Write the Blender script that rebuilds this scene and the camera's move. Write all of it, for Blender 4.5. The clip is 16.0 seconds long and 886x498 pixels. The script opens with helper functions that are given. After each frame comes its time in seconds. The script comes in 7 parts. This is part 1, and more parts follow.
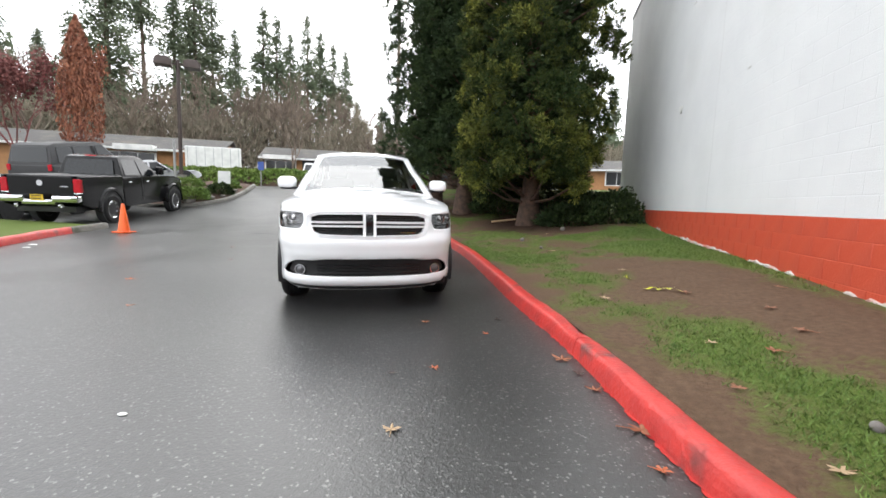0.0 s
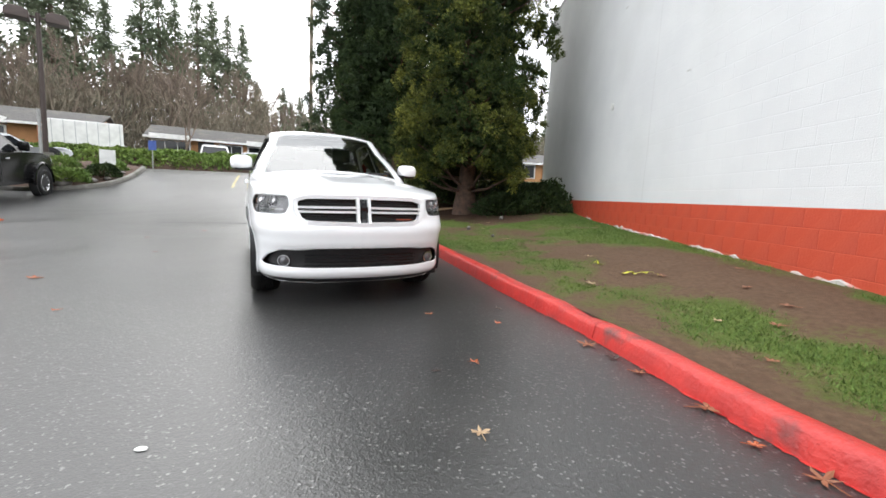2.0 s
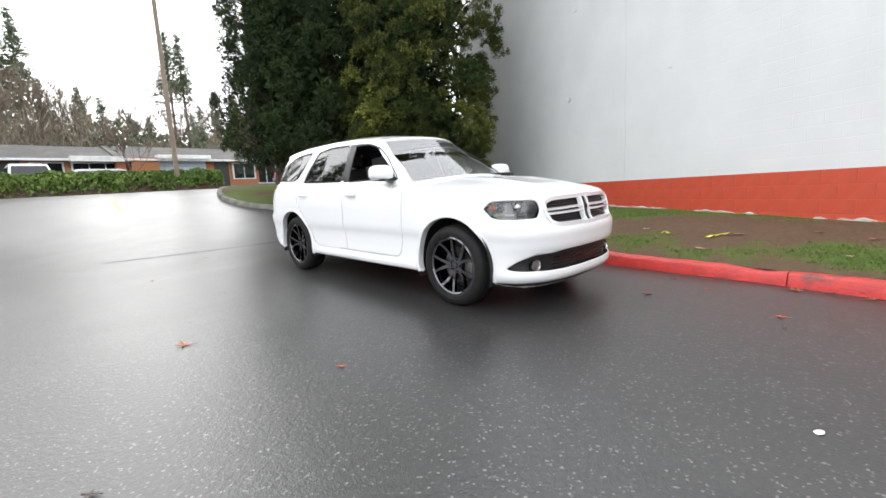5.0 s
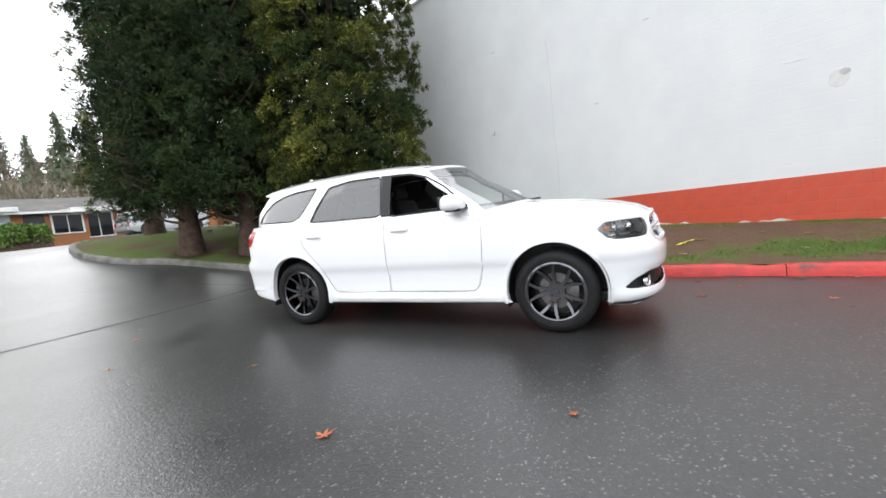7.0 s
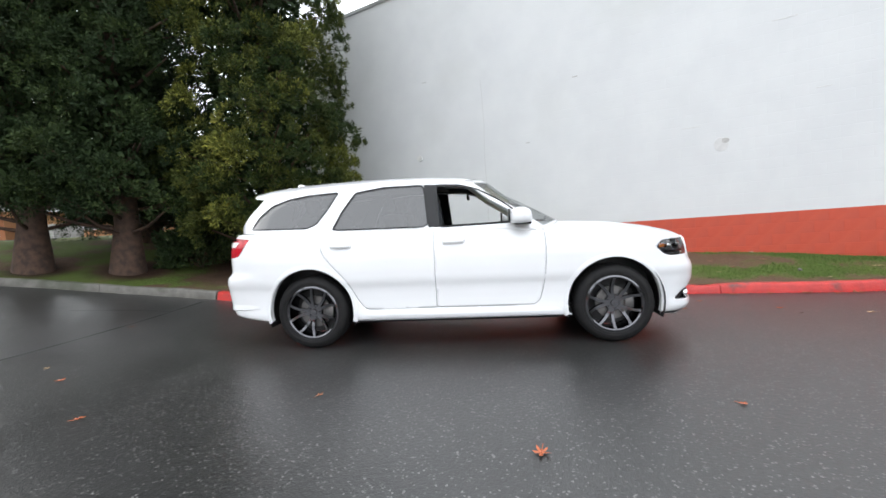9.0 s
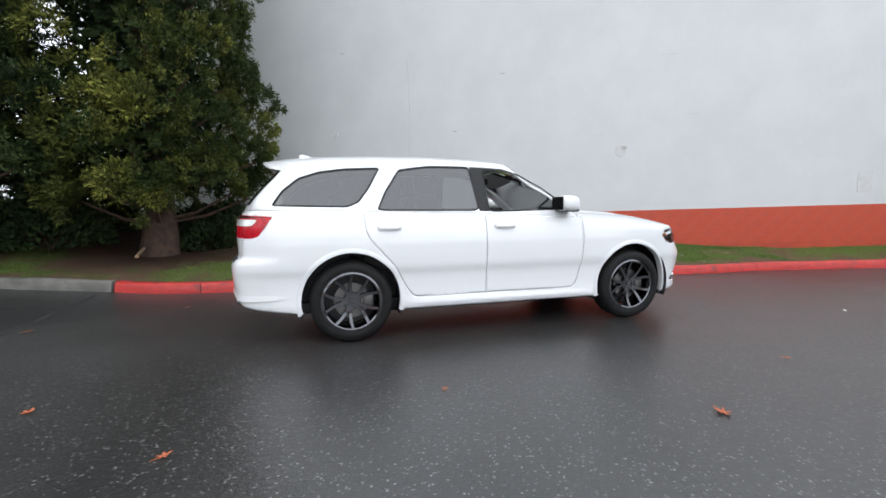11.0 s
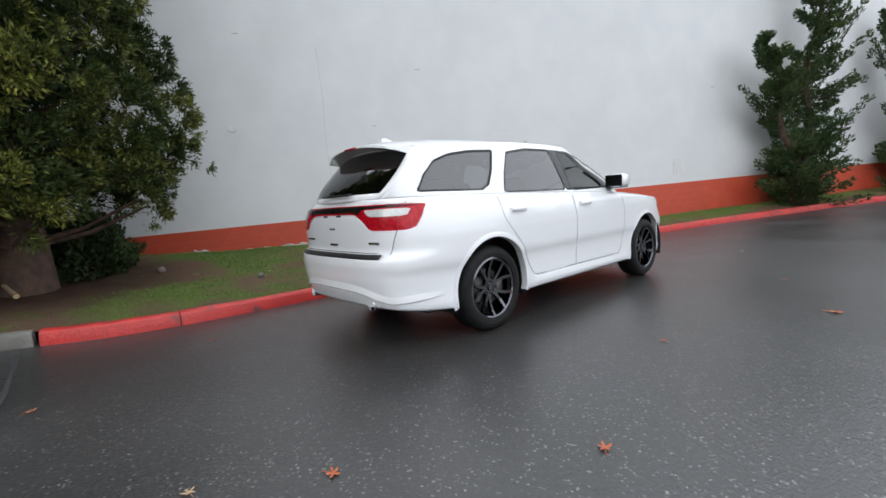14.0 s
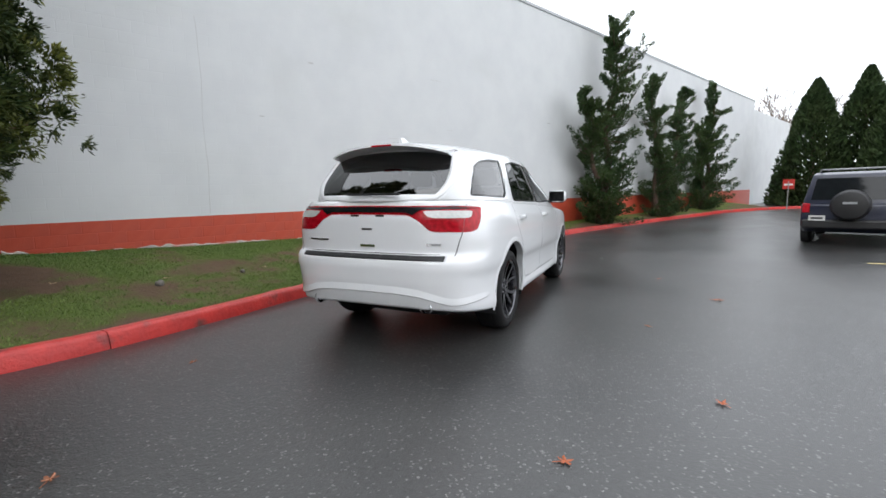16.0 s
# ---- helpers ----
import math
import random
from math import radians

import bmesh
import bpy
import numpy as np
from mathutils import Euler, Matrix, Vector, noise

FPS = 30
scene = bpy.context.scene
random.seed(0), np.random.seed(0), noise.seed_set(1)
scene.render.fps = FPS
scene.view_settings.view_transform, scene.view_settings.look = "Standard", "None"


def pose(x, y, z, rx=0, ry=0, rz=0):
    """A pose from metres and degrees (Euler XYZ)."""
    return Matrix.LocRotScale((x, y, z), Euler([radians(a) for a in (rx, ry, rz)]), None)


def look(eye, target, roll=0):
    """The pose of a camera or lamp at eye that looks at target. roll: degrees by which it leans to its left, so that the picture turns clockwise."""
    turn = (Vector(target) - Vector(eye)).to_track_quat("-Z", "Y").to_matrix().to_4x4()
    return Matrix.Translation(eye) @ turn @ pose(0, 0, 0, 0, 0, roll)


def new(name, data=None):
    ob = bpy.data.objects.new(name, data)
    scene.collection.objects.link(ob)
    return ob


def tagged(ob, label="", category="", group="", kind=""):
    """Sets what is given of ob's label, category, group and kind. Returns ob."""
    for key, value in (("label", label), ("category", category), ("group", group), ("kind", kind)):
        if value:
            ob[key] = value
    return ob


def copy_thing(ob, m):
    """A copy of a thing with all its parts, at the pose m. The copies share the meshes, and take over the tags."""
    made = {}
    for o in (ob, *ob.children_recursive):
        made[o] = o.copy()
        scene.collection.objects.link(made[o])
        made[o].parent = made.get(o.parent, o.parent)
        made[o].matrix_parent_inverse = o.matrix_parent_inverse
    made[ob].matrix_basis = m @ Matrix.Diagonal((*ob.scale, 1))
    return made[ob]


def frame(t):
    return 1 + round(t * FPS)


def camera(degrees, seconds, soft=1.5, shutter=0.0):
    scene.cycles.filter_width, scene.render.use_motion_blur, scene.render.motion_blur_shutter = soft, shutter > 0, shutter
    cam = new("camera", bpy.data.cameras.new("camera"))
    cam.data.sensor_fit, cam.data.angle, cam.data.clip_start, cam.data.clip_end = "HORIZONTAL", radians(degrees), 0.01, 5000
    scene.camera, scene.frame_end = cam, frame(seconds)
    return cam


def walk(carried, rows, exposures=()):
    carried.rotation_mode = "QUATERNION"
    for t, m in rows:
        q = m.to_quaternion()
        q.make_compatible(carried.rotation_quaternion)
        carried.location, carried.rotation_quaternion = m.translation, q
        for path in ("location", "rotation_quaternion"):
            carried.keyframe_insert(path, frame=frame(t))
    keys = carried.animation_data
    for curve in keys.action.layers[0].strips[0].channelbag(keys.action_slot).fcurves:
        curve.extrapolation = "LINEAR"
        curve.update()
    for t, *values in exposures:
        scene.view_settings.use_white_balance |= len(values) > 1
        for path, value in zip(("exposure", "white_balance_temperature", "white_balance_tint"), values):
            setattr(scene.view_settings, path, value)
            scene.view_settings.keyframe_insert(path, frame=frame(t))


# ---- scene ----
cam = camera(91.3, 16.0, 1.6)
PATH = [
    (0, (0.068, -0.019, 1.223), (-0.366, 1.915, 0.957), 1.5),
    (0.5, (0.049, 0.021, 1.215), (-0.31, 1.968, 0.934), 2.3),
    (1, (-0.041, 0.146, 1.193), (-0.327, 2.111, 0.948), 4.4),
    (1.5, (-0.369, 0.101, 1.153), (-0.334, 2.082, 0.88), 3.6),
    (2, (-0.837, 0.081, 1.142), (-0.837, 2.059, 0.846), 2.7),
    (2.5, (-1.357, 0.121, 1.143), (-1.377, 2.103, 0.878), 4.1),
    (3, (-1.928, 0.067, 1.149), (-1.758, 2.038, 0.854), 2.8),
    (3.5, (-2.506, 0.144, 1.136), (-2.301, 2.108, 0.82), 0.3),
    (3.7, (-2.719, 0.175, 1.136), (-2.45, 2.134, 0.835), 0.8),
    (5.8, (-4.911, 1.114, 1.231), (-4.083, 2.908, 0.92), -4.5),
    (6, (-5.063, 1.25, 1.242), (-4.192, 3.031, 0.976), -4.2),
    (6.5, (-5.529, 1.565, 1.277), (-4.409, 3.203, 1.025), -4.7),
    (7, (-5.897, 1.971, 1.283), (-4.641, 3.514, 1.075), -6.2),
    (7.5, (-6.264, 2.357, 1.292), (-4.824, 3.732, 1.098), -6.2),
    (8, (-6.595, 2.758, 1.277), (-5.071, 4.038, 1.08), -6.9),
    (8.5, (-6.892, 3.209, 1.284), (-5.313, 4.426, 1.124), -4.8),
    (9, (-7.152, 3.657, 1.246), (-5.426, 4.661, 1.126), -2.9),
    (11.3, (-7.771, 5.999, 1.267), (-5.796, 6.232, 1.055), -1.6),
    (11.5, (-7.776, 6.206, 1.241), (-5.798, 6.416, 1.034), -3.0),
    (12, (-7.757, 6.672, 1.246), (-5.764, 6.794, 1.127), -3.0),
    (12.5, (-7.782, 7.164, 1.247), (-5.79, 7.084, 1.088), -4.3),
    (13, (-7.69, 7.639, 1.232), (-5.711, 7.423, 1.041), -4.1),
    (13.5, (-7.642, 8.117, 1.211), (-5.7, 7.673, 1.037), -4.4),
    (14, (-7.501, 8.589, 1.178), (-5.596, 8.02, 0.959), -3.9),
    (14.5, (-7.367, 9.045, 1.198), (-5.522, 8.288, 1.047), -1.6),
    (15, (-7.19, 9.499, 1.199), (-5.46, 8.518, 0.985), -1.9),
    (15.5, (-6.902, 9.862, 1.201), (-5.255, 8.744, 1.012), 0.3),
    (16, (-6.657, 10.285, 1.215), (-5.165, 8.97, 0.999), -0.4),
]
# the fitted path stands square on the sloping drive; TILT sets the drive's fall against the level courses of the wall
TILT = pose(0, 0, 0, 1.55, 0, 0)
walk(cam, [(t, TILT @ look(eye, target, roll)) for t, eye, target, roll in PATH],
     [(0, 1.08, 6500, 9), (3.5, 1.04, 6500, 9), (7, 0.94, 6400, 9), (9, 0.86, 6330, 9), (11.5, 0.52, 6220, 9), (12.5, 0.44, 6220, 9), (14, 0.48, 6220, 9), (16, 0.54, 6300, 9)])


# ---- world, sun, exposure ----
SUN_AZ, SUN_EL = radians(-17), radians(30)      # azimuth from +y towards +x
world = bpy.data.worlds.new("overcast_sky")
scene.world = world
world.use_nodes = True
wn = world.node_tree.nodes
wl = world.node_tree.links
wn.clear()
sky = wn.new("ShaderNodeTexSky")
sky.sky_type = "NISHITA"
sky.sun_disc = False
sky.sun_elevation, sky.sun_rotation = SUN_EL, SUN_AZ
sky.air_density, sky.dust_density, sky.ozone_density = 1.0, 4.0, 1.0
hsv = wn.new("ShaderNodeHueSaturation")
hsv.inputs["Saturation"].default_value = 0.28
bg = wn.new("ShaderNodeBackground")
bg.inputs["Strength"].default_value = 0.15
wo = wn.new("ShaderNodeOutputWorld")
wl.new(sky.outputs[0], hsv.inputs["Color"])
cloud = wn.new("ShaderNodeMix")      # an even, bright cloud deck over the clear sky
cloud.data_type = "RGBA"
cloud.inputs["Factor"].default_value = 0.90
cloud.inputs["B"].default_value = (9.3, 9.5, 9.9, 1)
wl.new(hsv.outputs[0], cloud.inputs["A"])
wl.new(cloud.outputs["Result"], bg.inputs["Color"])
wl.new(bg.outputs[0], wo.inputs["Surface"])

sun_data = bpy.data.lights.new("sun", "SUN")
sun_data.energy, sun_data.angle, sun_data.color = 0.5, radians(75), (1.0, 0.96, 0.9)
sun = new("sun", sun_data)
sun.matrix_world = look((math.sin(SUN_AZ) * 50, math.cos(SUN_AZ) * 50, 50 * math.tan(SUN_EL)), (0, 0, 0))


# ---- materials ----
def mat(name, color, rough=0.6, metal=0.0, color2=None, scale=8.0, detail=6.0, bump=0.0, bump_scale=None, coat=0.0,
        spec=0.5, stain=None, stain_scale=0.7, stain_at=(0.5, 0.7), island=0.0, rough2=None):
    """A surface with colour noise at one scale, stains at a larger one, relief, and a spread per piece."""
    m = bpy.data.materials.new(name)
    m.use_nodes = True
    nt = m.node_tree
    n, l = nt.nodes, nt.links
    p = n["Principled BSDF"]
    p.inputs["Roughness"].default_value = rough
    p.inputs["Metallic"].default_value = metal
    p.inputs["Coat Weight"].default_value = coat
    p.inputs["Coat Roughness"].default_value = 0.04
    p.inputs["Specular IOR Level"].default_value = spec
    tc = n.new("ShaderNodeTexCoord")
    noi = n.new("ShaderNodeTexNoise")
    noi.inputs["Scale"].default_value, noi.inputs["Detail"].default_value = scale, detail
    l.new(tc.outputs["Object"], noi.inputs["Vector"])
    mix = n.new("ShaderNodeMix")
    mix.data_type = "RGBA"
    c2 = color2 or tuple(c * 0.82 for c in color)
    mix.inputs["A"].default_value, mix.inputs["B"].default_value = (*color, 1), (*c2, 1)
    ramp = n.new("ShaderNodeMapRange")
    ramp.inputs["From Min"].default_value, ramp.inputs["From Max"].default_value = 0.35, 0.65
    l.new(noi.outputs["Fac"], ramp.inputs["Value"])
    l.new(ramp.outputs["Result"], mix.inputs["Factor"])
    out = mix.outputs["Result"]
    if stain:
        n2 = n.new("ShaderNodeTexNoise")
        n2.inputs["Scale"].default_value, n2.inputs["Detail"].default_value = stain_scale, 8
        l.new(tc.outputs["Object"], n2.inputs["Vector"])
        r2 = n.new("ShaderNodeMapRange")
        r2.inputs["From Min"].default_value, r2.inputs["From Max"].default_value = stain_at
        l.new(n2.outputs["Fac"], r2.inputs["Value"])
        m2 = n.new("ShaderNodeMix")
        m2.data_type = "RGBA"
        m2.inputs["B"].default_value = (*stain, 1)
        l.new(out, m2.inputs["A"])
        l.new(r2.outputs["Result"], m2.inputs["Factor"])
        out = m2.outputs["Result"]
        if rough2 is not None:
            mr = n.new("ShaderNodeMapRange")
            mr.inputs["From Min"].default_value, mr.inputs["From Max"].default_value = stain_at
            mr.inputs["To Min"].default_value, mr.inputs["To Max"].default_value = rough, rough2
            l.new(n2.outputs["Fac"], mr.inputs["Value"])
            l.new(mr.outputs["Result"], p.inputs["Roughness"])
    if island:
        geo = n.new("ShaderNodeNewGeometry")
        hs = n.new("ShaderNodeHueSaturation")
        mh = n.new("ShaderNodeMapRange")
        mh.inputs["To Min"].default_value, mh.inputs["To Max"].default_value = 1 - island, 1 + island
        l.new(geo.outputs["Random Per Island"], mh.inputs["Value"])
        l.new(mh.outputs["Result"], hs.inputs["Value"])
        l.new(out, hs.inputs["Color"])
        out = hs.outputs["Color"]
    l.new(out, p.inputs["Base Color"])
    if bump:
        nb = n.new("ShaderNodeTexNoise")
        nb.inputs["Scale"].default_value, nb.inputs["Detail"].default_value = bump_scale or scale * 4, 8
        l.new(tc.outputs["Object"], nb.inputs["Vector"])
        b = n.new("ShaderNodeBump")
        b.inputs["Strength"].default_value, b.inputs["Distance"].default_value = bump, 0.01
        l.new(nb.outputs["Fac"], b.inputs["Height"])
        l.new(b.outputs["Normal"], p.inputs["Normal"])
    return m


def glass_mat(name, tint, rough=0.0, ior=1.75):
    m = bpy.data.materials.new(name)
    m.use_nodes = True
    n, l = m.node_tree.nodes, m.node_tree.links
    n.clear()
    tr = n.new("ShaderNodeBsdfTransparent")
    tr.inputs["Color"].default_value = (*tint, 1)
    gl = n.new("ShaderNodeBsdfGlossy")
    gl.inputs["Roughness"].default_value = rough
    fr = n.new("ShaderNodeFresnel")
    fr.inputs["IOR"].default_value = ior
    mx = n.new("ShaderNodeMixShader")
    o = n.new("ShaderNodeOutputMaterial")
    l.new(fr.outputs[0], mx.inputs[0])
    l.new(tr.outputs[0], mx.inputs[1])
    l.new(gl.outputs[0], mx.inputs[2])
    l.new(mx.outputs[0], o.inputs["Surface"])
    return m


def asphalt_mat():
    """Wet asphalt: dark binder, pale aggregate, damp and drier patches."""
    m = bpy.data.materials.new("wet_asphalt")
    m.use_nodes = True
    n, l = m.node_tree.nodes, m.node_tree.links
    p = n["Principled BSDF"]
    tc = n.new("ShaderNodeTexCoord")
    vor = n.new("ShaderNodeTexVoronoi")
    vor.inputs["Scale"].default_value = 95
    l.new(tc.outputs["Object"], vor.inputs["Vector"])
    sep = n.new("ShaderNodeSeparateColor")
    l.new(vor.outputs["Color"], sep.inputs["Color"])
    peb = n.new("ShaderNodeMapRange")
    peb.inputs["From Min"].default_value, peb.inputs["From Max"].default_value = 0.935, 1.0
    l.new(sep.outputs[0], peb.inputs["Value"])
    big = n.new("ShaderNodeTexNoise")
    big.inputs["Scale"].default_value, big.inputs["Detail"].default_value = 0.35, 8
    big.inputs["Distortion"].default_value = 0.6
    l.new(tc.outputs["Object"], big.inputs["Vector"])
    wet = n.new("ShaderNodeMapRange")
    wet.inputs["From Min"].default_value, wet.inputs["From Max"].default_value = 0.35, 0.68
    l.new(big.outputs["Fac"], wet.inputs["Value"])
    base = n.new("ShaderNodeMix")
    base.data_type = "RGBA"
    base.inputs["A"].default_value, base.inputs["B"].default_value = (0.021, 0.021, 0.0206, 1), (0.041, 0.040, 0.0385, 1)
    l.new(wet.outputs["Result"], base.inputs["Factor"])
    mid = n.new("ShaderNodeTexNoise")
    mid.inputs["Scale"].default_value, mid.inputs["Detail"].default_value = 40, 6
    l.new(tc.outputs["Object"], mid.inputs["Vector"])
    mul = n.new("ShaderNodeMix")
    mul.data_type, mul.blend_type = "RGBA", "OVERLAY"
    mul.inputs["Factor"].default_value = 0.5
    l.new(base.outputs["Result"], mul.inputs["A"])
    l.new(mid.outputs["Fac"], mul.inputs["B"])
    mixp = n.new("ShaderNodeMix")
    mixp.data_type = "RGBA"
    mixp.inputs["B"].default_value = (0.19, 0.187, 0.18, 1)
    l.new(peb.outputs["Result"], mixp.inputs["Factor"])
    l.new(mul.outputs["Result"], mixp.inputs["A"])
    l.new(mixp.outputs["Result"], p.inputs["Base Color"])
    p.inputs["Specular IOR Level"].default_value = 0.8
    ro = n.new("ShaderNodeMapRange")
    ro.inputs["From Min"].default_value, ro.inputs["From Max"].default_value = 0.35, 0.7
    ro.inputs["To Min"].default_value, ro.inputs["To Max"].default_value = 0.29, 0.41
    l.new(big.outputs["Fac"], ro.inputs["Value"])
    l.new(ro.outputs["Result"], p.inputs["Roughness"])
    b1 = n.new("ShaderNodeBump")
    b1.inputs["Strength"].default_value, b1.inputs["Distance"].default_value = 0.14, 0.008
    l.new(vor.outputs["Distance"], b1.inputs["Height"])
    b2 = n.new("ShaderNodeBump")
    b2.inputs["Strength"].default_value, b2.inputs["Distance"].default_value = 0.16, 0.02
    l.new(mid.outputs["Fac"], b2.inputs["Height"])
    l.new(b1.outputs["Normal"], b2.inputs["Normal"])
    l.new(b2.outputs["Normal"], p.inputs["Normal"])
    return m


def lawn_mat():
    """Bare damp soil and thin turf, mixed by the cover attribute of the sheet."""
    m = bpy.data.materials.new("thin_lawn")
    m.use_nodes = True
    n, l = m.node_tree.nodes, m.node_tree.links
    p = n["Principled BSDF"]
    p.inputs["Roughness"].default_value = 0.9
    p.inputs["Specular IOR Level"].default_value = 0.2
    tc = n.new("ShaderNodeTexCoord")
    at = n.new("ShaderNodeAttribute")
    at.attribute_name = "cover"
    n1 = n.new("ShaderNodeTexNoise")
    n1.inputs["Scale"].default_value, n1.inputs["Detail"].default_value = 22, 9
    l.new(tc.outputs["Object"], n1.inputs["Vector"])
    soil = n.new("ShaderNodeMix")
    soil.data_type = "RGBA"
    soil.inputs["A"].default_value, soil.inputs["B"].default_value = (0.060, 0.036, 0.023, 1), (0.185, 0.118, 0.074, 1)
    l.new(n1.outputs["Fac"], soil.inputs["Factor"])
    n2 = n.new("ShaderNodeTexNoise")
    n2.inputs["Scale"].default_value, n2.inputs["Detail"].default_value = 60, 8
    l.new(tc.outputs["Object"], n2.inputs["Vector"])
    turf = n.new("ShaderNodeMix")
    turf.data_type = "RGBA"
    turf.inputs["A"].default_value, turf.inputs["B"].default_value = (0.052, 0.085, 0.015, 1), (0.135, 0.175, 0.04, 1)
    l.new(n2.outputs["Fac"], turf.inputs["Factor"])
    add = n.new("ShaderNodeMath")
    add.operation = "MULTIPLY_ADD"
    add.inputs[1].default_value, add.inputs[2].default_value = 0.7, -0.35
    l.new(n1.outputs["Fac"], add.inputs[0])
    ad2 = n.new("ShaderNodeMath")
    n3 = n.new("ShaderNodeTexNoise")
    n3.inputs["Scale"].default_value, n3.inputs["Detail"].default_value = 3.2, 7
    l.new(tc.outputs["Object"], n3.inputs["Vector"])
    ad3 = n.new("ShaderNodeMath")
    ad3.operation = "MULTIPLY_ADD"
    ad3.inputs[1].default_value = 0.9
    l.new(n3.outputs["Fac"], ad3.inputs[0])
    sb = n.new("ShaderNodeMath")
    sb.inputs[1].default_value = -0.45
    l.new(at.outputs["Fac"], sb.inputs[0])
    l.new(sb.outputs[0], ad3.inputs[2])
    l.new(ad3.outputs[0], ad2.inputs[0])
    l.new(add.outputs[0], ad2.inputs[1])
    mr = n.new("ShaderNodeMapRange")
    mr.inputs["From Min"].default_value, mr.inputs["From Max"].default_value = 0.28, 0.72
    l.new(ad2.outputs[0], mr.inputs["Value"])
    mx = n.new("ShaderNodeMix")
    mx.data_type = "RGBA"
    l.new(mr.outputs["Result"], mx.inputs["Factor"])
    l.new(soil.outputs["Result"], mx.inputs["A"])
    l.new(turf.outputs["Result"], mx.inputs["B"])
    la = n.new("ShaderNodeAttribute")
    la.attribute_name = "litter"
    lr = n.new("ShaderNodeMath")      # the litter's edge is broken up by the same noise as the turf
    lr.operation = "MULTIPLY_ADD"
    lr.inputs[1].default_value = 0.8
    lr.use_clamp = True
    lo = n.new("ShaderNodeMath")
    lo.inputs[1].default_value = -0.4
    l.new(la.outputs["Fac"], lo.inputs[0])
    l.new(n3.outputs["Fac"], lr.inputs[0])
    l.new(lo.outputs[0], lr.inputs[2])
    ml = n.new("ShaderNodeMix")
    ml.data_type = "RGBA"
    ml.inputs["B"].default_value = (0.042, 0.022, 0.014, 1)
    l.new(lr.outputs[0], ml.inputs["Factor"])
    l.new(mx.outputs["Result"], ml.inputs["A"])
    l.new(ml.outputs["Result"], p.inputs["Base Color"])
    b = n.new("ShaderNodeBump")
    b.inputs["Strength"].default_value, b.inputs["Distance"].default_value = 0.8, 0.03
    l.new(n2.outputs["Fac"], b.inputs["Height"])
    l.new(b.outputs["Normal"], p.inputs["Normal"])
    return m


ASPHALT = asphalt_mat()
LAWN = lawn_mat()
GRASS = mat("grass_blade", (0.065, 0.135, 0.018), 0.7, color2=(0.135, 0.185, 0.036), scale=0.6, island=0.35)
WHITE_WALL = mat("white_painted_block", (0.69, 0.70, 0.70), 0.62, color2=(0.65, 0.66, 0.665), scale=1.3, bump=0.25, bump_scale=60,
                 stain=(0.6, 0.61, 0.6), stain_scale=0.5, stain_at=(0.55, 0.85))
RED_WALL = mat("red_painted_block", (0.50, 0.065, 0.03), 0.5, color2=(0.56, 0.085, 0.04), scale=3, bump=0.4, bump_scale=45,
               stain=(0.42, 0.06, 0.035), stain_scale=1.2, stain_at=(0.5, 0.75))
FOOTING = mat("chipped_concrete", (0.42, 0.40, 0.37), 0.85, color2=(0.6, 0.58, 0.55), scale=6, bump=0.5, bump_scale=30, stain=(0.45, 0.1, 0.06), stain_scale=3)
KERB_RED = mat("red_kerb_paint", (0.56, 0.042, 0.034), 0.4, color2=(0.44, 0.034, 0.03), scale=7, bump=0.9, bump_scale=35,
               stain=(0.13, 0.05, 0.045), stain_scale=3.5, stain_at=(0.58, 0.70))
KERB_GREY = mat("weathered_concrete", (0.20, 0.19, 0.17), 0.75, color2=(0.12, 0.115, 0.10), scale=5, bump=0.6, bump_scale=40,
                stain=(0.06, 0.07, 0.04), stain_scale=1.5)
CAP = mat("roof_cap_metal", (0.45, 0.46, 0.47), 0.45, metal=0.4, scale=2)
PAINT = mat("white_car_paint", (0.86, 0.865, 0.875), 0.30, coat=1.0, color2=(0.85, 0.855, 0.865), scale=2)
GAP = mat("panel_gap", (0.03, 0.03, 0.031), 0.8)
BLACK = mat("black_plastic", (0.014, 0.014, 0.015), 0.45, color2=(0.02, 0.02, 0.021), scale=40, bump=0.1, bump_scale=200)
GLOSS_BLACK = mat("gloss_black", (0.007, 0.007, 0.008), 0.22, coat=0.1, spec=0.35)
TYRE = mat("tyre_rubber", (0.009, 0.009, 0.010), 0.65, spec=0.25, color2=(0.014, 0.0135, 0.013), scale=14, bump=0.3, bump_scale=60)
RIM = mat("dark_chrome_alloy", (0.16, 0.16, 0.17), 0.12, metal=1.0, color2=(0.12, 0.12, 0.128), scale=5)
CHROME = mat("chrome", (0.75, 0.75, 0.76), 0.08, metal=1.0, color2=(0.7, 0.7, 0.71), scale=3)
STEEL = mat("brake_steel", (0.2, 0.195, 0.19), 0.4, metal=1.0, scale=20)
CLEAR = glass_mat("clear_glass", (0.86, 0.92, 0.90), ior=3.2)
TINT = glass_mat("tinted_glass", (0.10, 0.105, 0.115), ior=2.3)
LENS = glass_mat("lamp_lens", (0.9, 0.9, 0.9))
SEAM = mat("panel_seam", (0.22, 0.22, 0.225), 0.8)
RED_LAMP = mat("red_lamp_lens", (0.52, 0.006, 0.018), 0.22, spec=0.4, color2=(0.30, 0.002, 0.008), scale=30)
LAMP_BACK = mat("grey_lamp_bezel", (0.20, 0.20, 0.21), 0.3, metal=0.7, color2=(0.12, 0.12, 0.125), scale=18)
WHITE_LAMP = mat("clear_lamp_lens", (0.62, 0.62, 0.6), 0.15, coat=1.0, scale=40)
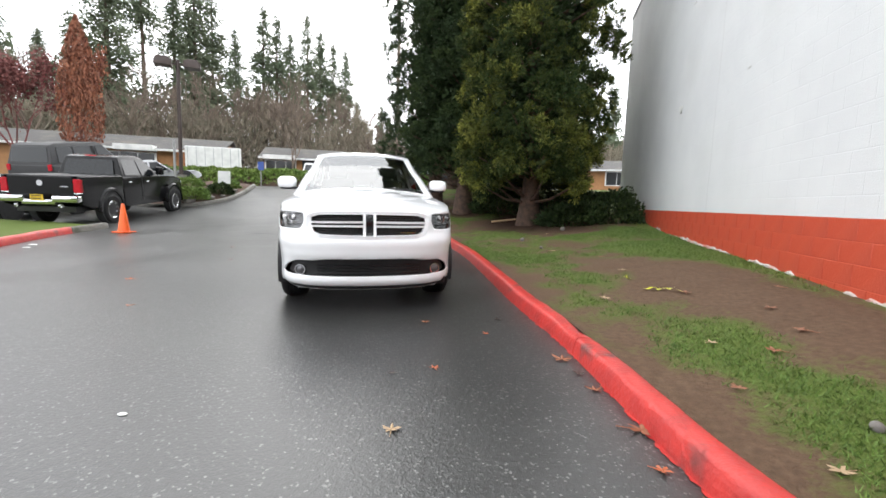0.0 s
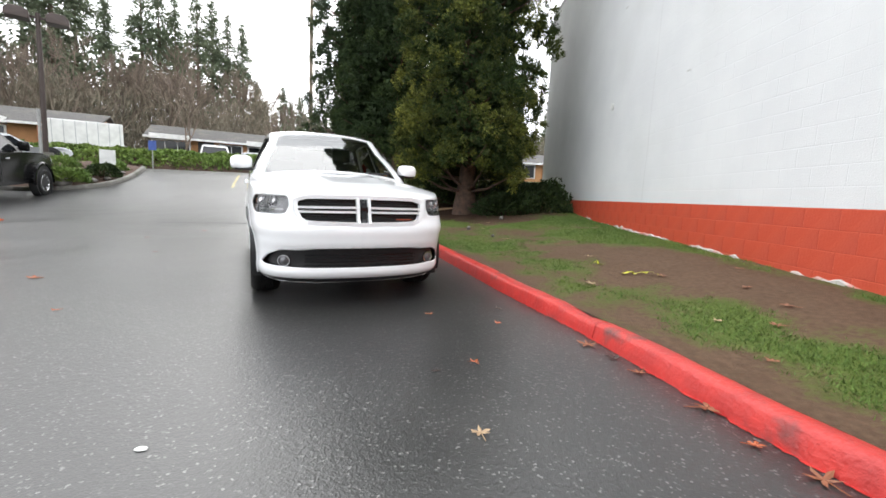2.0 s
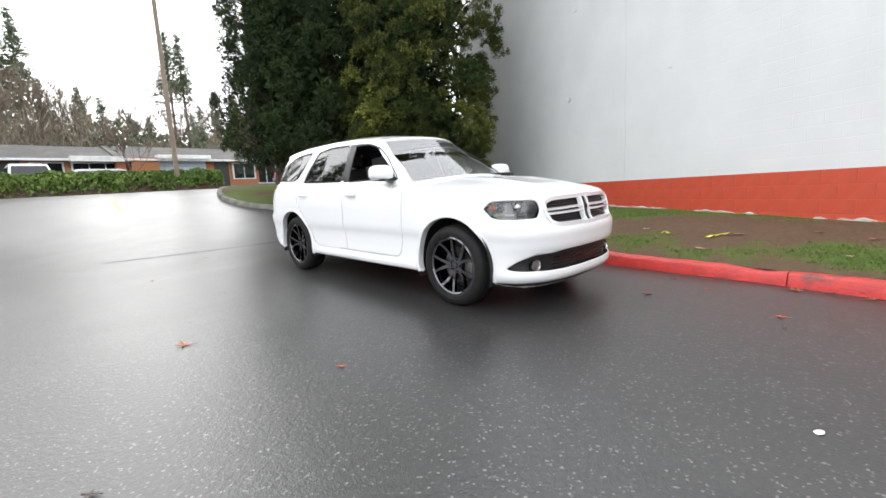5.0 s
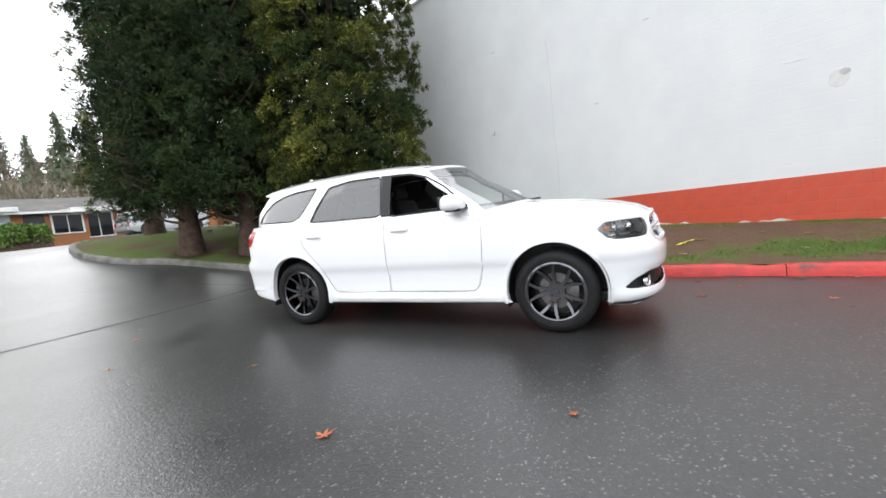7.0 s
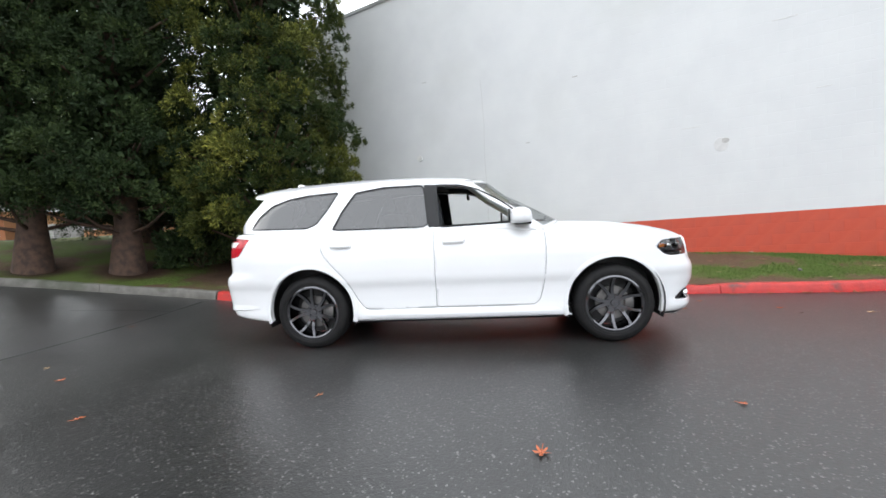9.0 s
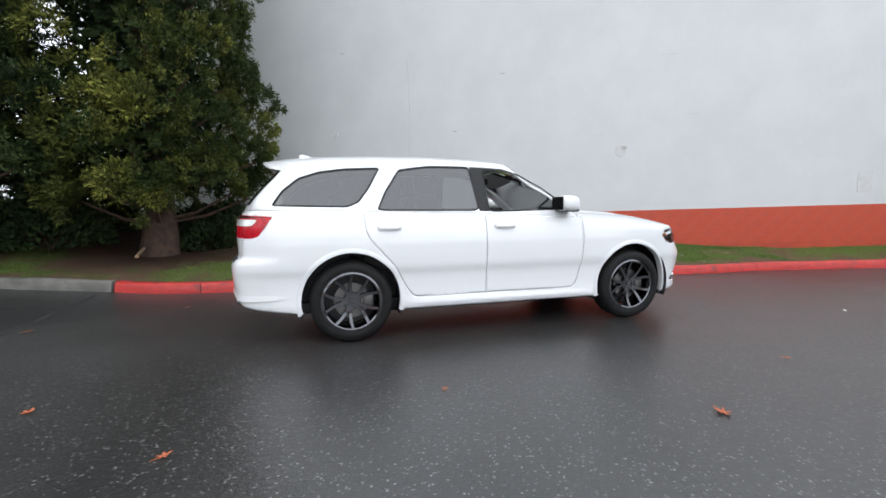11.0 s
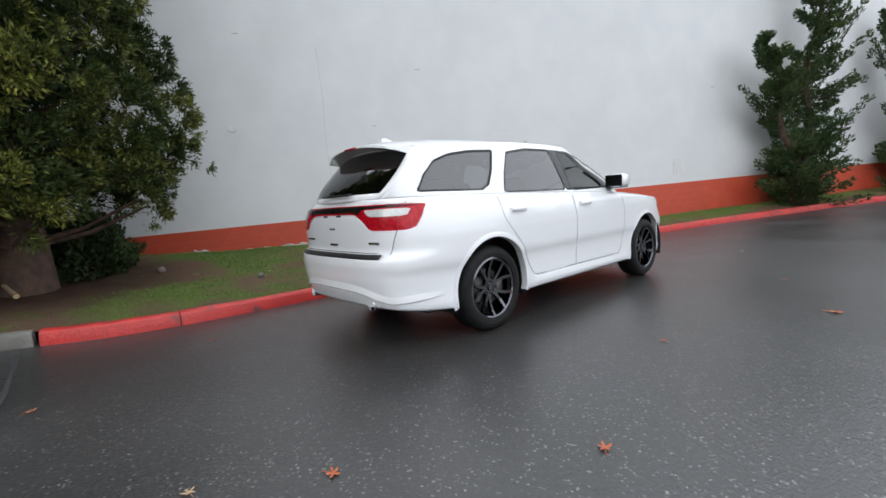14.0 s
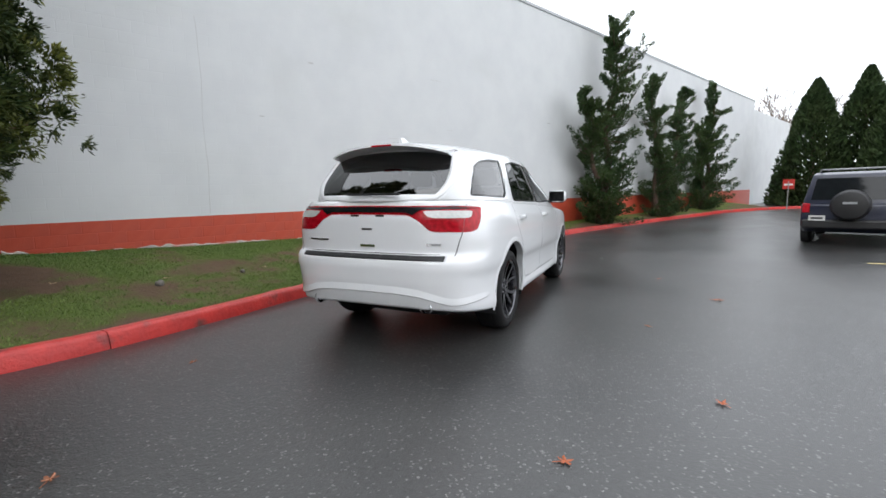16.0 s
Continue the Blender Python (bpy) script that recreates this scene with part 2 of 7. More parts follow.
AMBER = mat("amber_reflector", (0.6, 0.16, 0.02), 0.2, coat=1.0)
LEATHER = mat("dark_leather", (0.022, 0.02, 0.02), 0.5, color2=(0.03, 0.028, 0.027), scale=30, bump=0.2, bump_scale=150)
BARK = mat("fissured_bark", (0.11, 0.065, 0.045), 0.9, color2=(0.055, 0.036, 0.028), scale=9, bump=1.0, bump_scale=18)


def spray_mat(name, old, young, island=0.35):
    """Scale foliage: old growth, with tuft shade put into its dark colour, to young tips by a face attribute, with a
    spread per spray.
    """
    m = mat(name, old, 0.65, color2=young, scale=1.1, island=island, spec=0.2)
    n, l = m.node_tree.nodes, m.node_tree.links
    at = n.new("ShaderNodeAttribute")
    at.attribute_name = "growth_shade"
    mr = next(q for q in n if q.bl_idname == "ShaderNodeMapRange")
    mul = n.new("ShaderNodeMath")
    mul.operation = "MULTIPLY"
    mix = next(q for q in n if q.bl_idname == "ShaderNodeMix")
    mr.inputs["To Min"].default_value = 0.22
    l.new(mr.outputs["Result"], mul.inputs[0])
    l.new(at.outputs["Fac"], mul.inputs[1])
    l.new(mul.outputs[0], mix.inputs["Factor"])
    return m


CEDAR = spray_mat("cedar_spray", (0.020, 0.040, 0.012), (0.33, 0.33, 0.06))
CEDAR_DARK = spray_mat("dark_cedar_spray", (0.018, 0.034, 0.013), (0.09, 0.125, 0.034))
JUNIPER = mat("juniper_foliage", (0.030, 0.062, 0.022), 0.6, color2=(0.065, 0.10, 0.032), scale=1.2, island=0.4, spec=0.25)
FIR = mat("fir_foliage", (0.095, 0.125, 0.075), 0.9, color2=(0.145, 0.165, 0.105), scale=0.25, island=0.15, spec=0.2)
HEDGE = mat("groundcover_leaf", (0.10, 0.17, 0.035), 0.6, color2=(0.16, 0.22, 0.05), scale=0.5, island=0.4, spec=0.3)
THICKET = mat("far_brush", (0.24, 0.20, 0.15), 0.95, color2=(0.18, 0.165, 0.12), scale=0.15, island=0.35)
CONE_GREEN = mat("dense_hedge_foliage", (0.022, 0.042, 0.014), 0.7, color2=(0.04, 0.06, 0.02), scale=0.6, island=0.4, spec=0.2)
TWIG = mat("bare_twig", (0.145, 0.11, 0.085), 0.9, color2=(0.19, 0.15, 0.115), scale=0.5, island=0.3)
RUST_LEAF = mat("rust_leaf", (0.20, 0.065, 0.035), 0.7, color2=(0.26, 0.10, 0.05), scale=0.7, island=0.4)
RED_TWIG = mat("dark_red_twig", (0.13, 0.035, 0.035), 0.8, color2=(0.17, 0.06, 0.05), scale=0.5, island=0.3)


# ---- helpers of the place ----
def mesh_obj(name, verts, faces, material, parent=None, label="", smooth=False):
    me = bpy.data.meshes.new(name)
    me.from_pydata([tuple(map(float, v)) for v in verts], [], [tuple(map(int, f)) for f in faces])
    for m in (material if isinstance(material, (list, tuple)) else [material]):
        me.materials.append(m)
    if smooth:
        me.shade_smooth()
    me.update()
    ob = new(name, me)
    if parent is not None:
        ob.parent = parent
    return tagged(ob, label) if label else ob


def part(name, bm, material, parent=None, label="", smooth=False):
    me = bpy.data.meshes.new(name)
    bmesh.ops.recalc_face_normals(bm, faces=bm.faces)
    bm.to_mesh(me)
    bm.free()
    for m in (material if isinstance(material, (list, tuple)) else [material]):
        me.materials.append(m)
    if smooth:
        me.shade_smooth()
        me.set_sharp_from_angle(angle=radians(38))
    ob = new(name, me)
    if parent is not None:
        ob.parent = parent
    return tagged(ob, label) if label else ob


def box_bm(bm, lo, hi, bevel=0.0, m=None):
    r = bmesh.ops.create_cube(bm, size=1.0)
    lo, hi = Vector(lo), Vector(hi)
    mm = Matrix.Translation((lo + hi) / 2) @ Matrix.Diagonal((*(hi - lo), 1))
    bmesh.ops.transform(bm, matrix=mm, verts=r["verts"])
    vs = r["verts"]
    if bevel:
        es = list({e for v in vs for e in v.link_edges})
        rb = bmesh.ops.bevel(bm, geom=es, offset=bevel, segments=2, affect="EDGES", profile=0.5)
        vs = list({v for f in rb["faces"] for v in f.verts} | {v for v in vs if v.is_valid})
    if m is not None:
        bmesh.ops.transform(bm, matrix=m, verts=vs)
    return vs


def box(name, lo, hi, material, parent=None, label="", bevel=0.01, m=None):
    bm = bmesh.new()
    box_bm(bm, lo, hi, bevel, m)
    return part(name, bm, material, parent, label)


def cyl_bm(bm, r1, r2, depth, m, seg=24, caps=True):
    r = bmesh.ops.create_cone(bm, cap_ends=caps, cap_tris=False, segments=seg, radius1=r1, radius2=r2, depth=depth)
    bmesh.ops.transform(bm, matrix=m, verts=r["verts"])
    return r["verts"]


def lathe(bm, prof, seg=40, axis_y=True):
    """Turns (radius, along) points round the y axis."""
    rings = []
    for k in range(seg):
        a = 2 * math.pi * k / seg
        rings.append([bm.verts.new((r * math.cos(a), h, r * math.sin(a))) for r, h in prof])
    for k in range(seg):
        for j in range(len(prof) - 1):
            bm.faces.new((rings[k][j], rings[k][j + 1], rings[(k + 1) % seg][j + 1], rings[(k + 1) % seg][j]))


def empty(name, m, label, category, group="", kind=""):
    e = new(name)
    e.matrix_world = m
    e.empty_display_size = 0.1
    return tagged(e, label, category, group, kind)


def spline(pts, n):
    """Catmull-Rom through the points, n samples evenly spread along it."""
    p = np.array(pts, float)
    q = np.vstack([2 * p[0] - p[1], p, 2 * p[-1] - p[-2]])
    out = []
    for i in range(1, len(q) - 2):
        for u in np.linspace(0, 1, 24, endpoint=False):
            a, b, c, d = q[i - 1], q[i], q[i + 1], q[i + 2]
            out.append(0.5 * (2 * b + (c - a) * u + (2 * a - 5 * b + 4 * c - d) * u ** 2 + (3 * b - a - 3 * c + d) * u ** 3))
    out.append(q[-2])
    out = np.array(out)
    s = np.concatenate([[0], np.cumsum(np.linalg.norm(np.diff(out, axis=0), axis=1))])
    t = np.linspace(0, s[-1], n)
    return np.stack([np.interp(t, s, out[:, k]) for k in range(p.shape[1])], 1)


GY = np.array([-60, -30, -5, 0, 1.7, 4, 9, 11, 13, 15.6, 18.5, 22, 26, 32, 60, 400.0])
GZ = np.array([0.05, 0.05, 0.04, 0.02, 0.046, 0.108, 0.243, 0.33, 0.53, 1.06, 1.64, 1.85, 1.95, 2.1, 2.4, 2.6])


def ground_z(x, y):
    """Height of the drive: a gentle fall past the car, a ramp up to the upper lot."""
    ye = np.asarray(y, float) + 0.08 * np.minimum(np.asarray(x, float) + 6, 0) * (np.asarray(y, float) > 9)
    z = 0
    for d in (-0.6, -0.3, 0, 0.3, 0.6):
        z = z + np.interp(ye + d, GY, GZ) / 5
    return z


def gz(x, y):
    return float(ground_z(x, y))


def bumpy(x, y, s):
    return noise.noise(Vector((x * s, y * s, 3.7)))


# ---- ground ----
def axis(lo, hi, step, far):
    a = list(np.arange(lo, hi + step / 2, step))
    d, v = step, hi
    up = []
    while v < far:
        d *= 1.35
        v += d
        up.append(v)
    d, v = step, lo
    dn = []
    while v > -far:
        d *= 1.35
        v -= d
        dn.append(v)
    return np.array(dn[::-1] + a + up)


gx, gyy = axis(-30, 12, 0.6, 900), axis(-32, 40, 0.6, 900)
XX, YY = np.meshgrid(gx, gyy)
ZZ = ground_z(XX, YY)
nx = len(gx)
gverts = np.stack([XX.ravel(), YY.ravel(), ZZ.ravel()], 1)
gfaces = [(j * nx + i, j * nx + i + 1, (j + 1) * nx + i + 1, (j + 1) * nx + i) for j in range(len(gyy) - 1) for i in range(nx - 1)]
road = tagged(mesh_obj("road", gverts, gfaces, ASPHALT, smooth=True), "wet dark grey asphalt drive with damp patches", "road", kind="structure")

# kerb lines: foot of the kerb on the drive
KERB = spline([(-6.5, -27), (-1.5, -23.3), (0.75, -18.5), (1.2, -12.5), (1.4, -8), (1.45, -3), (1.4, -0.5), (1.1, 1.1), (0.80, 1.86), (0.59, 2.56), (0.26, 3.59),
               (-0.25, 4.92), (-1.25, 7.8), (-2.03, 9.6), (-2.38, 10.6), (-2.46, 11.2)], 500)
KERB2 = spline([(-2.46, 11.24), (-2.95, 12.7), (-3.75, 14.0), (-4.5, 14.9), (-5.4, 15.7), (-6.1, 17.0), (-6.3, 18.6), (-5.9, 20.2), (-4.6, 21.4), (-2, 22), (6, 22)], 260)
KERB3 = spline([(-11.35, 9.4), (-11.0, 8.7), (-10.46, 7.44), (-9.54, 5.83), (-8.3, 3.6), (-7.9, 1.0), (-8.5, -3)], 120)


def kerb_run(name, line, material, side, label, piece=2.4, dip=None):
    """A cast kerb along a line, in pieces with open joints. side: +1 when the bank lies to the right of the line's way."""
    thing = empty(name, Matrix(), label, "kerb", kind="structure")
    d = np.gradient(line, axis=0)
    d /= np.linalg.norm(d, axis=1)[:, None]
    nrm = np.stack([d[:, 1], -d[:, 0]], 1) * side
    s = np.concatenate([[0], np.cumsum(np.linalg.norm(np.diff(line, axis=0), axis=1))])
    cuts = list(np.arange(0, s[-1], piece)) + [s[-1]]
    if cuts[-1] - cuts[-2] < 0.4:
        cuts.pop(-2)
    prof = [(-0.005, -0.08), (0.0, 0.03), (0.018, 0.112), (0.030, 0.136), (0.05, 0.145), (0.095, 0.147), (0.145, 0.145), (0.17, 0.128), (0.178, -0.08)]
    for a, b in zip(cuts[:-1], cuts[1:]):
        t = np.linspace(a + 0.005, b - 0.005, max(5, int((b - a) / 0.16)))
        px, py = np.interp(t, s, line[:, 0]), np.interp(t, s, line[:, 1])
        qx, qy = np.interp(t, s, nrm[:, 0]), np.interp(t, s, nrm[:, 1])
        vs, fs, m = [], [], len(prof)
        for k in range(len(t)):
            w = 0.012 * bumpy(px[k], py[k], 1.7) + 0.007 * bumpy(px[k], py[k], 7)
            drop = 0.0
            if dip is not None:
                drop = 0.03 * math.exp(-((px[k] - dip[0]) ** 2 + (py[k] - dip[1]) ** 2) / 0.05)
            for o, h in prof:
                hh = h + (w - drop if h > 0.1 else 0)
                oo = o + (0.6 * drop if o < 0.06 else 0) + 0.3 * w
                x, y = px[k] + qx[k] * oo, py[k] + qy[k] * oo
                vs.append((x, y, gz(px[k], py[k]) + hh))
        for k in range(len(t) - 1):
            for j in range(m - 1):
                fs.append((k * m + j, k * m + j + 1, (k + 1) * m + j + 1, (k + 1) * m + j))
        fs.append(tuple(range(m - 1, -1, -1)))
        fs.append(tuple((len(t) - 1) * m + j for j in range(m)))
        mesh_obj("kerb_stone", vs, fs, material, thing, smooth=True).data.set_sharp_from_angle(angle=radians(50))
    return thing


kerb_run("kerb_1", KERB, KERB_RED, 1, "red painted concrete kerb with worn dark scuffs", dip=(0.33, 3.55))
kerb_run("kerb_2", KERB2, KERB_GREY, 1, "bare grey weathered concrete kerb round the lawn")
kerb_run("kerb_3", KERB3[14:], KERB_RED, 1, "red painted kerb of the grass island")
kerb_run("kerb_4", KERB3[:15], KERB_GREY, 1, "bare grey end of the island kerb")

WALL_X, WALL_Y0, WALL_Y1, WALL_TOP, BAND = 2.75, -29.0, 16.5, 7.62, 1.2


def lawn_height(x, y, u, w):
    """Height of the bank: u runs from the kerb (0) to the far side (1), w is the width there."""
    rise = 0.30 * min(1.0, w / 2.2)
    return gz(x, y) + 0.115 + rise * (u * u * (3 - 2 * u)) + 0.02 * bumpy(x, y, 1.1) + 0.008 * bumpy(x, y, 5)


def cover_at(x, y, d):
    """How much turf grows: thin by the kerb and in worn patches, none under the cedars."""
    c = 0.47 + 0.66 * bumpy(x, y, 0.85) + 0.32 * bumpy(x + 9, y, 2.9)
    c -= 0.42 * math.exp(-(d / 0.42) ** 2) if y < 7 else 0.15 * math.exp(-(d / 0.3) ** 2)
    c -= 0.50 * math.exp(-(((x - 1.75) / 0.7) ** 2 + ((y - 5.0) / 1.5) ** 2))
    c -= 0.50 * math.exp(-(((x - 2.15) / 0.35) ** 2 + ((y - 3.6) / 0.9) ** 2))
    c += 0.50 * math.exp(-(((x - 1.5) / 0.42) ** 2 + ((y - 2.1) / 0.8) ** 2))
    c += 0.28 * math.exp(-(((x - 1.6) / 0.35) ** 2 + ((y - 3.6) / 0.5) ** 2))
    c += 0.35 * math.exp(-((x - 2.6) / 0.22) ** 2)
    for tx, ty, r in ((-0.1, 12.6, 2.0), (-2.4, 14.3, 0.8), (-3.7, 15.3, 0.6)):
        c -= 0.75 * math.exp(-(((x - tx) ** 2 + (y - ty) ** 2) / r ** 2) ** 1.5)
    if y > 15.5 or y < -1:
        c += 0.2
    if 13.0 < y <= 15.5:
        c += 0.35
    if 11.5 <= y < 16.5:
        c += 0.55 * math.exp(-((d - 0.45) / 0.45) ** 2)
    if 6.5 < y < 11.5:
        c += 0.16
    return c


def bank(name, line, right, nu, label):
    rows = []
    cover = []
    for k in range(len(line)):
        x0, y0 = line[k]
        x1 = right(y0)
        w = x1 - x0
        row = []
        for u in np.linspace(0, 1, nu):
            x = x0 + w * u
            row.append((x, y0, lawn_height(x, y0, u, w)))
            cover.append(cover_at(x, y0, w * u))
        rows.append(row)
    vs = [v for r in rows for v in r]
    fs = [(k * nu + j, k * nu + j + 1, (k + 1) * nu + j + 1, (k + 1) * nu + j) for k in range(len(rows) - 1) for j in range(nu - 1)]
    ob = tagged(mesh_obj(name, vs, fs, LAWN, smooth=True), label, "lawn", kind="structure")
    at = ob.data.attributes.new("cover", "FLOAT", "POINT")
    at.data.foreach_set("value", np.array(cover, np.float32))
    litter = [max(math.exp(-(((x - tx) ** 2 + (y - ty) ** 2) / q ** 2) ** 2) for tx, ty, q in ((0.2, 12.6, 1.9), (-2.4, 14.2, 0.75), (-3.7, 15.2, 0.6))) for x, y, z in vs]
    ob.data.attributes.new("litter", "FLOAT", "POINT").data.foreach_set("value", np.array(litter, np.float32))
    return ob


def inward(line, side, d):
    g = np.gradient(line, axis=0)
    g /= np.linalg.norm(g, axis=1)[:, None]
    return line + np.stack([g[:, 1], -g[:, 0]], 1) * side * d


edge = np.vstack([inward(KERB, 1, 0.155)[90:], inward(KERB2, 1, 0.155)])
edge = edge[np.concatenate([[True], np.diff(np.maximum.accumulate(edge[:, 1])) > 1e-4])]
edge = edge[edge[:, 1] < 21.8]
lawn = bank("ground", edge, lambda y: WALL_X + 0.05 if y < WALL_Y1 else 14.0, 48, "patchy green lawn with bare brown soil beside the wall")
isl = inward(KERB3, 1, 0.15)[::-1]
isl = isl[(isl[:, 1] < 9.2)]
isl_edge = isl[np.concatenate([[True], np.diff(np.maximum.accumulate(isl[:, 1])) > 1e-4])]
vs, fs, cov = [], [], []
for k, (x0, y0) in enumerate(isl_edge):
    for j, u in enumerate(np.linspace(0, 1, 14)):
        x = x0 - 6.5 * u
        vs.append((x, y0, gz(x0, y0) + 0.12 + 0.04 * bumpy(x, y0, 1)))
        cov.append(0.95 + 0.25 * bumpy(x, y0, 1.5))
fs = [(k * 14 + j, (k + 1) * 14 + j, (k + 1) * 14 + j + 1, k * 14 + j + 1) for k in range(len(isl_edge) - 1) for j in range(13)]
ob = tagged(mesh_obj("lawn_island", vs, fs, LAWN, smooth=True), "green grass island behind a red kerb", "lawn", kind="structure")
ob.data.attributes.new("cover", "FLOAT", "POINT").data.foreach_set("value", np.array(cov, np.float32))


# ---- the big wall ----
def wall_sheet(name, lo, hi, material, label):
    bm = bmesh.new()
    box_bm(bm, lo, hi)
    return tagged(part(name, bm, material), label, "wall", kind="structure")


wall_sheet("wall_west", (WALL_X, WALL_Y0, BAND), (WALL_X + 0.25, WALL_Y1, WALL_TOP), WHITE_WALL, "tall windowless white painted concrete block wall")
wall_band = wall_sheet("wall_band", (WALL_X, WALL_Y0, -0.4), (WALL_X + 0.25, WALL_Y1, BAND - 0.001), RED_WALL, "red painted block band along the foot of the wall")
wall_sheet("wall_north", (WALL_X + 0.25, WALL_Y1 - 0.25, -0.4), (32, WALL_Y1, WALL_TOP), WHITE_WALL, "white painted end wall of the building")
wall_sheet("wall_east", (32, WALL_Y0, -0.4), (32.25, WALL_Y1, WALL_TOP), WHITE_WALL, "white painted back wall of the building")
wall_sheet("wall_south", (WALL_X + 0.25, WALL_Y0, -0.4), (32, WALL_Y0 + 0.25, WALL_TOP), WHITE_WALL, "white painted far end wall of the building")
wall_sheet("roof", (WALL_X + 0.2, WALL_Y0 + 0.2, WALL_TOP - 0.4), (32.1, WALL_Y1 - 0.2, WALL_TOP - 0.25), CAP, "flat roof behind the parapet")
wall_sheet("trim", (WALL_X - 0.03, WALL_Y0 - 0.02, WALL_TOP), (WALL_X + 0.30, WALL_Y1 + 0.03, WALL_TOP + 0.09), CAP, "thin grey metal cap along the top of the wall")
wall_sheet("wall_wing", (WALL_X + 0.1, -41, -0.4), (WALL_X + 0.35, WALL_Y0 - 0.02, 7.1), WHITE_WALL, "plain white wall of the far wing")


# ---- trees and planting ----
def leaves_mesh(name, c, along, length, width, rng, material, parent, label="", droop=0.0):
    """Many small pointed leaf sprays: centres c, main ways along, both (n, 3)."""
    n = len(c)
    a = along + rng.normal(0, 0.45, (n, 3))
    a[:, 2] -= droop
    a /= np.linalg.norm(a, axis=1)[:, None] + 1e-9
    r = rng.normal(0, 1, (n, 3))
    b = np.cross(a, r)
    b /= np.linalg.norm(b, axis=1)[:, None] + 1e-9
    le = (length * rng.uniform(0.6, 1.35, n))[:, None]
    wi = (width * rng.uniform(0.6, 1.35, n))[:, None]
    up = np.cross(a, b) * wi * 0.35
    v = np.stack([c - a * le * 0.5, c + b * wi + up, c + a * le * 0.5, c - b * wi + up], 1).reshape(-1, 3)
    me = bpy.data.meshes.new(name)
    me.vertices.add(4 * n)
    me.vertices.foreach_set("co", v.astype(np.float32).ravel())
    me.loops.add(4 * n)
    me.loops.foreach_set("vertex_index", np.arange(4 * n, dtype=np.int32))
    me.polygons.add(n)
    me.polygons.foreach_set("loop_start", np.arange(0, 4 * n, 4, dtype=np.int32))
    me.update(calc_edges=True)
    me.materials.append(material)
    ob = new(name, me)
    ob.parent = parent
    return tagged(ob, label) if label else ob


def tube(vs, fs, pts, radii, seg=7):
    """Adds a tapered tube along points to the lists."""
    pts = np.array(pts, float)
    d = np.gradient(pts, axis=0)
    base = len(vs)
    for k, p in enumerate(pts):
        t = Vector(d[k]).normalized()
        s = t.orthogonal().normalized()
        q = t.cross(s)
        for j in range(seg):
            a = 2 * math.pi * j / seg
            o = (s * math.cos(a) + q * math.sin(a)) * radii[k]
            vs.append((p[0] + o.x, p[1] + o.y, p[2] + o.z))
    for k in range(len(pts) - 1):
        for j in range(seg):
            fs.append((base + k * seg + j, base + k * seg + (j + 1) % seg, base + (k + 1) * seg + (j + 1) % seg, base + (k + 1) * seg + j))


